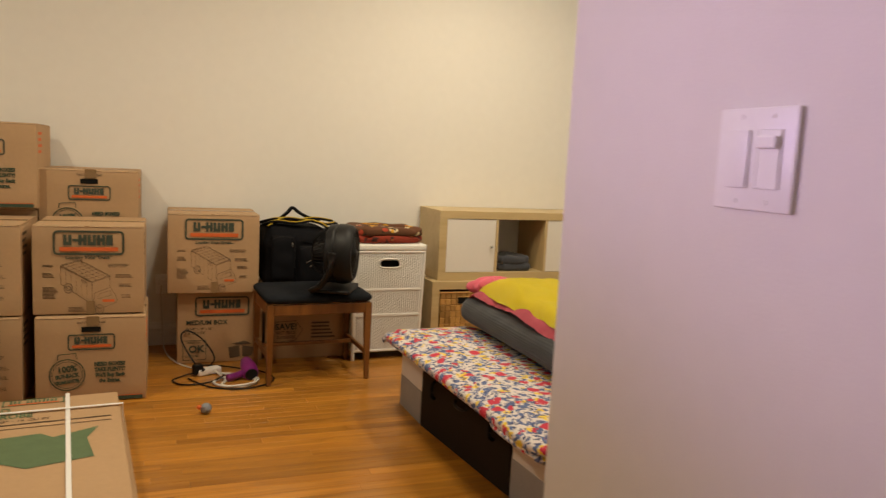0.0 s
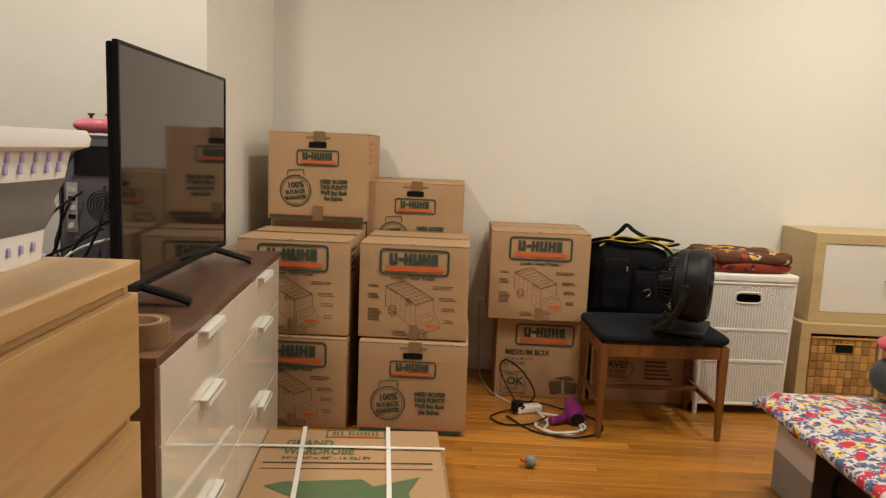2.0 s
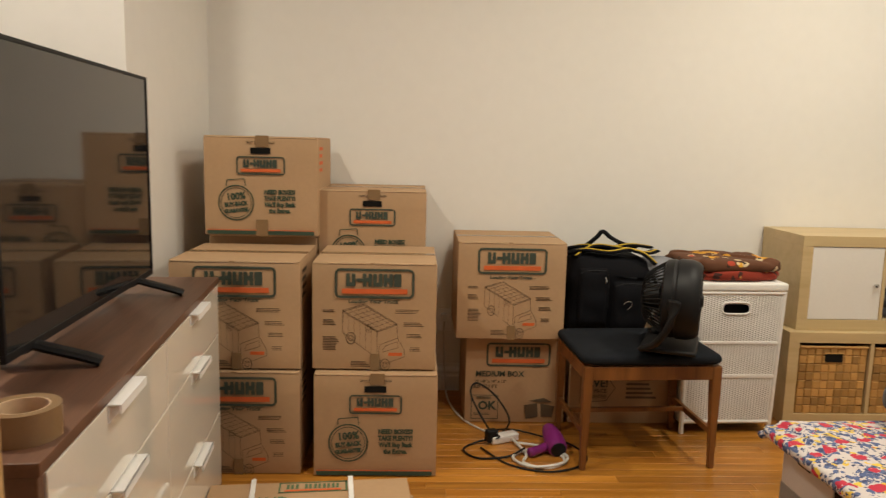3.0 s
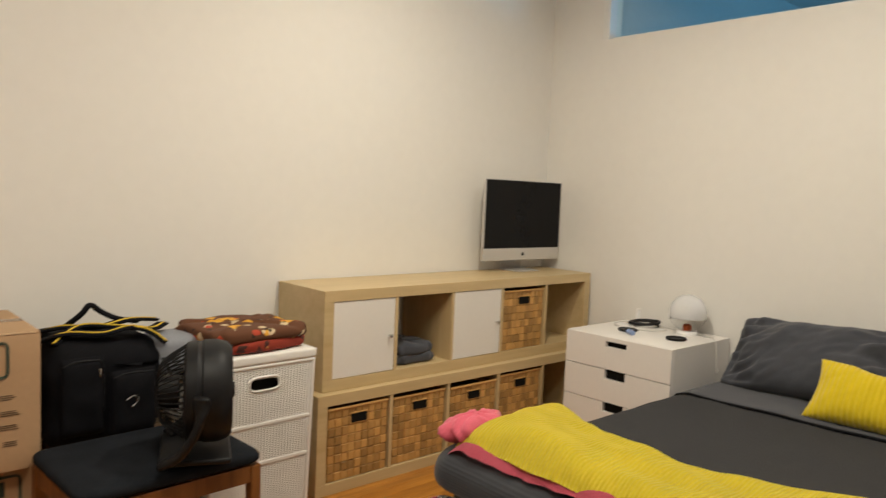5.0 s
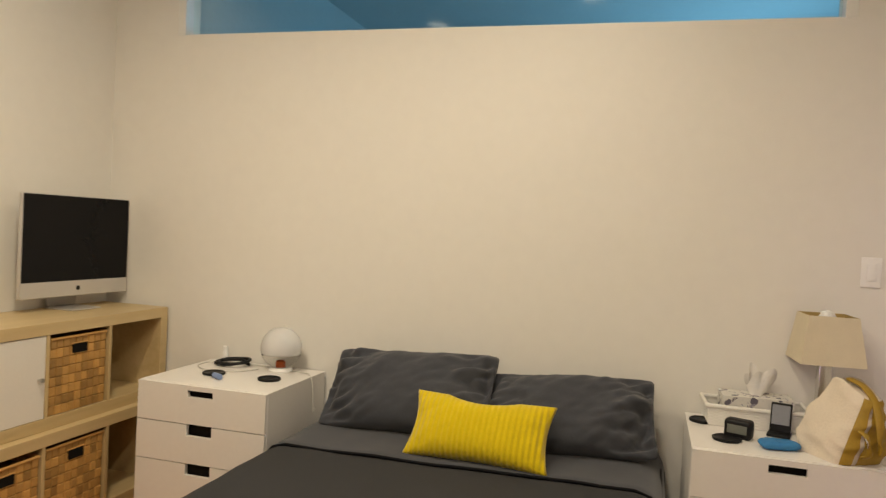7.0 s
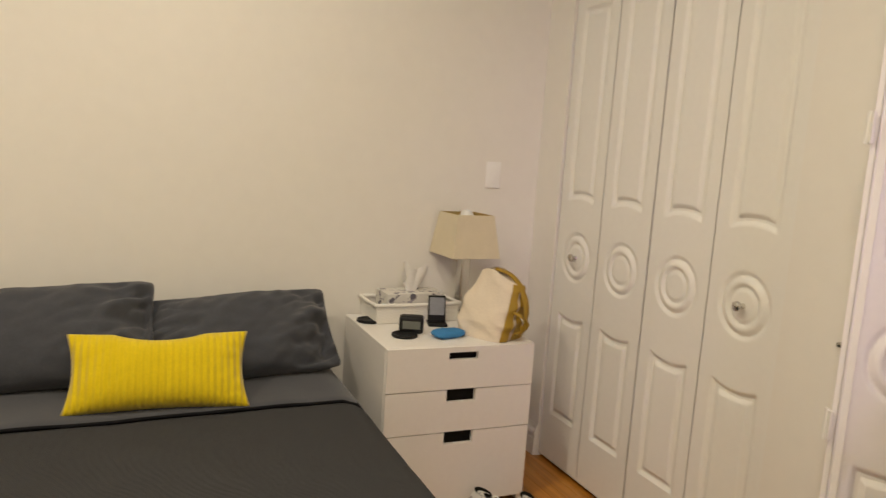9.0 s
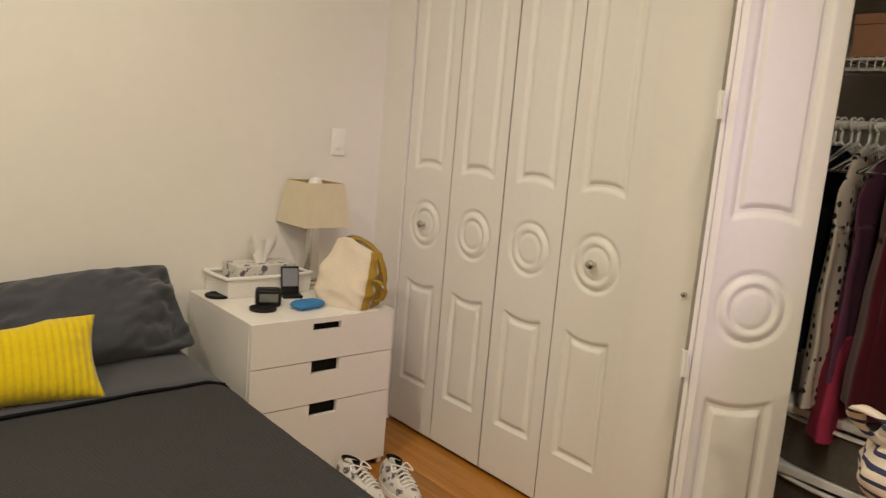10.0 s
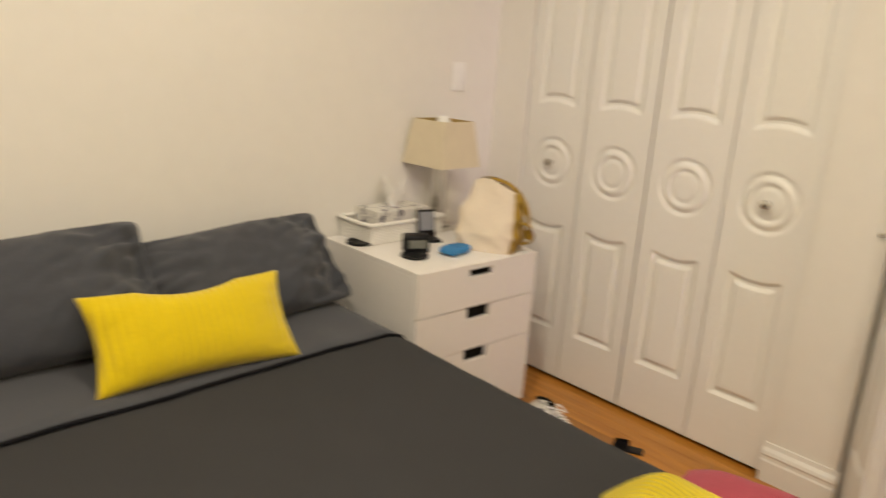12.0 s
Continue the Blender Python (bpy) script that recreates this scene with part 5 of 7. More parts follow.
# ---------- bench of storage bins with a floral pad ----------
def floral_pad():
    t = thing("bench_pad", pose(1.6, 2.7, 0, 0, 0, 2.2) @ pose(-1.6, -2.7, 0), "quilted floral print pad laid over storage bins", "pad")
    x0, x1, y0, y1, z = 1.365, 1.84, 2.0, 3.455, 0.350
    def f(u, v):
        a = 2 * math.pi * u
        c, s = math.cos(a), math.sin(a)
        ph = math.pi * (v - 0.5)
        sc = max(math.cos(ph), 0) ** 0.2
        px = (x1 - x0) / 2 * math.copysign(abs(c) ** 0.12, c) * sc
        py = (y1 - y0) / 2 * math.copysign(abs(s) ** 0.12, s) * sc
        pz = 0.026 * math.copysign(abs(math.sin(ph)) ** 0.7, ph)
        pz += 0.006 * nz(px * 6, py * 6) + 0.003 * nz(px * 17, py * 17)
        if px < -0.17:
            pz -= 0.012
        return ((x0 + x1) / 2 + px + 0.006 * nz(py * 7, 2), (y0 + y1) / 2 + py, z + 0.024 + pz)
    part("cushion", surf(B(), f, 160, 26, True), FLORAL, t, smooth="all")
    bm = B()
    rolls = [(1.40, 2.02, 0.333), (1.38, 2.16, 0.34), (1.385, 2.30, 0.338), (1.41, 2.36, 0.34)]
    tube(bm, rolls, 0.017, 10, 8, 0.7)
    part("tucked_fold", bm, FLORAL, t, smooth="all")
    bm = B()
    tube(bm, [(1.38, 3.445, 0.340), (1.45, 3.47, 0.338), (1.58, 3.475, 0.340), (1.73, 3.465, 0.342)], 0.016, 10, 8, 0.8)
    part("tucked_fold", bm, FLORAL, t, smooth="all")


floral_pad()


def bin_box(name, x0, y0, x1, y1, h, material, label, handles, base=None, rz=0.0):
    t = thing(name, pose(x0, y0, 0, 0, 0, rz), label, "storage box", "bins under the pad")
    w, d = x1 - x0, y1 - y0
    part("body", boxm((0, 0, 0.0), (w, d, h - 0.05), 0.006), material, t)
    part("lid", boxm((-0.004, -0.002, h - 0.05), (w, d + 0.002, h), 0.006), material, t)
    if base:
        part("base_band", boxm((-0.002, -0.001, 0.001), (w, d + 0.001, h * 0.45), 0.004), base, t, "darker fabric lower half")
    for hy, kind in handles:
        bm = B()
        if kind == "slot":
            # slot is a plate on the lid side, near-black for its shade
            bx(bm, (-0.0075, hy - 0.035, h - 0.085), (-0.004, hy + 0.035, h - 0.062), 0.0015)
            bmesh.ops.scale(bm, vec=(1, 1, 1), verts=bm.verts)
            part("handle_hole", bm, HOLLOW_SHADE, t, "dark oval handle hole")
        elif kind == "loop":
            tube(bm, [(-0.003, hy, h - 0.10), (-0.016, hy, h - 0.11), (-0.018, hy, h - 0.16), (-0.003, hy, h - 0.175)], 0.008, 8, 5)
            part("handle", bm, BLACK_SOFT, t, "black web handle", smooth="all")
        else:
            bx(bm, (-0.006, hy - 0.012, h - 0.10), (0.0, hy + 0.012, h - 0.02), 0.002)
            tube(bm, [(-0.004, hy - 0.05, h - 0.12), (-0.016, hy - 0.03, h - 0.135), (-0.016, hy + 0.03, h - 0.135), (-0.004, hy + 0.05, h - 0.12)], 0.006, 8, 5)
            part("latch", bm, BLACK, t, "black latch and handle")


bin_box("storage_bin", 1.470, 3.215, 1.76, 3.500, 0.343, WHITE_BIN, "pale fabric storage bin with a grey base under the pad", [(0.15, "slot")], GREY_BIN, 1.0)
bin_box("storage_chest", 1.545, 2.462, 1.81, 3.210, 0.343, BROWN_BIN, "dark brown storage chest with black handles under the pad", [(0.12, "loop"), (0.61, "loop"), (0.37, "latch")], None, 6.0)
bin_box("storage_bin", 1.575, 2.02, 1.82, 2.450, 0.343, WHITE_BIN, "white storage bin with an oval handle hole", [(0.28, "slot")], GREY_BIN, 4.0)


# ---------- bedside chests ----------
def bedside(x0, y0, w, HT, d=0.505, label=""):
    t = thing("bedside_chest", pose(x0, y0, 0), label, "nightstand", "bedside chests")
    part("top", boxm((0.018, 0, HT - 0.018), (d, w, HT), 0.0015), WHITE, t)
    part("side_panel", boxm((0.018, 0, 0), (d, 0.018, HT - 0.018), 0.001), WHITE, t)
    part("side_panel", boxm((0.018, w - 0.018, 0), (d, w, HT - 0.018), 0.001), WHITE, t)
    # near-black fill gives the shade seen through the finger cut-outs
    part("inner_body", boxm((0.026, 0.019, 0.02), (d - 0.01, w - 0.019, HT - 0.019)), HOLLOW_SHADE, t)
    hs = [(HT - 0.162, HT - 0.002), (HT - 0.326, HT - 0.166), (0.03, HT - 0.330)]
    for k, (z0, z1) in enumerate(hs):
        bm = B()
        ch, hw = (0.046 if k else 0.032), 0.059
        m = w / 2
        g = 0.0 if k else 0.028
        # front panel pieces round a finger cut-out
        bx(bm, (0, 0.002, z0), (0.018, m - hw, z1)), bx(bm, (0, m + hw, z0), (0.018, w - 0.002, z1)), bx(bm, (0, m - hw, z0), (0.018, m + hw, z1 - ch - (0.016 if not k else 0)))
        if not k:
            bx(bm, (0, m - hw, z1 - 0.020), (0.018, m + hw, z1))
        bmesh.ops.remove_doubles(bm, verts=bm.verts, dist=0.0001)
        dr = part("drawer", bm, WHITE, t, "white drawer front with a finger cut-out")
        part("cutout_edge", boxm((0.0005, m - hw + 0.001, z1 - ch - (0.020 if not k else 0.004)), (0.0175, m + hw - 0.001, z1 - ch - (0.0158 if not k else -0.0002)), 0.001), WHITE, dr)
    return t


bedside(3.292, 1.348, 0.600, 0.643, d=0.545, label="white three-drawer bedside chest holding a lamp and bag")
bedside(3.292, 3.562, 0.606, 0.643, d=0.545, label="white three-drawer bedside chest holding a glass globe")


# ---------- oak strip floor ----------
def plank_mesh(L, W):
    bm = bx(B(), (0, 0, -0.02), (L, W, 0.0))
    bmesh.ops.bevel(bm, geom=[e for e in bm.edges if all(v.co.z > -0.001 for v in e.verts)], offset=0.0007, segments=1, affect="EDGES")
    me = bpy.data.meshes.new("plank")
    bm.to_mesh(me)
    bm.free()
    me.materials.append(OAK)
    return me


PW = 0.0572
LENGTHS = [0.42, 0.56, 0.71, 0.88, 1.05, 1.24]
PLANKS = [plank_mesh(L - 0.0006, PW - 0.0006) for L in LENGTHS]
rp = random.Random(7)
floor = tagged(new("floor"), "honey oak strip floor with a satin finish", "floor", kind="structure")
rest_v, rest_f = [], []
count = 0
y = YS
while y < YN:
    x = XW - rp.random() * 0.4
    end = XE
    while x < end:
        k = rp.randrange(len(LENGTHS))
        L = LENGTHS[k]
        whole = x >= XW and x + L <= XE
        step = L
        if x < XW:
            L, x, step = x + L - XW, XW, x + L - XW
        if x + L > XE:
            L = max(XE - x, 0.002)
        seen = (-0.5 < x + L and x < 1.9 and 1.9 < y < 4.6) or (1.9 < x + L and x < 3.4 and 1.2 < y < 2.1)
        if seen and whole and count < 300:
            ob = new("plank", PLANKS[k])
            ob.location = (x, y, 0)
            ob.parent = floor
            count += 1
        else:
            b0 = len(rest_v)
            x1, y1 = x + L - 0.0006, y + PW - 0.0006
            e = 0.0007
            rest_v += [(x, y, -0.0012), (x1, y, -0.0012), (x1, y1, -0.0012), (x, y1, -0.0012), (x + e, y + e, 0), (x1 - e, y + e, 0), (x1 - e, y1 - e, 0), (x + e, y1 - e, 0)]
            rest_f += [tuple(b0 + i for i in q) for q in ((4, 5, 6, 7), (0, 1, 5, 4), (1, 2, 6, 5), (2, 3, 7, 6), (3, 0, 4, 7))]
        x += step
    y += PW
me = bpy.data.meshes.new("planks")
me.from_pydata(rest_v, [], rest_f)
OAK_REST = wood("oak_strip_far", (0.275, 0.098, 0.010), (0.52, 0.225, 0.031), 0.30, 0, 20, coat=0.15)
me.materials.append(OAK_REST)
ob = new("planks", me)
ob.parent = floor
ob["kind"] = "stuff"


# ---------- beside the stool ----------
YELLOW_TRIM = mat("yellow_webbing", (0.62, 0.42, 0.02), 0.7)
GREY_SOFT = mat("grey_nylon", (0.22, 0.23, 0.26), 0.6, vary=0.1, bump=0.2)
PURPLE = mat("purple_plastic", (0.20, 0.018, 0.17), 0.3, vary=0.05)
CORD_WHITE = mat("white_cable", (0.66, 0.64, 0.60), 0.5)
BROWN_PRINT = print_fabric("brown_print_cotton", (0.105, 0.038, 0.014), [((0.66, 0.34, 0.03), 1.0, 0.30), ((0.60, 0.48, 0.30), 1.3, 0.25), ((0.40, 0.05, 0.02), 1.0, 0.24), ((0.03, 0.016, 0.008), 2.2, 0.22)], 10)
RED_PRINT = print_fabric("red_print_cotton", (0.26, 0.030, 0.012), [((0.05, 0.015, 0.01), 1.4, 0.30), ((0.5, 0.22, 0.05), 1.8, 0.18)], 13)
CREAM = mat("cream_canvas", (0.70, 0.61, 0.49), 0.9, vary=0.06, scale=10, bump=0.35, bscale=140)
MUSTARD = mat("mustard_leather", (0.33, 0.20, 0.014), 0.6, vary=0.12, scale=10, bump=0.2)
BLUE = mat("blue_soft_case", (0.03, 0.19, 0.44), 0.7, vary=0.1, bump=0.2)


def travel_bag():
    t = thing("travel_bag", pose(0.915, 4.405, 0.401) @ Matrix.Diagonal((1.16, 1.0, 0.97, 1)), "black nylon travel bag with zips and yellow-edged straps", "suitcase")
    def f(u, v):
        a = 2 * math.pi * u
        c, s = math.cos(a), math.sin(a)
        ph = math.pi * (v - 0.5)
        sc = max(math.cos(ph), 0) ** 0.22
        px = 0.165 * math.copysign(abs(c) ** 0.24, c) * sc
        py = 0.18 * math.copysign(abs(s) ** 0.24, s) * sc
        z = 0.195 + 0.195 * math.copysign(abs(math.sin(ph)) ** 0.5, ph)
        k = 1 + 0.07 * nz(px * 8, py * 8, z * 9) + 0.03 * nz(px * 24, py * 24, z * 20)
        if z > 0.3:
            z -= 0.02 * (1 + nz(px * 9, py * 9, 3)) * (0.5 + px / 0.33)
        return (0.165 + px * k, 0.18 + py * k, max(z, 0.0))
    part("body", surf(B(), f, 80, 40, True), BLACK_SOFT, t, "slumped black nylon body", smooth="all")
    def pocket(u, v, x0, x1, z0, z1, dep):
        a, b = 2 * u - 1, 2 * v - 1
        e = ((1 - abs(a) ** 5) * (1 - abs(b) ** 5)) ** 0.4
        x, z = x0 + (x1 - x0) * u, z0 + (z1 - z0) * v
        return (x, 0.004 - dep * e - 0.008 * e * nz(x * 13, z * 13), z)
    for q in ((0.03, 0.15, 0.05, 0.33, 0.030), (0.165, 0.30, 0.03, 0.27, 0.042)):
        part("front_pocket", surf(B(), lambda u, v: pocket(u, v, *q), 20, 20), BLACK_SOFT, t, "bulging front pocket", smooth="all")
        bm = B()
        tube(bm, [pocket(0.05, 0.9, *q), pocket(0.3, 0.95, *q), pocket(0.7, 0.95, *q), pocket(0.95, 0.88, *q), pocket(0.97, 0.3, *q)], 0.0035, 6, 6)
        part("zip", bm, BLACK, t, "black zip", smooth="all")
    bm = B()
    tube(bm, [(0.13, -0.034, 0.29), (0.132, -0.038, 0.275), (0.131, -0.036, 0.262)], 0.0028, 6, 4)
    part("zip_pull", bm, CHROME, t, "small metal zip pull", smooth="all")
    bm = B()
    tube(bm, [(0.20, -0.05, 0.17), (0.222, -0.055, 0.185), (0.232, -0.055, 0.165), (0.215, -0.052, 0.145)], 0.0024, 6, 5)
    part("key_ring", bm, CHROME, t, "thin metal ring", smooth="all")
    bm = B()
    tube(bm, [(0.30, -0.03, 0.10), (0.325, -0.045, 0.18), (0.335, -0.045, 0.23), (0.315, -0.02, 0.30)], 0.008, 8, 6, 0.6)
    part("handle", bm, BLACK, t, "black carry handle", smooth="all")
    straps = [
        ([(0.0, 0.10, 0.375), (0.06, 0.05, 0.405), (0.15, 0.03, 0.398), (0.23, 0.05, 0.410), (0.31, 0.09, 0.388), (0.37, 0.16, 0.39)], 0.024),
        ([(-0.01, 0.22, 0.375), (0.07, 0.14, 0.412), (0.16, 0.12, 0.404), (0.26, 0.15, 0.418), (0.36, 0.21, 0.40)], 0.024),
        ([(0.02, 0.04, 0.372), (0.10, 0.09, 0.418), (0.19, 0.08, 0.412), (0.28, 0.03, 0.396), (0.33, 0.0, 0.35)], 0.020),
    ]
    for pts, r in straps:
        bm = B()
        tube(bm, pts, r, 8, 6, 0.35)
        st = part("strap", bm, BLACK_SOFT, t, "black webbing strap", smooth="all")
        bm = B()
        tube(bm, [(x, y - r * 0.55, z + 0.008) for x, y, z in pts], 0.0042, 6, 6, 0.7)
        part("edging", bm, YELLOW_TRIM, st, "yellow strap edging", smooth="all")
    bm = B()
    tube(bm, [(0.09, 0.20, 0.40), (0.13, 0.18, 0.445), (0.155, 0.175, 0.478), (0.185, 0.17, 0.452), (0.23, 0.16, 0.424), (0.29, 0.18, 0.405)], 0.024, 8, 6, 0.4)
    part("handle", bm, BLACK_SOFT, t, "crumpled black handle", smooth="all")
    part("side_panel", bx(B(), (0.30, 0.0, 0.22), (0.46, 0.20, 0.365), 0.05, 5), GREY_SOFT, t, "silver grey side pouch", smooth="all")


travel_bag()


def fan():
    t = thing("desk_fan", pose(1.225, 3.985, 0.4785, 0, 0, -24) @ Matrix.Scale(1.10, 4), "round black air circulator fan on a stool", "fan")
    axis = pose(0.02, 0.0, 0.178, 0, 90, 0)
    h = part("housing", lathe(B(), [(0.122, -0.048), (0.136, -0.040), (0.141, -0.012), (0.1385, -0.008), (0.1385, 0.0), (0.143, 0.004), (0.143, 0.04), (0.136, 0.066), (0.122, 0.080), (0.112, 0.080), (0.110, 0.06), (0.114, -0.04), (0.122, -0.048)], 40), BLACK, t, "black plastic drum housing", smooth=True)
    h.matrix_local = axis
    bm = B()
    for k in range(9):
        r = 0.022 + k * 0.0118
        bmesh.ops.create_circle(bm, segments=4, radius=0.001)
        n = 36
        ring = [Vector((r * math.cos(2 * math.pi * q / n), r * math.sin(2 * math.pi * q / n), 0.082 - 0.010 * (r / 0.12) ** 2)) for q in range(n + 1)]
        tube(bm, ring, 0.0022, 5, 0)
    for q in range(6):
        a = q * math.pi / 3
        tube(bm, [(0.02 * math.cos(a), 0.02 * math.sin(a), 0.082), (0.118 * math.cos(a), 0.118 * math.sin(a), 0.072)], 0.003, 5, 0)
    g = part("front_grille", bm, BLACK, t, "spiral front grille")
    g.matrix_local = axis
    g = part("hub", lathe(B(), [(0.0, 0.09), (0.02, 0.089), (0.026, 0.08), (0.026, -0.05), (0.0, -0.05)], 20), BLACK, t, smooth=True)
    g.matrix_local = axis
    bm = B()
    for q in range(3):
        a0 = q * 2 * math.pi / 3
        surf(bm, lambda u, v: ((0.025 + 0.08 * u) * math.cos(a0 + 1.3 * v + 0.3 * u), (0.025 + 0.08 * u) * math.sin(a0 + 1.3 * v + 0.3 * u), 0.05 - 0.06 * v), 6, 8)
    g = part("blades", bm, BLACK, t)
    g.matrix_local = axis
    bm = B()
    for k in range(44):
        a = 2 * math.pi * k / 44
        tube(bm, [(0.128 * math.cos(a), 0.128 * math.sin(a), -0.044), (0.085 * math.cos(a + 0.1), 0.085 * math.sin(a + 0.1), -0.105), (0.04 * math.cos(a + 0.2), 0.04 * math.sin(a + 0.2), -0.118)], 0.0024, 5, 3)
    g = part("rear_grille", bm, BLACK, t, "ribbed rear grille")
    g.matrix_local = axis
    g = part("motor_cap", lathe(B(), [(0.0, -0.125), (0.03, -0.123), (0.045, -0.112), (0.046, -0.06), (0.0, -0.06)], 24), BLACK, t, smooth=True)
    g.matrix_local = axis
    for s in (-1, 1):
        bm = B()
        tube(bm, [(0.02, s * 0.152, 0.20), (0.012, s * 0.154, 0.12), (-0.03, s * 0.145, 0.045), (-0.075, s * 0.125, 0.016)], 0.030, 10, 6, 0.42)
        part("arm", bm, BLACK, t, "flat black support arm", smooth="all")
    bm = bx(B(), (-0.09, -0.11, 0.0), (0.10, 0.14, 0.016), 0.007, 3)
    part("base", bm, BLACK, t, smooth=True)


fan()
folded_cloth("folded_blanket", pose(1.612, 4.45, 0.689, 0, 0, 4), 0.43, 0.35, 0.105, [RED_PRINT, BROWN_PRINT], "folded brown printed cotton blanket on the hamper lid", "folded blanket", 8, 2)


def outlet():
    t = thing("wall_outlet", pose(0.373, YN - 0.0005, 0.37), "white wall outlet with a plug in it", "wall outlet")
    part("cover_plate", boxm((-0.036, -0.006, -0.058), (0.036, 0, 0.058), 0.003), WHITE_PLASTIC, t)
    part("plug", bx(B(), (-0.018, -0.04, 0.004), (0.018, -0.006, 0.036), 0.006, 3), WHITE_PLASTIC, t, "white plug", smooth=True)


outlet()


def cable(name, pts, r, material, label):
    t = thing(name, pose(0, 0, 0), label, "cable")
    bm = B()
    tube(bm, pts, r, 8, 8)
    part("cord", bm, material, t, smooth="all")


cable("power_cable", [(0.373, 4.790, 0.37), (0.370, 4.790, 0.30), (0.380, 4.790, 0.10), (0.390, 4.670, 0.012), (0.445, 4.420, 0.005), (0.545, 4.260, 0.005), (0.585, 4.210, 0.02)], 0.0045, CORD_WHITE, "white extension cable from the wall outlet")
cable("extension_cable", [(0.645, 4.150, 0.02), (0.685, 4.030, 0.006), (0.665, 3.950, 0.005), (0.745, 3.900, 0.006), (0.825, 3.950, 0.006), (0.815, 4.040, 0.006), (0.705, 4.060, 0.013), (0.625, 3.990, 0.010), (0.685, 3.900, 0.012), (0.805, 3.920, 0.015), (0.845, 4.000, 0.013), (0.765, 4.090, 0.012), (0.665, 4.120, 0.015)], 0.0062, CORD_WHITE, "coiled white extension cable on the floor")
cable("dryer_cable", [(0.680, 4.035, 0.03), (0.605, 4.000, 0.008), (0.485, 3.990, 0.005), (0.430, 4.070, 0.006), (0.495, 4.140, 0.010), (0.585, 4.130, 0.035), (0.545, 4.190, 0.05), (0.475, 4.290, 0.16), (0.505, 4.370, 0.19), (0.585, 4.320, 0.15), (0.645, 4.270, 0.06), (0.605, 4.190, 0.03)], 0.0042, BLACK, "tangled black cable on the floor")
cable("black_cable", [(0.505, 4.090, 0.006), (0.605, 3.930, 0.005), (0.745, 3.870, 0.005), (0.875, 3.915, 0.006), (0.930, 4.020, 0.006), (0.875, 4.130, 0.012), (0.785, 4.200, 0.01), (0.665, 4.250, 0.02), (0.585, 4.200, 0.04)], 0.004, BLACK, "loose black cable looping on the floor")
t = thing("power_strip", pose(0.608, 4.17, 0.001, 0, 0, 25), "small white power strip on the floor", "power strip")
part("body", bx(B(), (-0.065, -0.024, 0), (0.065, 0.024, 0.034), 0.008, 3), WHITE_PLASTIC, t, smooth=True)
part("plug", bx(B(), (-0.085, -0.018, 0.01), (-0.035, 0.018, 0.062), 0.008, 3), BLACK, t, "black plug", smooth=True)


def hair_dryer():
    t = thing("hair_dryer", pose(0.808, 4.085, 0.001, 0, 0, 205), "purple plastic hair dryer lying on the floor", "hair dryer")
    g = part("barrel", lathe(B(), [(0.0, -0.075), (0.034, -0.072), (0.041, -0.055), (0.042, 0.0), (0.036, 0.05), (0.028, 0.085), (0.024, 0.088), (0.0, 0.08)], 28), PURPLE, t, smooth=True)
    g.matrix_local = pose(0.0, 0.0, 0.043, 0, -80, 70)
    bm = B()
    tube(bm, [(0.0, 0.0, 0.035), (0.05, 0.012, 0.026), (0.10, 0.02, 0.022), (0.135, 0.025, 0.022)], 0.019, 10, 6)
    part("grip", bm, PURPLE, t, smooth="all")
    g = part("rear_grille", lathe(B(), [(0.0, -0.077), (0.030, -0.0755), (0.033, -0.07)], 24), BLACK, t)
    g.matrix_local = pose(0.0, 0.0, 0.043, 0, -80, 70)


hair_dryer()
t = thing("toy_ball", pose(0.568, 3.562, 0.0), "small grey and orange felt toy ball on the floor", "toy")
bm = B()
bmesh.ops.create_uvsphere(bm, u_segments=24, v_segments=16, radius=0.024, matrix=Matrix.Translation((0, 0, 0.0245)))
for v in bm.verts:
    v.co += (v.co - Vector((0, 0, 0.0245))) * 0.12 * nz(v.co.x * 60, v.co.y * 60, v.co.z * 60)
part("ball", bm, GREY_SOFT, t, smooth="all")
bm = B()
lathe(bm, [(0.0, 0.0), (0.009, 0.002), (0.011, 0.012), (0.006, 0.02), (0, 0.021)], 14)
g = part("tip", bm, INK_ORANGE, t, "orange felt tip", smooth=True)
g.matrix_local = pose(-0.021, 0.0, 0.028, 0, -70, 0)

# ---------- on the walnut dresser and behind it ----------
t = thing("tape_roll", pose(-0.392, 2.335, 0.7802), "roll of brown packing tape on the dresser", "tape roll")
part("tape", lathe(B(), [(0.040, 0.0), (0.056, 0.0), (0.056, 0.05), (0.040, 0.05), (0.040, 0.0)], 32), TAPE, t, smooth=True)
part("core", lathe(B(), [(0.0375, 0.0005), (0.0399, 0.0005), (0.0399, 0.0495), (0.0375, 0.0495), (0.0375, 0.0005)], 32), CARD_IN, t, smooth=True)

t = thing("desk", pose(-1.74, 2.79, 0), "plain dark desk behind the dresser", "desk")
part("tabletop", boxm((0, 0, 0.683), (0.86, 1.02, 0.708), 0.003), BLACK, t)
for x, y in ((0.02, 0.02), (0.81, 0.02), (0.02, 0.97), (0.81, 0.97)):
    part("leg", boxm((x, y, 0), (x + 0.03, y + 0.03, 0.683), 0.002), BLACK, t)


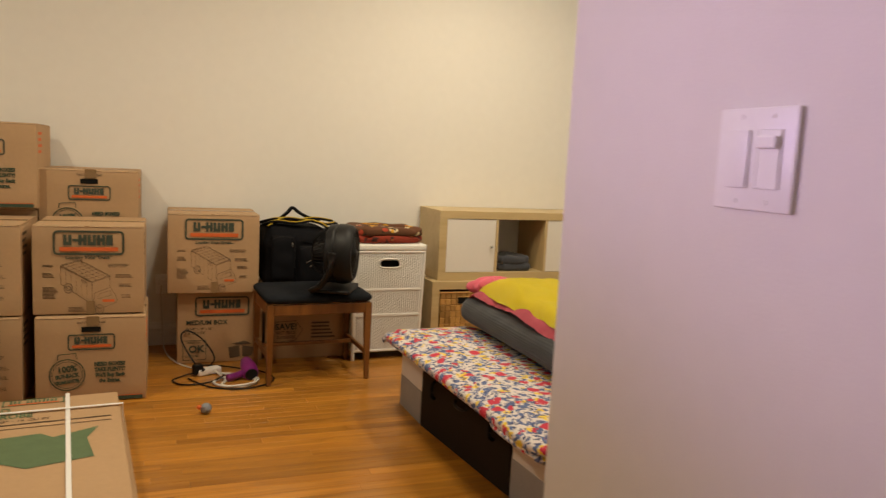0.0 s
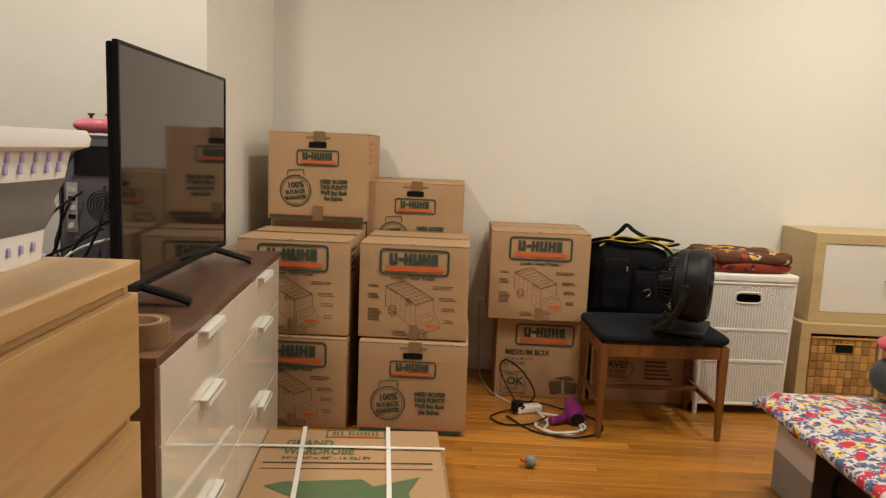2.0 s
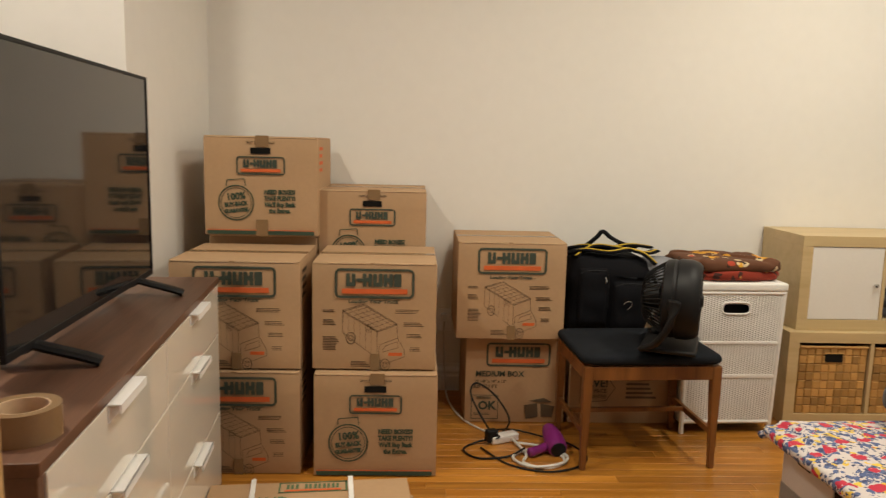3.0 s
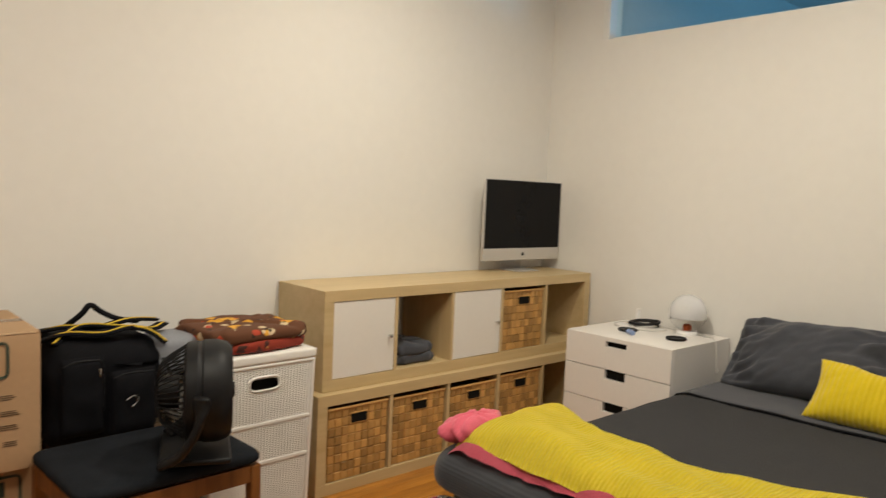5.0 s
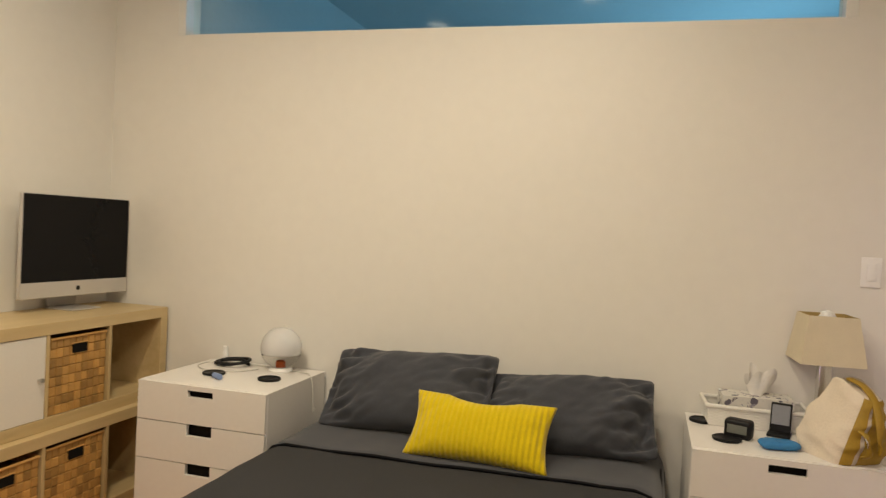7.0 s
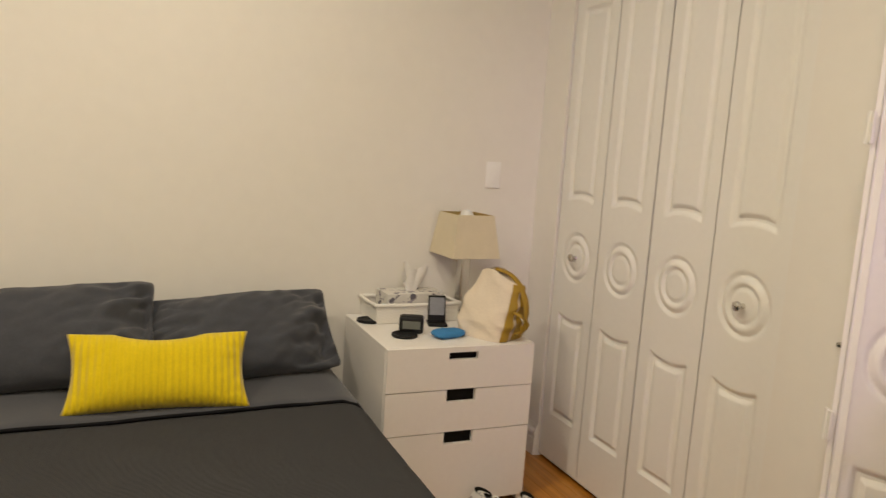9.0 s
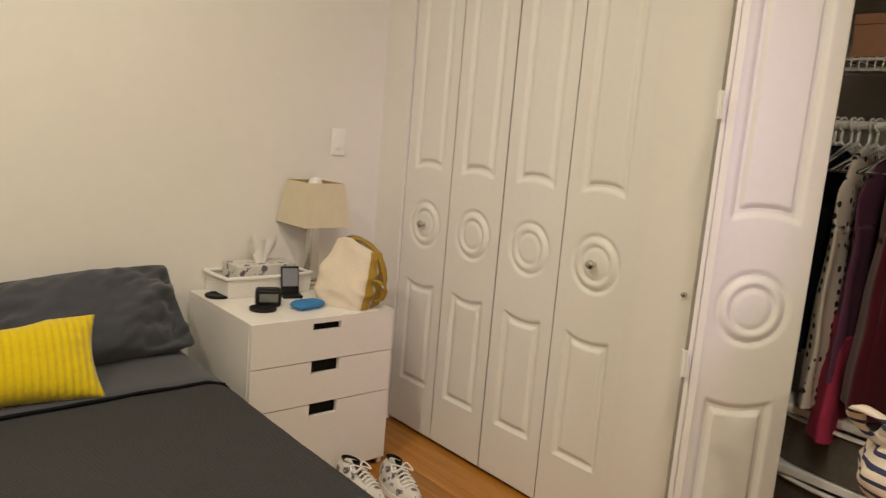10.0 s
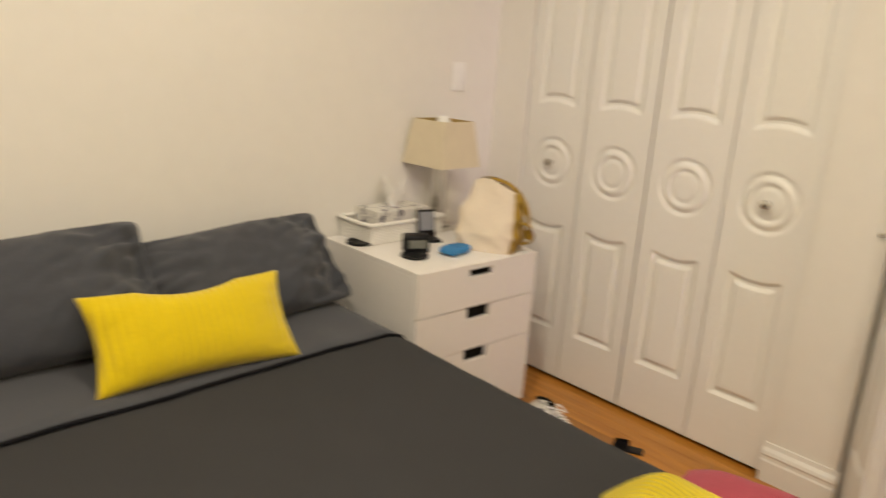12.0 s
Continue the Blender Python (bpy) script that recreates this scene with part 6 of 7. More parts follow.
def tower():
    t = thing("computer_tower", pose(-1.195, 3.44, 0.7085), "dark desktop computer tower seen from its cabled back", "computer")
    STEEL = mat("galvanised_steel", (0.20, 0.20, 0.225), 0.45, 0.6, vary=0.15, scale=20)
    CASE = mat("case_paint", (0.05, 0.05, 0.055), 0.45, vary=0.1)
    part("case", boxm((0, 0.004, 0), (0.26, 0.38, 0.50), 0.004), CASE, t, "dark painted case")
    part("back_plate", boxm((0.012, -0.001, 0.012), (0.248, 0.004, 0.488)), STEEL, t, "bare steel back plate")
    part("power_supply", boxm((0.065, -0.006, 0.355), (0.235, -0.001, 0.462), 0.002), BLACK, t, "black power supply grille")
    part("port_panel", boxm((0.035, -0.007, 0.15), (0.075, -0.001, 0.33), 0.002), ALU, t, "port panel")
    for k in range(5):
        part("port", boxm((0.042, -0.010, 0.165 + 0.033 * k), (0.068, -0.0065, 0.182 + 0.033 * k), 0.001), BLACK if k % 2 else WHITE_PLASTIC, t)
    for k in range(6):
        part("slot_cover", boxm((0.035, -0.004, 0.02 + 0.02 * k), (0.15, -0.0012, 0.034 + 0.02 * k), 0.001), STEEL, t)
    bm = B()
    for k in range(1, 6):
        ring = [Vector((0.165 + 0.011 * k * math.cos(q * math.pi / 12), -0.005, 0.25 + 0.011 * k * math.sin(q * math.pi / 12))) for q in range(25)]
        tube(bm, ring, 0.0018, 5, 0)
    part("fan_grille", bm, BLACK, t, "round fan grille")
    return t


tower()
TX, TY, TZ = -1.195, 3.44, 0.7085
for i, (pts, r, m, lab) in enumerate([
    ([(TX + 0.08, TY - 0.01, TZ + 0.45), (TX + 0.055, TY - 0.06, TZ + 0.36), (TX + 0.05, TY - 0.07, TZ + 0.2), (TX + 0.0, TY - 0.08, TZ + 0.06), (TX - 0.2, TY - 0.1, TZ + 0.01)], 0.006, BLACK, "black power cord hanging behind the tower"),
    ([(TX + 0.17, TY - 0.015, TZ + 0.17), (TX + 0.07, TY - 0.12, TZ + 0.10), (TX - 0.06, TY - 0.15, TZ + 0.045), (TX - 0.24, TY - 0.16, TZ + 0.012)], 0.005, BLACK, "black video cable running behind the tower"),
    ([(TX + 0.2, TY - 0.015, TZ + 0.20), (TX + 0.14, TY - 0.1, TZ + 0.15), (TX + 0.09, TY - 0.14, TZ + 0.04), (TX + 0.05, TY - 0.18, TZ + 0.012)], 0.006, BLACK, "black cable hanging from the tower"),
    ([(TX + 0.22, TY - 0.02, TZ + 0.14), (TX + 0.12, TY - 0.12, TZ + 0.10), (TX + 0.05, TY - 0.17, TZ + 0.012), (TX - 0.05, TY - 0.2, TZ + 0.008)], 0.006, CORD_WHITE, "white cable hanging from the tower"),
    ([(TX - 0.3, TY - 0.05, TZ + 0.01), (TX - 0.1, TY - 0.13, TZ + 0.05), (TX + 0.02, TY - 0.1, TZ + 0.03), (TX - 0.08, TY - 0.2, TZ + 0.01), (TX - 0.28, TY - 0.15, TZ + 0.03), (TX - 0.33, TY - 0.06, TZ + 0.008)], 0.004, BLACK, "tangle of thin black cables on the desk"),
    ([(TX + 0.10, TY - 0.015, TZ + 0.30), (TX + 0.03, TY - 0.10, TZ + 0.22), (TX - 0.02, TY - 0.14, TZ + 0.10), (TX - 0.16, TY - 0.2, TZ + 0.012)], 0.0045, BLACK, "thin black cable sagging from the tower"),
    ([(TX + 0.05, TY - 0.012, TZ + 0.26), (TX + 0.02, TY - 0.06, TZ + 0.12), (TX + 0.06, TY - 0.12, TZ + 0.03), (TX - 0.1, TY - 0.24, TZ + 0.008)], 0.004, BLACK, "thin black cable looping to the desk"),
    ([(TX + 0.18, TY - 0.015, TZ + 0.32), (TX + 0.20, TY - 0.09, TZ + 0.20), (TX + 0.15, TY - 0.14, TZ + 0.06), (TX + 0.10, TY - 0.2, TZ + 0.008)], 0.005, BLACK, "black cable hanging from the tower's upper ports")]):
    cable("computer_cable", pts, r, m, lab)


def gamepad():
    t = thing("game_controller", pose(TX + 0.13, TY + 0.06, TZ + 0.5005, 0, 0, 20), "pink game controller lying on the computer tower", "game controller")
    PNK = mat("pink_plastic", (0.62, 0.17, 0.24), 0.35, vary=0.05)
    bm = B()
    def f(u, v):
        a, b = 2 * math.pi * u, math.pi * (v - 0.5)
        x = math.cos(a) * math.cos(b)
        lobe = 0.5 + 0.5 * abs(x) ** 1.5
        return (0.085 * x, 0.05 * math.sin(a) * math.cos(b) * lobe - 0.028 * abs(x) ** 2, 0.034 + 0.034 * math.sin(b) * (0.75 + 0.25 * abs(x)))
    part("shell", surf(bm, f, 36, 18, True), PNK, t, smooth="all")
    for x in (-0.028, 0.03):
        bm = lathe(B(), [(0.006, 0.0), (0.006, 0.012), (0.012, 0.014), (0.012, 0.02), (0, 0.018)], 16)
        g = part("thumb_stick", bm, BLACK, t, smooth=True)
        g.matrix_local = pose(x, 0.0, 0.058)


gamepad()


def laundry_basket():
    t = thing("laundry_basket", pose(-0.578, 1.83, 1.0005, 0, 0, 3) @ Matrix.Scale(1.14, 4), "collapsible white and grey laundry basket on the chest", "laundry basket")
    GREY_RUBBER = mat("grey_rubber", (0.17, 0.165, 0.16), 0.6, vary=0.06)
    # lilac stands for the violet window light falling into the basket
    LILAC_LIT = mat("lilac_lit_plastic", (0.50, 0.46, 0.78), 0.45, vary=0.04)
    def ring(w, d, z, n=64, p=0.28):
        out = []
        for k in range(n):
            a = 2 * math.pi * k / n
            c, s = math.cos(a), math.sin(a)
            out.append(Vector((w / 2 * math.copysign(abs(c) ** p, c), d / 2 * math.copysign(abs(s) ** p, s), z)))
        return out
    def band(levels, inner=False):
        bm = B()
        rs = [[bm.verts.new(p) for p in ring(w, d, z)] for w, d, z in levels]
        for a, b in zip(rs, rs[1:]):
            for k in range(64):
                bm.faces.new((a[k], a[(k + 1) % 64], b[(k + 1) % 64], b[k]))
        return bm
    part("foot_band", band([(0.30, 0.42, 0.0), (0.31, 0.43, 0.045), (0.306, 0.426, 0.046), (0.296, 0.416, 0.004)]), WHITE_PLASTIC, t, "white perforated lower band", smooth=True)
    part("bellows", band([(0.312, 0.432, 0.045), (0.335, 0.46, 0.075), (0.330, 0.455, 0.085), (0.355, 0.485, 0.118), (0.350, 0.48, 0.119), (0.325, 0.45, 0.086), (0.33, 0.455, 0.076), (0.307, 0.427, 0.046)]), GREY_RUBBER, t, "dark grey folding rubber band", smooth=True)
    part("upper_band", band([(0.352, 0.482, 0.117), (0.372, 0.505, 0.172), (0.367, 0.50, 0.172), (0.347, 0.477, 0.118)]), WHITE_PLASTIC, t, "white perforated upper band", smooth=True)
    part("rim", band([(0.376, 0.509, 0.158), (0.405, 0.545, 0.164), (0.410, 0.55, 0.176), (0.400, 0.54, 0.188), (0.366, 0.50, 0.184), (0.364, 0.498, 0.160)]), WHITE_PLASTIC, t, "rounded white rim", smooth=True)
    # inner shell and floor carry the window light as colour
    part("lit_inside", band([(0.29, 0.41, 0.006), (0.305, 0.425, 0.046), (0.343, 0.473, 0.118), (0.3635, 0.4975, 0.182)]), LILAC_LIT, t, "plastic inside with lilac window light put into its colour", smooth=True)
    part("floor_panel", boxm((-0.14, -0.20, 0.002), (0.14, 0.20, 0.006), 0.001), LILAC_LIT, t)
    for j, (z, w, d, n) in enumerate(((0.150, 0.364, 0.497, 20), (0.135, 0.359, 0.491, 20), (0.024, 0.306, 0.426, 18))):
        for k in range(n):
            u = (k + 0.5 * (j % 2)) / n
            bm = B()
            bx(bm, (-0.003, -0.004, -0.007), (0.003, 0.004, 0.007), 0.0025, 2)
            # vent holes are pads in that lilac, as lit inside showing through
            g = part("vent_hole", bm, LILAC_LIT, t)
            if k < n * 0.6:
                g.matrix_local = pose(w / 2, -d / 2 + 0.05 + (d - 0.1) * (k / (n * 0.6)), z)
            else:
                g.matrix_local = pose(-w / 2 + 0.04 + (w - 0.08) * (k - n * 0.6) / (n * 0.4), d / 2, z, 0, 0, 90)


laundry_basket()

# ---------- on the bedside chests ----------
def coaster(x, y, z):
    t = thing("coaster", pose(x, y, z), "round black coaster on a bedside chest", "coaster", "black coasters")
    part("disc", lathe(B(), [(0.0, 0.0), (0.048, 0.0), (0.050, 0.003), (0.050, 0.009), (0.046, 0.011), (0.042, 0.008), (0.0, 0.008)], 32), BLACK, t, smooth=True)


N1, N2 = 0.6435, 0.6435
for x, y, z in ((3.54, 3.690, N1), (3.53, 3.960, N1), (3.705, 1.888, N2), (3.462, 1.822, N2)):
    coaster(x, y, z)


def globe():
    t = thing("glass_globe", pose(3.728, 3.738, N1) @ Matrix.Scale(1.06, 4), "clear and frosted glass globe lamp, switched off", "table lamp")
    FROST = mat("frosted_white", (0.93, 0.93, 0.94), 0.05, vary=0.02, trans=0.38, coat=0.8)
    R, c = 0.090, 0.105
    ring = lambda k0, k1: [(max(R * math.sin(math.pi * k / 32), 0.0), c - R * math.cos(math.pi * k / 32)) for k in range(k0, k1 + 1)]
    part("shade", lathe(B(), ring(13, 32), 40), FROST, t, "milky white glass upper shade", smooth="all")
    bowl = part("bowl", lathe(B(), ring(4, 13), 40), glass("clear_bowl", (0.97, 0.97, 0.97), 0.02, 1.12), t, "clear glass lower bowl", smooth="all")
    bowl.visible_shadow = False
    part("base", lathe(B(), [(0.0, 0.0), (0.050, 0.0), (0.052, 0.008), (0.046, 0.020), (0.0, 0.022)], 32), WHITE_PLASTIC, t, "white round base", smooth=True)
    # orange piece put in to give the globe its inner glow by colour
    part("glow_core", lathe(B(), [(0.0, 0.022), (0.018, 0.022), (0.018, 0.05), (0.012, 0.056), (0.0, 0.056)], 20), INK_ORANGE, t, "small orange core standing for the glow inside", smooth=True)


globe()
cable("charger_cable", [(3.740, 3.910, N1 + 0.012), (3.780, 3.980, N1 + 0.022), (3.740, 4.060, N1 + 0.018), (3.680, 4.010, N1 + 0.012), (3.720, 3.920, N1 + 0.024), (3.790, 3.940, N1 + 0.028), (3.780, 4.050, N1 + 0.02), (3.710, 4.070, N1 + 0.010), (3.690, 3.960, N1 + 0.018), (3.760, 3.930, N1 + 0.02)], 0.0075, BLACK, "black charger cable bundled on the chest")
cable("charger_cable", [(3.700, 3.837, N1 + 0.004), (3.600, 3.907, N1 + 0.004), (3.580, 4.037, N1 + 0.004), (3.660, 4.127, N1 + 0.004), (3.760, 4.097, N1 + 0.006), (3.780, 3.927, N1 + 0.005), (3.740, 3.637, N1 + 0.004), (3.700, 3.575, N1 + 0.003), (3.690, 3.553, N1 - 0.04), (3.700, 3.550, N1 - 0.16), (3.720, 3.551, 0.50)], 0.003, CORD_WHITE, "thin white cable coiled on the chest")
t = thing("small_bottle", pose(3.80, 4.075, N1) @ Matrix.Scale(1.06, 4), "small white plastic bottle beside cables", "bottle")
part("bottle", lathe(B(), [(0.0, 0.0), (0.014, 0.0), (0.014, 0.045), (0.011, 0.05), (0.0, 0.05)], 18), WHITE_PLASTIC, t, smooth=True)
part("cap", lathe(B(), [(0.0115, 0.05), (0.0115, 0.072), (0.0, 0.073)], 18), WHITE_PLASTIC, t, smooth=True)
t = thing("lighter", pose(3.435, 3.865, N1, 0, 0, 60), "small pale blue cylinder lying on the chest", "small object")
g = part("tube", lathe(B(), [(0.0, 0.0), (0.012, 0.001), (0.0125, 0.005), (0.0125, 0.055), (0.0, 0.056)], 18), mat("pale_blue_plastic", (0.22, 0.30, 0.52), 0.4), t, smooth=True)
g.matrix_local = pose(0, 0, 0.0125, 0, 90, 0)
g = part("cap", lathe(B(), [(0.0, 0.056), (0.0122, 0.056), (0.0122, 0.068), (0.0, 0.069)], 18), BLACK, t, smooth=True)
g.matrix_local = pose(0, 0, 0.0125, 0, 90, 0)


def table_lamp():
    t = thing("table_lamp", pose(3.748, 1.462, N2, 0, 0, 4) @ Matrix.Scale(1.10, 4), "table lamp with a square cream shade and nickel column, unlit", "table lamp")
    SHADE = mat("linen_shade", (0.66, 0.58, 0.43), 0.85, vary=0.05, scale=20, bump=0.2, bscale=300)
    part("base", bx(bx(B(), (-0.055, -0.055, 0), (0.055, 0.055, 0.014), 0.003), (-0.038, -0.038, 0.014), (0.038, 0.038, 0.026), 0.004), CHROME, t, "square nickel foot", smooth=True)
    part("column", bx(bx(B(), (-0.020, -0.020, 0.026), (0.020, 0.020, 0.25), 0.004), (-0.022, -0.022, 0.236), (0.022, 0.022, 0.258), 0.003), CHROME, t, "brushed nickel column", smooth=True)
    def shell(z0, z1, b, a, off):
        bm = B()
        def f(u, v):
            w = b + (a - b) * v - off
            p = u * 4
            k, q = int(p) % 4, p - int(p)
            c = [(-1, -1), (1, -1), (1, 1), (-1, 1)]
            x0, y0 = c[k]
            x1, y1 = c[(k + 1) % 4]
            return (w * (x0 + (x1 - x0) * q), w * (y0 + (y1 - y0) * q), z0 + (z1 - z0) * v)
        return surf(bm, f, 32, 8, True)
    bm = shell(0.245, 0.408, 0.102, 0.078, 0.0)
    bm2 = shell(0.245, 0.408, 0.102, 0.078, 0.003)
    part("shade", bm, SHADE, t, "cream linen shade")
    part("shade_lining", bm2, mat("gold_lining", (0.46, 0.33, 0.12), 0.6), t, "gold inner lining")
    part("bulb", lathe(B(), [(0.0, 0.27), (0.014, 0.27), (0.016, 0.32), (0.030, 0.37), (0.031, 0.395), (0.02, 0.418), (0.0, 0.425)], 24), mat("unlit_bulb", (0.8, 0.8, 0.78), 0.3), t, "white glass bulb", smooth=True)
    part("harp", boxm((-0.08, -0.002, 0.262), (0.08, 0.002, 0.266)), CHROME, t)


table_lamp()


def tissue_tray():
    t = thing("tray_basket", pose(3.755, 1.695, N2, 0, 0, 3) @ Matrix.Scale(1.10, 4), "small white wicker tray holding a tissue box", "basket")
    bm = B()
    w, d, h = 0.085, 0.165, 0.07
    def side(u, v):
        p = u * 4
        k, q = int(p) % 4, p - int(p)
        c = [(-w, -d), (w, -d), (w, d), (-w, d)]
        a, b = c[k], c[(k + 1) % 4]
        o = 1 + 0.03 * v + 0.012 * math.sin(v * math.pi * 14) * math.copysign(1, math.sin(u * math.pi * 88))
        return ((a[0] + (b[0] - a[0]) * q) * o, (a[1] + (b[1] - a[1]) * q) * o, 0.002 + h * v)
    surf(bm, side, 176, 28, True)
    part("weave", bm, WICKER, t, smooth=True)
    part("bottom", boxm((-w + 0.002, -d + 0.002, 0.0), (w - 0.002, d - 0.002, 0.006)), WICKER, t)
    bm = B()
    for a, b in (((-w, -d), (w, -d)), ((w, -d), (w, d)), ((w, d), (-w, d)), ((-w, d), (-w, -d))):
        tube(bm, [(a[0] * 1.04, a[1] * 1.04, h), ((a[0] + b[0]) / 2 * 1.03, (a[1] + b[1]) / 2 * 1.03, h - 0.003), (b[0] * 1.04, b[1] * 1.04, h)], 0.0075, 8, 5)
    part("rim", bm, WICKER, t, smooth="all")


tissue_tray()
FLOWER_CARD = print_fabric("grey_floral_card", (0.66, 0.64, 0.60), [((0.12, 0.11, 0.14), 1.0, 0.33), ((0.30, 0.28, 0.33), 1.8, 0.26), ((0.62, 0.60, 0.57), 2.4, 0.24)], 26, 0.6)
t = thing("tissue_box", pose(3.755, 1.695, N2 + 0.0075, 0, 0, 3) @ Matrix.Scale(1.10, 4), "grey floral tissue box with a tissue pulled up", "tissue box")
part("carton", boxm((-0.06, -0.118, 0), (0.06, 0.118, 0.098), 0.002), FLOWER_CARD, t)
def tissue(u, v):
    a = 2 * math.pi * u
    r = 0.016 + 0.020 * v * (1 + 0.35 * math.sin(3 * a + 1) + 0.2 * math.sin(5 * a))
    return (0.8 * r * math.cos(a) + 0.012 * v, 1.35 * r * math.sin(a) - 0.01 * v, 0.0985 + v * (0.070 + 0.026 * math.sin(2 * a + 0.6) + 0.012 * math.sin(5 * a)))
bm = surf(B(), tissue, 60, 12, True)
part("tissue", bm, mat("tissue_paper", (0.80, 0.78, 0.75), 0.9), t, "crumpled white tissue", smooth="all")


def clock():
    t = thing("alarm_clock", pose(3.510, 1.778, N2, 0, 0, -112) @ Matrix.Scale(1.10, 4), "small black digital alarm clock", "clock")
    bm = bx(B(), (-0.043, -0.024, 0.0), (0.043, 0.026, 0.062), 0.014, 4)
    part("case", bm, BLACK, t, smooth=True)
    part("display", boxm((-0.031, -0.0255, 0.018), (0.031, -0.0238, 0.046), 0.0006), mat("lcd", (0.16, 0.17, 0.15), 0.25), t, "grey display")


clock()
t = thing("phone_dock", pose(3.622, 1.624, N2, 0, 0, -105) @ Matrix.Scale(1.10, 4), "black phone charging dock", "phone dock")
part("base", boxm((-0.036, -0.045, 0), (0.036, 0.03, 0.010), 0.004), BLACK, t, smooth=True)
bm = bx(B(), (-0.033, 0.0, 0.0), (0.033, 0.010, 0.10), 0.004)
g = part("cradle", bm, BLACK, t, smooth=True)
g.matrix_local = pose(0, 0.0, 0.008, -14)
bm = bx(B(), (-0.028, -0.003, 0.026), (0.028, 0.0, 0.092), 0.002)
g = part("pad", bm, GREY_SOFT, t)
g.matrix_local = pose(0, 0.0, 0.008, -14)
t = thing("glasses_case", pose(3.425, 1.655, N2, 0, 0, 100) @ Matrix.Scale(1.10, 4), "soft bright blue glasses case", "glasses case")
def gcase(u, v):
    a, b = 2 * math.pi * u, math.pi * (v - 0.5)
    c, s = math.cos(a), math.sin(a)
    return (0.062 * math.copysign(abs(c) ** 0.5, c) * math.cos(b) ** 0.5, 0.034 * math.copysign(abs(s) ** 0.6, s) * math.cos(b) ** 0.5 * (1 + 0.2 * c), 0.014 + 0.014 * math.sin(b) + 0.003 * nz(c * 3, s * 3))
part("case", surf(B(), gcase, 40, 16, True), BLUE, t, smooth="all")
bm = B()
tube(bm, [(0.01, -0.030, 0.027), (0.015, 0.0, 0.0295), (0.01, 0.030, 0.027)], 0.003, 6, 5, 0.5)
part("flap_edge", bm, BLUE, t)


def soft_bag(name, m, w, d, h, material, label, seed=0, slump=0.3, category="bag"):
    t = thing(name, m, label, category)
    def f(u, v):
        a, b = 2 * math.pi * u, math.pi * (v - 0.5)
        c, s = math.cos(a), math.sin(a)
        k = max(math.cos(b), 0) ** 0.35
        tap = 1 - slump * max(0, v - 0.4) ** 1.2
        px = w / 2 * math.copysign(abs(c) ** 0.55, c) * k * tap
        py = d / 2 * math.copysign(abs(s) ** 0.55, s) * k * tap
        z = h / 2 * (1 + math.copysign(abs(math.sin(b)) ** 0.85, b))
        fold = 0.016 * nz(px * 13 + seed, py * 13, z * 11) + 0.008 * nz(px * 28, py * 28 + seed, z * 26)
        return (px * (1 + fold * 7 * 0.8), py * (1 + fold * 8), max(z + fold * (1.2 if v > 0.3 else 0), 0.0))
    part("body", surf(B(), f, 72, 44, True), material, t, smooth="all")
    return t


def handbag():
    t = thing("handbag", pose(3.435, 1.475, N2, 0, 0, -150) @ Matrix.Scale(1.10, 4), "slouchy cream canvas handbag with mustard leather trim", "handbag")
    def f(u, v, grow=0.0):
        a = 2 * math.pi * u
        c, s = math.cos(a), math.sin(a)
        w, d = 0.098 * (1 - 0.28 * v ** 2.2), 0.082 * (1 - 0.80 * v ** 1.7)
        px = w * math.copysign(abs(c) ** 0.42, c)
        py = d * math.copysign(abs(s) ** 0.42, s) + 0.045 * v
        z = 0.235 * v - 0.07 * v * max(0, px / 0.112) - 0.05 * v * max(0, -px / 0.112 - 0.35)
        cr = 1 - 2.0 * abs(nz(px * 7 + z * 9, z * 10 - py * 6, 3.0))
        k = (0.020 * cr + 0.007 * nz(px * 19, py * 19, z * 19)) * min(1, v * 4)
        return Vector((px, py, max(z, 0.0))) + Vector((c, s, 0.0)) * (k + grow)
    bm = surf(B(), f, 96, 40, True)
    bmesh.ops.contextual_create(bm, geom=[e for e in bm.edges if len(e.link_faces) == 1 and e.verts[0].co.z > 0.1])
    part("body", bm, CREAM, t, "slouched cream canvas body", smooth="all")
    for u0, u1 in ((0.875, 0.965), (0.985, 1.12)):
        bm = surf(B(), lambda u, v: f(u0 + (u1 - u0) * u, 0.01 + 0.98 * v, 0.005), 18, 34)
        part("side_trim", bm, MUSTARD, t, "mustard leather panel", smooth="all")
    bm = B()
    tube(bm, [(0.115, -0.03, 0.105), (0.145, -0.038, 0.10), (0.155, -0.035, 0.075), (0.15, -0.03, 0.045), (0.12, -0.02, 0.03)], 0.009, 8, 6, 0.5)
    part("strap", bm, MUSTARD, t, "mustard leather strap", smooth="all")
    bm = B()
    tube(bm, [(-0.02, 0.05, 0.232), (0.04, 0.045, 0.222), (0.09, 0.04, 0.185), (0.125, 0.03, 0.12), (0.13, 0.03, 0.04)], 0.014, 8, 6, 0.4)
    part("handle", bm, MUSTARD, t, "mustard leather handle", smooth="all")
    bm = B()
    tube(bm, [(0.148, -0.045, 0.095), (0.158, -0.045, 0.085), (0.156, -0.04, 0.07)], 0.003, 6, 4)
    part("buckle", bm, CHROME, t, "metal buckle", smooth="all")


handbag()


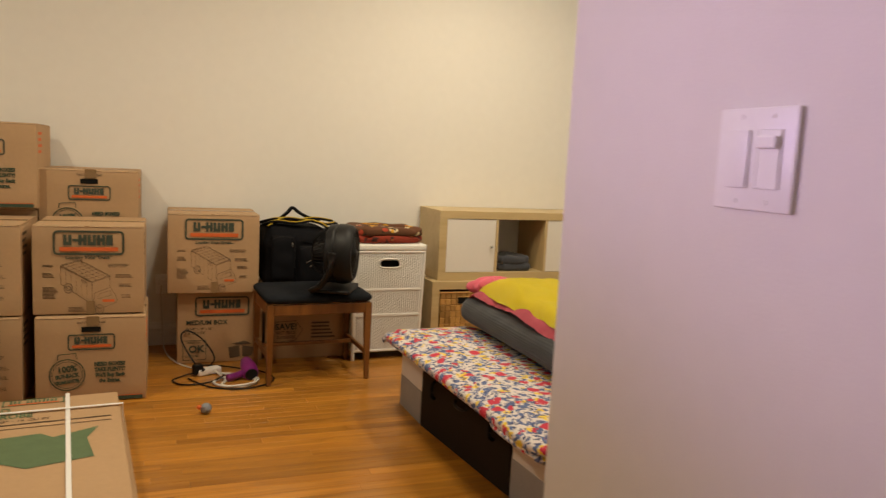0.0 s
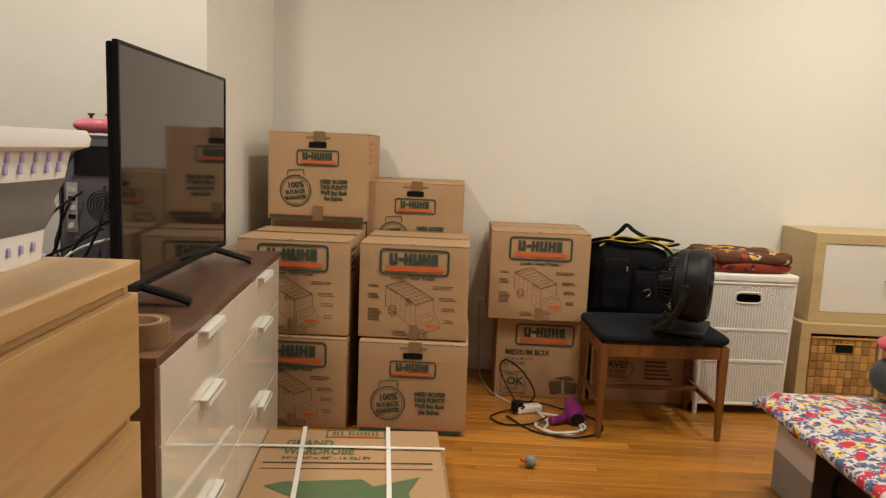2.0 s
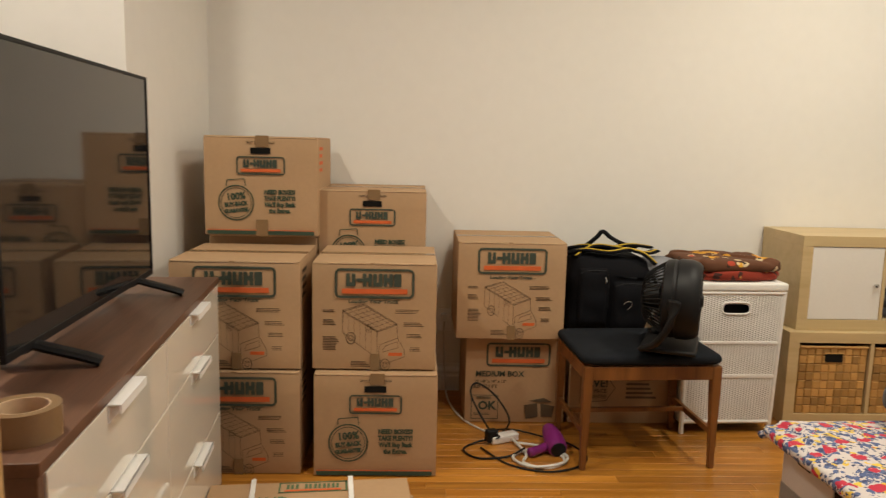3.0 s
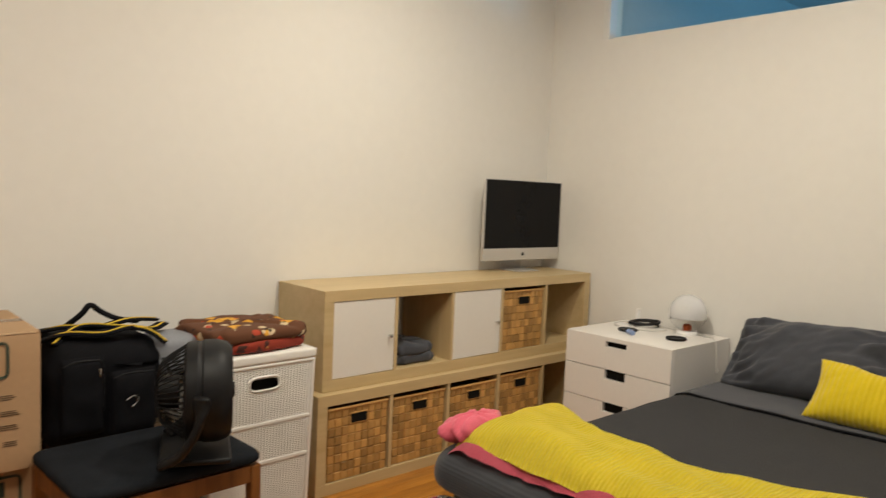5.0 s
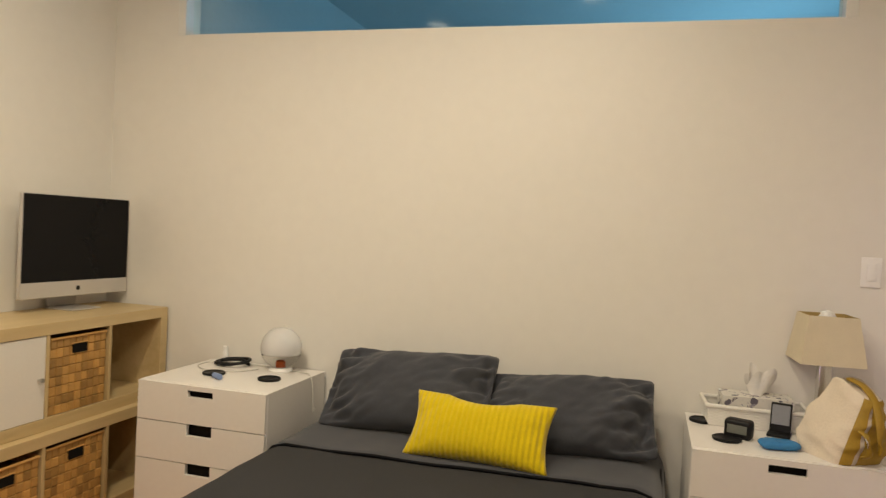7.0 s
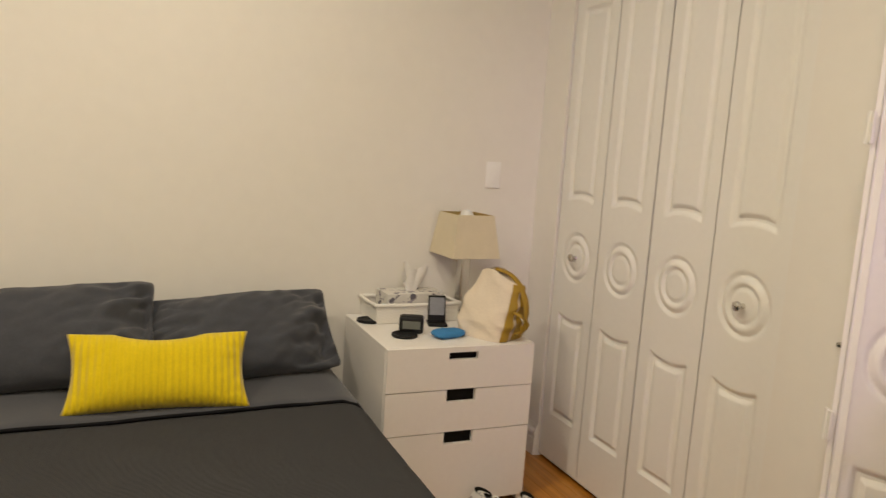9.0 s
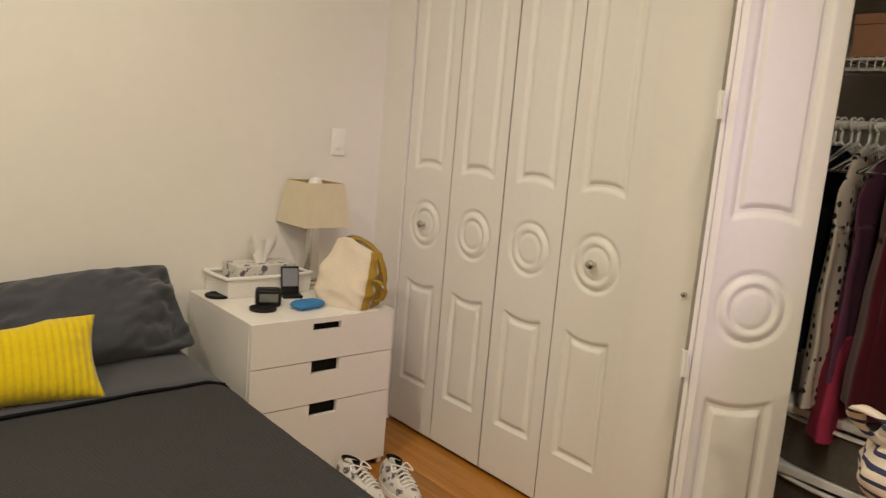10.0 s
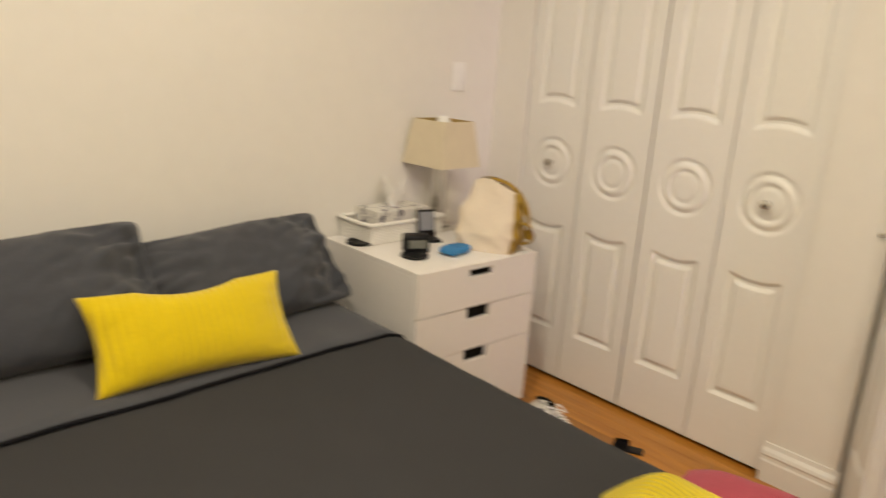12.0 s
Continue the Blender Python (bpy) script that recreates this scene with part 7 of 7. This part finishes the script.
# ---------- sneakers ----------
def sneaker(m):
    t = thing("sneaker", m, "white laced sneaker with patterned upper on the floor", "shoe", "pair of sneakers")
    def outline(u):
        a = 2 * math.pi * u
        return (0.135 * math.cos(a), 0.047 * math.sin(a) * (1 - 0.16 * math.cos(2 * a) + 0.10 * math.cos(a)))
    bm = surf(B(), lambda u, v: (outline(u)[0], outline(u)[1], 0.026 * v), 40, 2, True)
    bm.faces.new([q for q in bm.verts if q.co.z > 0.0255])
    part("sole", bm, WHITE_PLASTIC, t, "white rubber sole", smooth=True)
    def up(u, v):
        x, y = outline(u)
        hmax = 0.055 + 0.035 * max(0, min(1, (0.03 - x) / 0.09))
        k = (1 - v ** 2.2) ** 0.5 if v < 1 else 0.0
        k = 0.30 + 0.70 * k
        return (x * (0.96 * k + 0.04) - 0.02 * v * (x > 0), y * 0.96 * k, 0.024 + hmax * v * (0.8 if x > 0.08 else 1))
    part("upper", surf(B(), up, 40, 14, True), FLOWER_CARD, t, smooth="all")
    # shoe opening closed by a sheet coloured as inner shade
    bm = surf(B(), lambda u, v: (-0.05 + 0.045 * math.cos(2 * math.pi * u) * (1 - v), 0.024 * math.sin(2 * math.pi * u) * (1 - v), 0.115 - 0.02 * v), 20, 3, True)
    part("opening", bm, HOLLOW_SHADE, t)
    bm = B()
    for k in range(5):
        x = 0.005 + 0.016 * k
        z = 0.098 - 0.007 * k
        tube(bm, [(x, -0.024, z - 0.012), (x + 0.004, 0, z), (x + 0.010, 0.024, z - 0.012)], 0.0036, 6, 4)
    tube(bm, [(0.0, 0, 0.103), (-0.01, 0.03, 0.11), (0.02, 0.04, 0.09), (0.01, 0.005, 0.105), (0.01, -0.04, 0.095), (-0.015, -0.03, 0.112), (0.0, 0, 0.103)], 0.003, 6, 5)
    part("laces", bm, WHITE_PLASTIC, t, "white laces", smooth="all")
    return t


s = sneaker(pose(3.14, 1.57, 0, 0, 0, 190))
copy_thing(s, pose(3.06, 1.44, 0, 0, 0, 175))

t = thing("slipper", pose(2.82, 1.30, 0, 0, 0, 25) @ Matrix.Scale(0.55, 4), "small black slipper on the floor before the closet", "shoe")
part("sole", bx(B(), (-0.10, -0.038, 0.0), (0.10, 0.038, 0.018), 0.008, 3), BLACK, t, smooth=True)
part("upper", surf(B(), lambda u, v: (0.095 * math.cos(math.pi * (u - 0.5)) - 0.005, 0.037 * math.sin(math.pi * (u - 0.5)) * (1 - 0.35 * v), 0.017 + 0.045 * math.sin(v * math.pi / 2)), 20, 8), BLACK_SOFT, t, smooth="all")

# ---------- luggage in front of the closet ----------
BAGS = pose(1.58, 1.105, 0) @ Matrix.Scale(1.085, 4) @ pose(-1.685, -1.255, 0)
def upright_case():
    t = thing("suitcase", BAGS @ pose(1.315, 1.255, 0), "upright black fabric suitcase with metal zip pulls", "suitcase")
    W, D, HH = 0.37, 0.25, 0.575
    part("body", bx(B(), (0, 0, 0.035), (W, D, HH), 0.04, 5), BLACK_SOFT, t, smooth=True)
    part("pocket", bx(B(), (0.05, D - 0.02, 0.08), (W - 0.05, D + 0.03, HH - 0.15), 0.022, 4), BLACK_SOFT, t, smooth=True)
    bm = B()
    tube(bm, [(0.06, D + 0.028, HH - 0.165), (W - 0.06, D + 0.028, HH - 0.165)], 0.004, 6, 0)
    part("zip", bm, CHROME, t, "metal zip")
    bm = B()
    tube(bm, [(0.01, D * 0.6, HH - 0.04), (0.0, D * 0.6, HH * 0.5), (0.01, D * 0.6, 0.08)], 0.006, 6, 4)
    tube(bm, [(W - 0.01, D * 0.6, HH - 0.04), (W, D * 0.6, HH * 0.5), (W - 0.01, D * 0.6, 0.08)], 0.006, 6, 4)
    part("piping", bm, BLACK, t, smooth="all")
    for x in (0.08, 0.13):
        bm = B()
        tube(bm, [(x, D + 0.033, HH - 0.17), (x - 0.003, D + 0.036, HH - 0.20), (x, D + 0.033, HH - 0.225)], 0.006, 6, 4)
        part("zip_pull", bm, CHROME, t, "metal zip pull", smooth="all")
    bm = B()
    bx(bm, (W / 2 + 0.005, D + 0.001, HH - 0.095), (W / 2 + 0.02, D + 0.004, HH - 0.06)), bx(bm, (W / 2 - 0.002, D + 0.001, HH - 0.10), (W / 2 + 0.027, D + 0.004, HH - 0.094)), bx(bm, (W / 2 + 0.002, D + 0.001, HH - 0.058), (W / 2 + 0.023, D + 0.004, HH - 0.053))
    part("emblem", bm, CHROME, t, "small silver emblem")
    for x in (0.06, W - 0.06):
        for y in (0.05, D - 0.05):
            g = part("wheel", lathe(B(), [(0.0, -0.011), (0.017, -0.011), (0.019, 0.0), (0.017, 0.011), (0.0, 0.011)], 20), BLACK, t, smooth=True)
            g.matrix_local = pose(x, y, 0.0192, 90, 0, 0)
    bm = bx(B(), (0.03, 0.02, 0.028), (W - 0.03, D - 0.02, 0.04), 0.003)
    part("undercarriage", bm, BLACK, t)


upright_case()
STRIPE = bpy.data.materials.new("striped_canvas")
STRIPE.use_nodes = True
_n, _l = STRIPE.node_tree.nodes, STRIPE.node_tree.links
_tc, _w = _n.new("ShaderNodeTexCoord"), _n.new("ShaderNodeTexWave")
_w.bands_direction, _w.wave_profile = "Z", "SAW"
_w.inputs["Scale"].default_value, _w.inputs["Distortion"].default_value, _w.inputs["Detail Scale"].default_value = 13.0, 0.6, 1.0
_l.new(_tc.outputs["Object"], _w.inputs["Vector"])
_r = _n.new("ShaderNodeValToRGB")
_r.color_ramp.interpolation = "CONSTANT"
_r.color_ramp.elements[0].color, _r.color_ramp.elements[1].color, _r.color_ramp.elements[1].position = (0.66, 0.58, 0.48, 1), (0.03, 0.035, 0.09, 1), 0.66
_l.new(_w.outputs["Fac"], _r.inputs[0]), _l.new(_r.outputs[0], _n["Principled BSDF"].inputs["Base Color"])
_n["Principled BSDF"].inputs["Roughness"].default_value = 0.9
COW = print_fabric("cow_print_canvas", (0.70, 0.63, 0.53), [((0.065, 0.045, 0.04), 1.0, 0.36), ((0.065, 0.045, 0.04), 2.1, 0.13)], 5.2)
t = soft_bag("striped_tote", BAGS @ pose(1.50, 1.395, 0.576, 0, 0, 2), 0.45, 0.29, 0.155, STRIPE, "cream and navy striped tote lying on the suitcase", 9, 0.25, "tote bag")
bm = B()
tube(bm, [(0.19, 0.05, 0.12), (0.225, 0.08, 0.16), (0.21, 0.12, 0.20), (0.15, 0.11, 0.18)], 0.018, 8, 6, 0.4)
part("handle", bm, STRIPE, t, "striped web handle", smooth="all")
t = soft_bag("cow_print_tote", BAGS @ pose(1.485, 1.40, 0.722, 0, 0, 0), 0.40, 0.22, 0.225, COW, "cream canvas tote with brown cow print patches", 23, 0.95, "tote bag")
for x0, x1 in ((0.15, 0.06), (-0.115, -0.06)):
    bm = B()
    tube(bm, [(x0, 0.125, 0.02), (x0 * 0.95, 0.122, 0.09), ((x0 + x1) / 2, 0.085, 0.18), (x1, 0.03, 0.248), (x1 * 0.8 - 0.01, -0.02, 0.25)], 0.020, 8, 7, 0.22)
    part("strap", bm, CREAM, t, "wide cream web strap", smooth="all")
bm = B()
tube(bm, [(0.05, 0.0, 0.22), (0.03, 0.01, 0.275), (-0.01, 0.012, 0.295), (-0.05, 0.01, 0.275), (-0.06, 0.0, 0.22)], 0.010, 8, 6, 0.4)
part("grab_loop", bm, CREAM, t, "cream grab loop", smooth="all")
bm = B()
tube(bm, [(0.135, 0.128, 0.03), (0.15, 0.134, 0.055), (0.165, 0.128, 0.04), (0.135, 0.128, 0.03)], 0.004, 6, 5)
part("buckle", bm, CHROME, t, "metal strap buckle", smooth="all")
bm = B()
tube(bm, [(0.19, 0.10, 0.012), (0.08, 0.122, 0.008), (-0.10, 0.122, 0.008), (-0.19, 0.10, 0.012)], 0.006, 8, 6)
part("seam", bm, CREAM, t, "cream bottom seam", smooth="all")

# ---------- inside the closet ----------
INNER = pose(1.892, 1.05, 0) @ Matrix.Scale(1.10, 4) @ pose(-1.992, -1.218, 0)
def wire_shelf():
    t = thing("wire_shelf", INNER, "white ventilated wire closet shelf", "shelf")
    z = 1.505
    for k, (y, zz) in enumerate(((0.86, z), (0.86, z - 0.028), (0.68, z), (0.50, z))):
        bm = cyl(B(), (1.335, y, zz), (2.395, y, zz), 0.004, seg=8)
        part("rail", bm, WHITE_PLASTIC, t)
    for k in range(52):
        x = 1.345 + 0.0203 * k
        bm = B()
        tube(bm, [(x, 0.48, z + 0.005), (x, 0.86, z + 0.005), (x, 0.864, z - 0.028)], 0.0022, 5, 0)
        part("wire", bm, WHITE_PLASTIC, t)


wire_shelf()
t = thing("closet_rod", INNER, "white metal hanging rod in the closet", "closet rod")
part("rod", cyl(B(), (1.335, 0.84, 1.33), (2.399, 0.84, 1.33), 0.0115, seg=16), WHITE_PLASTIC, t, smooth=True)
part("bracket", boxm((2.22, 0.835, 1.318), (2.226, 0.85, 1.50), 0.001), WHITE_PLASTIC, t)
SALMON = mat("kraft_box", (0.46, 0.25, 0.15), 0.8, vary=0.08)
for x0, x1, h, lab in ((1.72, 1.965, 0.20, "plain brown box on the closet shelf"), (1.975, 2.13, 0.115, "low brown box on the closet shelf"), (1.42, 1.70, 0.22, "brown storage box on the closet shelf")):
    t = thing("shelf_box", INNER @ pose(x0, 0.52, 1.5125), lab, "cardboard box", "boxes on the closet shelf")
    part("body", boxm((0, 0, 0), (x1 - x0, 0.33, h * 0.75), 0.004), SALMON, t)
    part("lid", boxm((-0.003, -0.003, h * 0.75), (x1 - x0 + 0.003, 0.333, h), 0.004), SALMON, t)
t = thing("dark_bag", INNER @ pose(1.75, 0.58, 1.345), "dark navy soft case above the hanging rod", "bag")
part("body", bx(B(), (0, 0, 0), (0.22, 0.16, 0.13), 0.03, 4), mat("navy_fabric", (0.012, 0.014, 0.03), 0.8, spec=0.1, vary=0.2), t, smooth="all")


def hanger(x, material, mesh=[None]):
    if mesh[0] is None:
        bm = B()
        tube(bm, [(0, -0.002, 0.0), (0, 0.022, 0.012), (0, 0.020, 0.030), (0, -0.004, 0.036), (0, -0.022, 0.022)][::-1], 0.0035, 6, 5)
        tube(bm, [(0, 0.0, 0.0), (0, 0.0, -0.03), (0, 0.20, -0.11), (0, -0.20, -0.11), (0, 0.0, -0.03)], 0.0045, 6, 0)
        ob = part("hanger", bm, material, smooth="all")
        mesh[0] = ob.data
    else:
        ob = new("hanger", mesh[0])
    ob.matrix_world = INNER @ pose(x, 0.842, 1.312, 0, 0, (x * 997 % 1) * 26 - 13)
    tagged(ob, "white plastic clothes hanger on the rod", "clothes hanger", "hangers on the rod")
    return ob


hx = 1.50
rh = random.Random(5)
while hx < 2.20:
    hanger(hx, WHITE_PLASTIC)
    hx += 0.016 + 0.016 * rh.random()


def garment(x, w, z0, z1, material, label, seed, yaw=0.0, depth=0.40, sleeve=0.0):
    """A garment on a hanger: shoulders at z1, hem at z0, hanging folds."""
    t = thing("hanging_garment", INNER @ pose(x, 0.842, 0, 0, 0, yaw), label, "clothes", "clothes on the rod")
    def f(u, v):
        a = 2 * math.pi * u
        sh = min(v / 0.10, 1) ** 0.6
        hw = depth / 2 * (0.25 + 0.75 * sh) * (1 + 0.18 * v)
        y = hw * math.copysign(abs(math.sin(a)) ** 0.8, math.sin(a))
        xx = w / 2 * math.cos(a) * (0.5 + 0.5 * v)
        xx += 0.007 * v * math.sin(9 * y / depth * 3 + seed) + 0.008 * nz(y * 14 + seed, v * 4)
        z = z1 - (z1 - z0) * v - 0.05 * sh * abs(y) / (depth / 2) * (v < 0.3)
        return (xx, y, z)
    part("fabric", surf(B(), f, 56, 40, True), material, t, smooth="all")
    if sleeve:
        bm = B()
        tube(bm, [(0, 0.17, z1 - 0.09), (0.01, 0.22, z1 - 0.25), (0.0, 0.215, z1 - 0.45), (0.01, 0.20, z1 - sleeve)], 0.05, 12, 6, 0.5)
        part("sleeve", bm, material, t, smooth="all")
    return t


BURG = mat("burgundy_wool", (0.055, 0.004, 0.010), 0.9, spec=0.1, vary=0.15, scale=12, bump=0.3, sheen=0.2)
DOTS = bpy.data.materials.new("dotted_blouse")
DOTS.use_nodes = True
_n, _l = DOTS.node_tree.nodes, DOTS.node_tree.links
_tc, _v, _r = _n.new("ShaderNodeTexCoord"), _n.new("ShaderNodeTexVoronoi"), _n.new("ShaderNodeValToRGB")
_v.inputs["Scale"].default_value, _v.inputs["Randomness"].default_value = 34.0, 0.45
_l.new(_tc.outputs["Object"], _v.inputs["Vector"]), _l.new(_v.outputs["Distance"], _r.inputs[0])
_r.color_ramp.interpolation = "CONSTANT"
_r.color_ramp.elements[0].color, _r.color_ramp.elements[1].color, _r.color_ramp.elements[1].position = (0.015, 0.015, 0.02, 1), (0.66, 0.60, 0.54, 1), 0.30
_l.new(_r.outputs[0], _n["Principled BSDF"].inputs["Base Color"])
_n["Principled BSDF"].inputs["Roughness"].default_value = 0.9
MAUVE = mat("mauve_cotton", (0.10, 0.032, 0.075), 0.9, vary=0.1)
NAVY = mat("navy_cotton", (0.010, 0.011, 0.022), 0.9, spec=0.1, vary=0.2)
MAGENTA = mat("deep_pink_cotton", (0.34, 0.025, 0.075), 0.9, vary=0.12, bump=0.3)
garment(2.12, 0.06, 0.70, 1.27, NAVY, "dark navy garment on a hanger", 1, 6, 0.40)
garment(2.045, 0.06, 0.58, 1.27, DOTS, "cream blouse with black dots on a hanger", 2, 8, 0.42)
garment(1.985, 0.05, 0.66, 1.25, MAUVE, "mauve top on a hanger", 3, 4, 0.38)
garment(1.925, 0.11, 0.62, 1.26, BURG, "burgundy wool coat on a hanger", 4, 10, 0.46)
garment(1.845, 0.10, 0.60, 1.25, BURG, "dark burgundy dress on a hanger", 5, -4, 0.44)
garment(1.765, 0.07, 0.62, 1.24, NAVY, "black jacket on a hanger", 6, 3, 0.42, 0.55)
garment(1.68, 0.07, 0.62, 1.24, NAVY, "black dress on a hanger", 7, -3, 0.42)
garment(2.01, 0.09, 0.50, 0.90, MAGENTA, "deep pink skirt hanging low in the closet", 9, 12, 0.40)


def plastic_drawers():
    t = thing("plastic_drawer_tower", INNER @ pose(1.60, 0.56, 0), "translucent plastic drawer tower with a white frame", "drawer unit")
    SMOKE = mat("cloudy_plastic", (0.26, 0.24, 0.21), 0.2, vary=0.15, scale=6)
    W, D = 0.52, 0.42
    for k in range(3):
        z = 0.02 + 0.178 * k
        part("shelf_frame", bx(B(), (0, 0, z + 0.150), (W, D + 0.012, z + 0.178), 0.008, 3), WHITE_PLASTIC, t, "white plastic frame", smooth=True)
        def front(u, v, z=z):
            return (0.02 + (W - 0.04) * u, D - 0.03 + 0.045 * math.sin(math.pi * u) ** 0.6, z + 0.004 + 0.142 * v)
        bm = surf(B(), front, 24, 4)
        bmesh.ops.solidify(bm, geom=bm.faces[:], thickness=0.003)
        dr = part("drawer", bm, SMOKE, t, "cloudy clear drawer front", smooth=True)
        bm = B()
        tube(bm, [(0.02 + (W - 0.04) * q / 12, D - 0.022 + 0.045 * math.sin(math.pi * q / 12) ** 0.6, z + 0.140) for q in range(13)], 0.010, 8, 0, 0.6)
        part("lip", bm, WHITE_PLASTIC, dr, "curved white lip", smooth="all")
    for x in (0.0, W - 0.02):
        part("side_post", boxm((x, 0, 0.0), (x + 0.02, D - 0.02, 0.555), 0.003), WHITE_PLASTIC, t)


plastic_drawers()
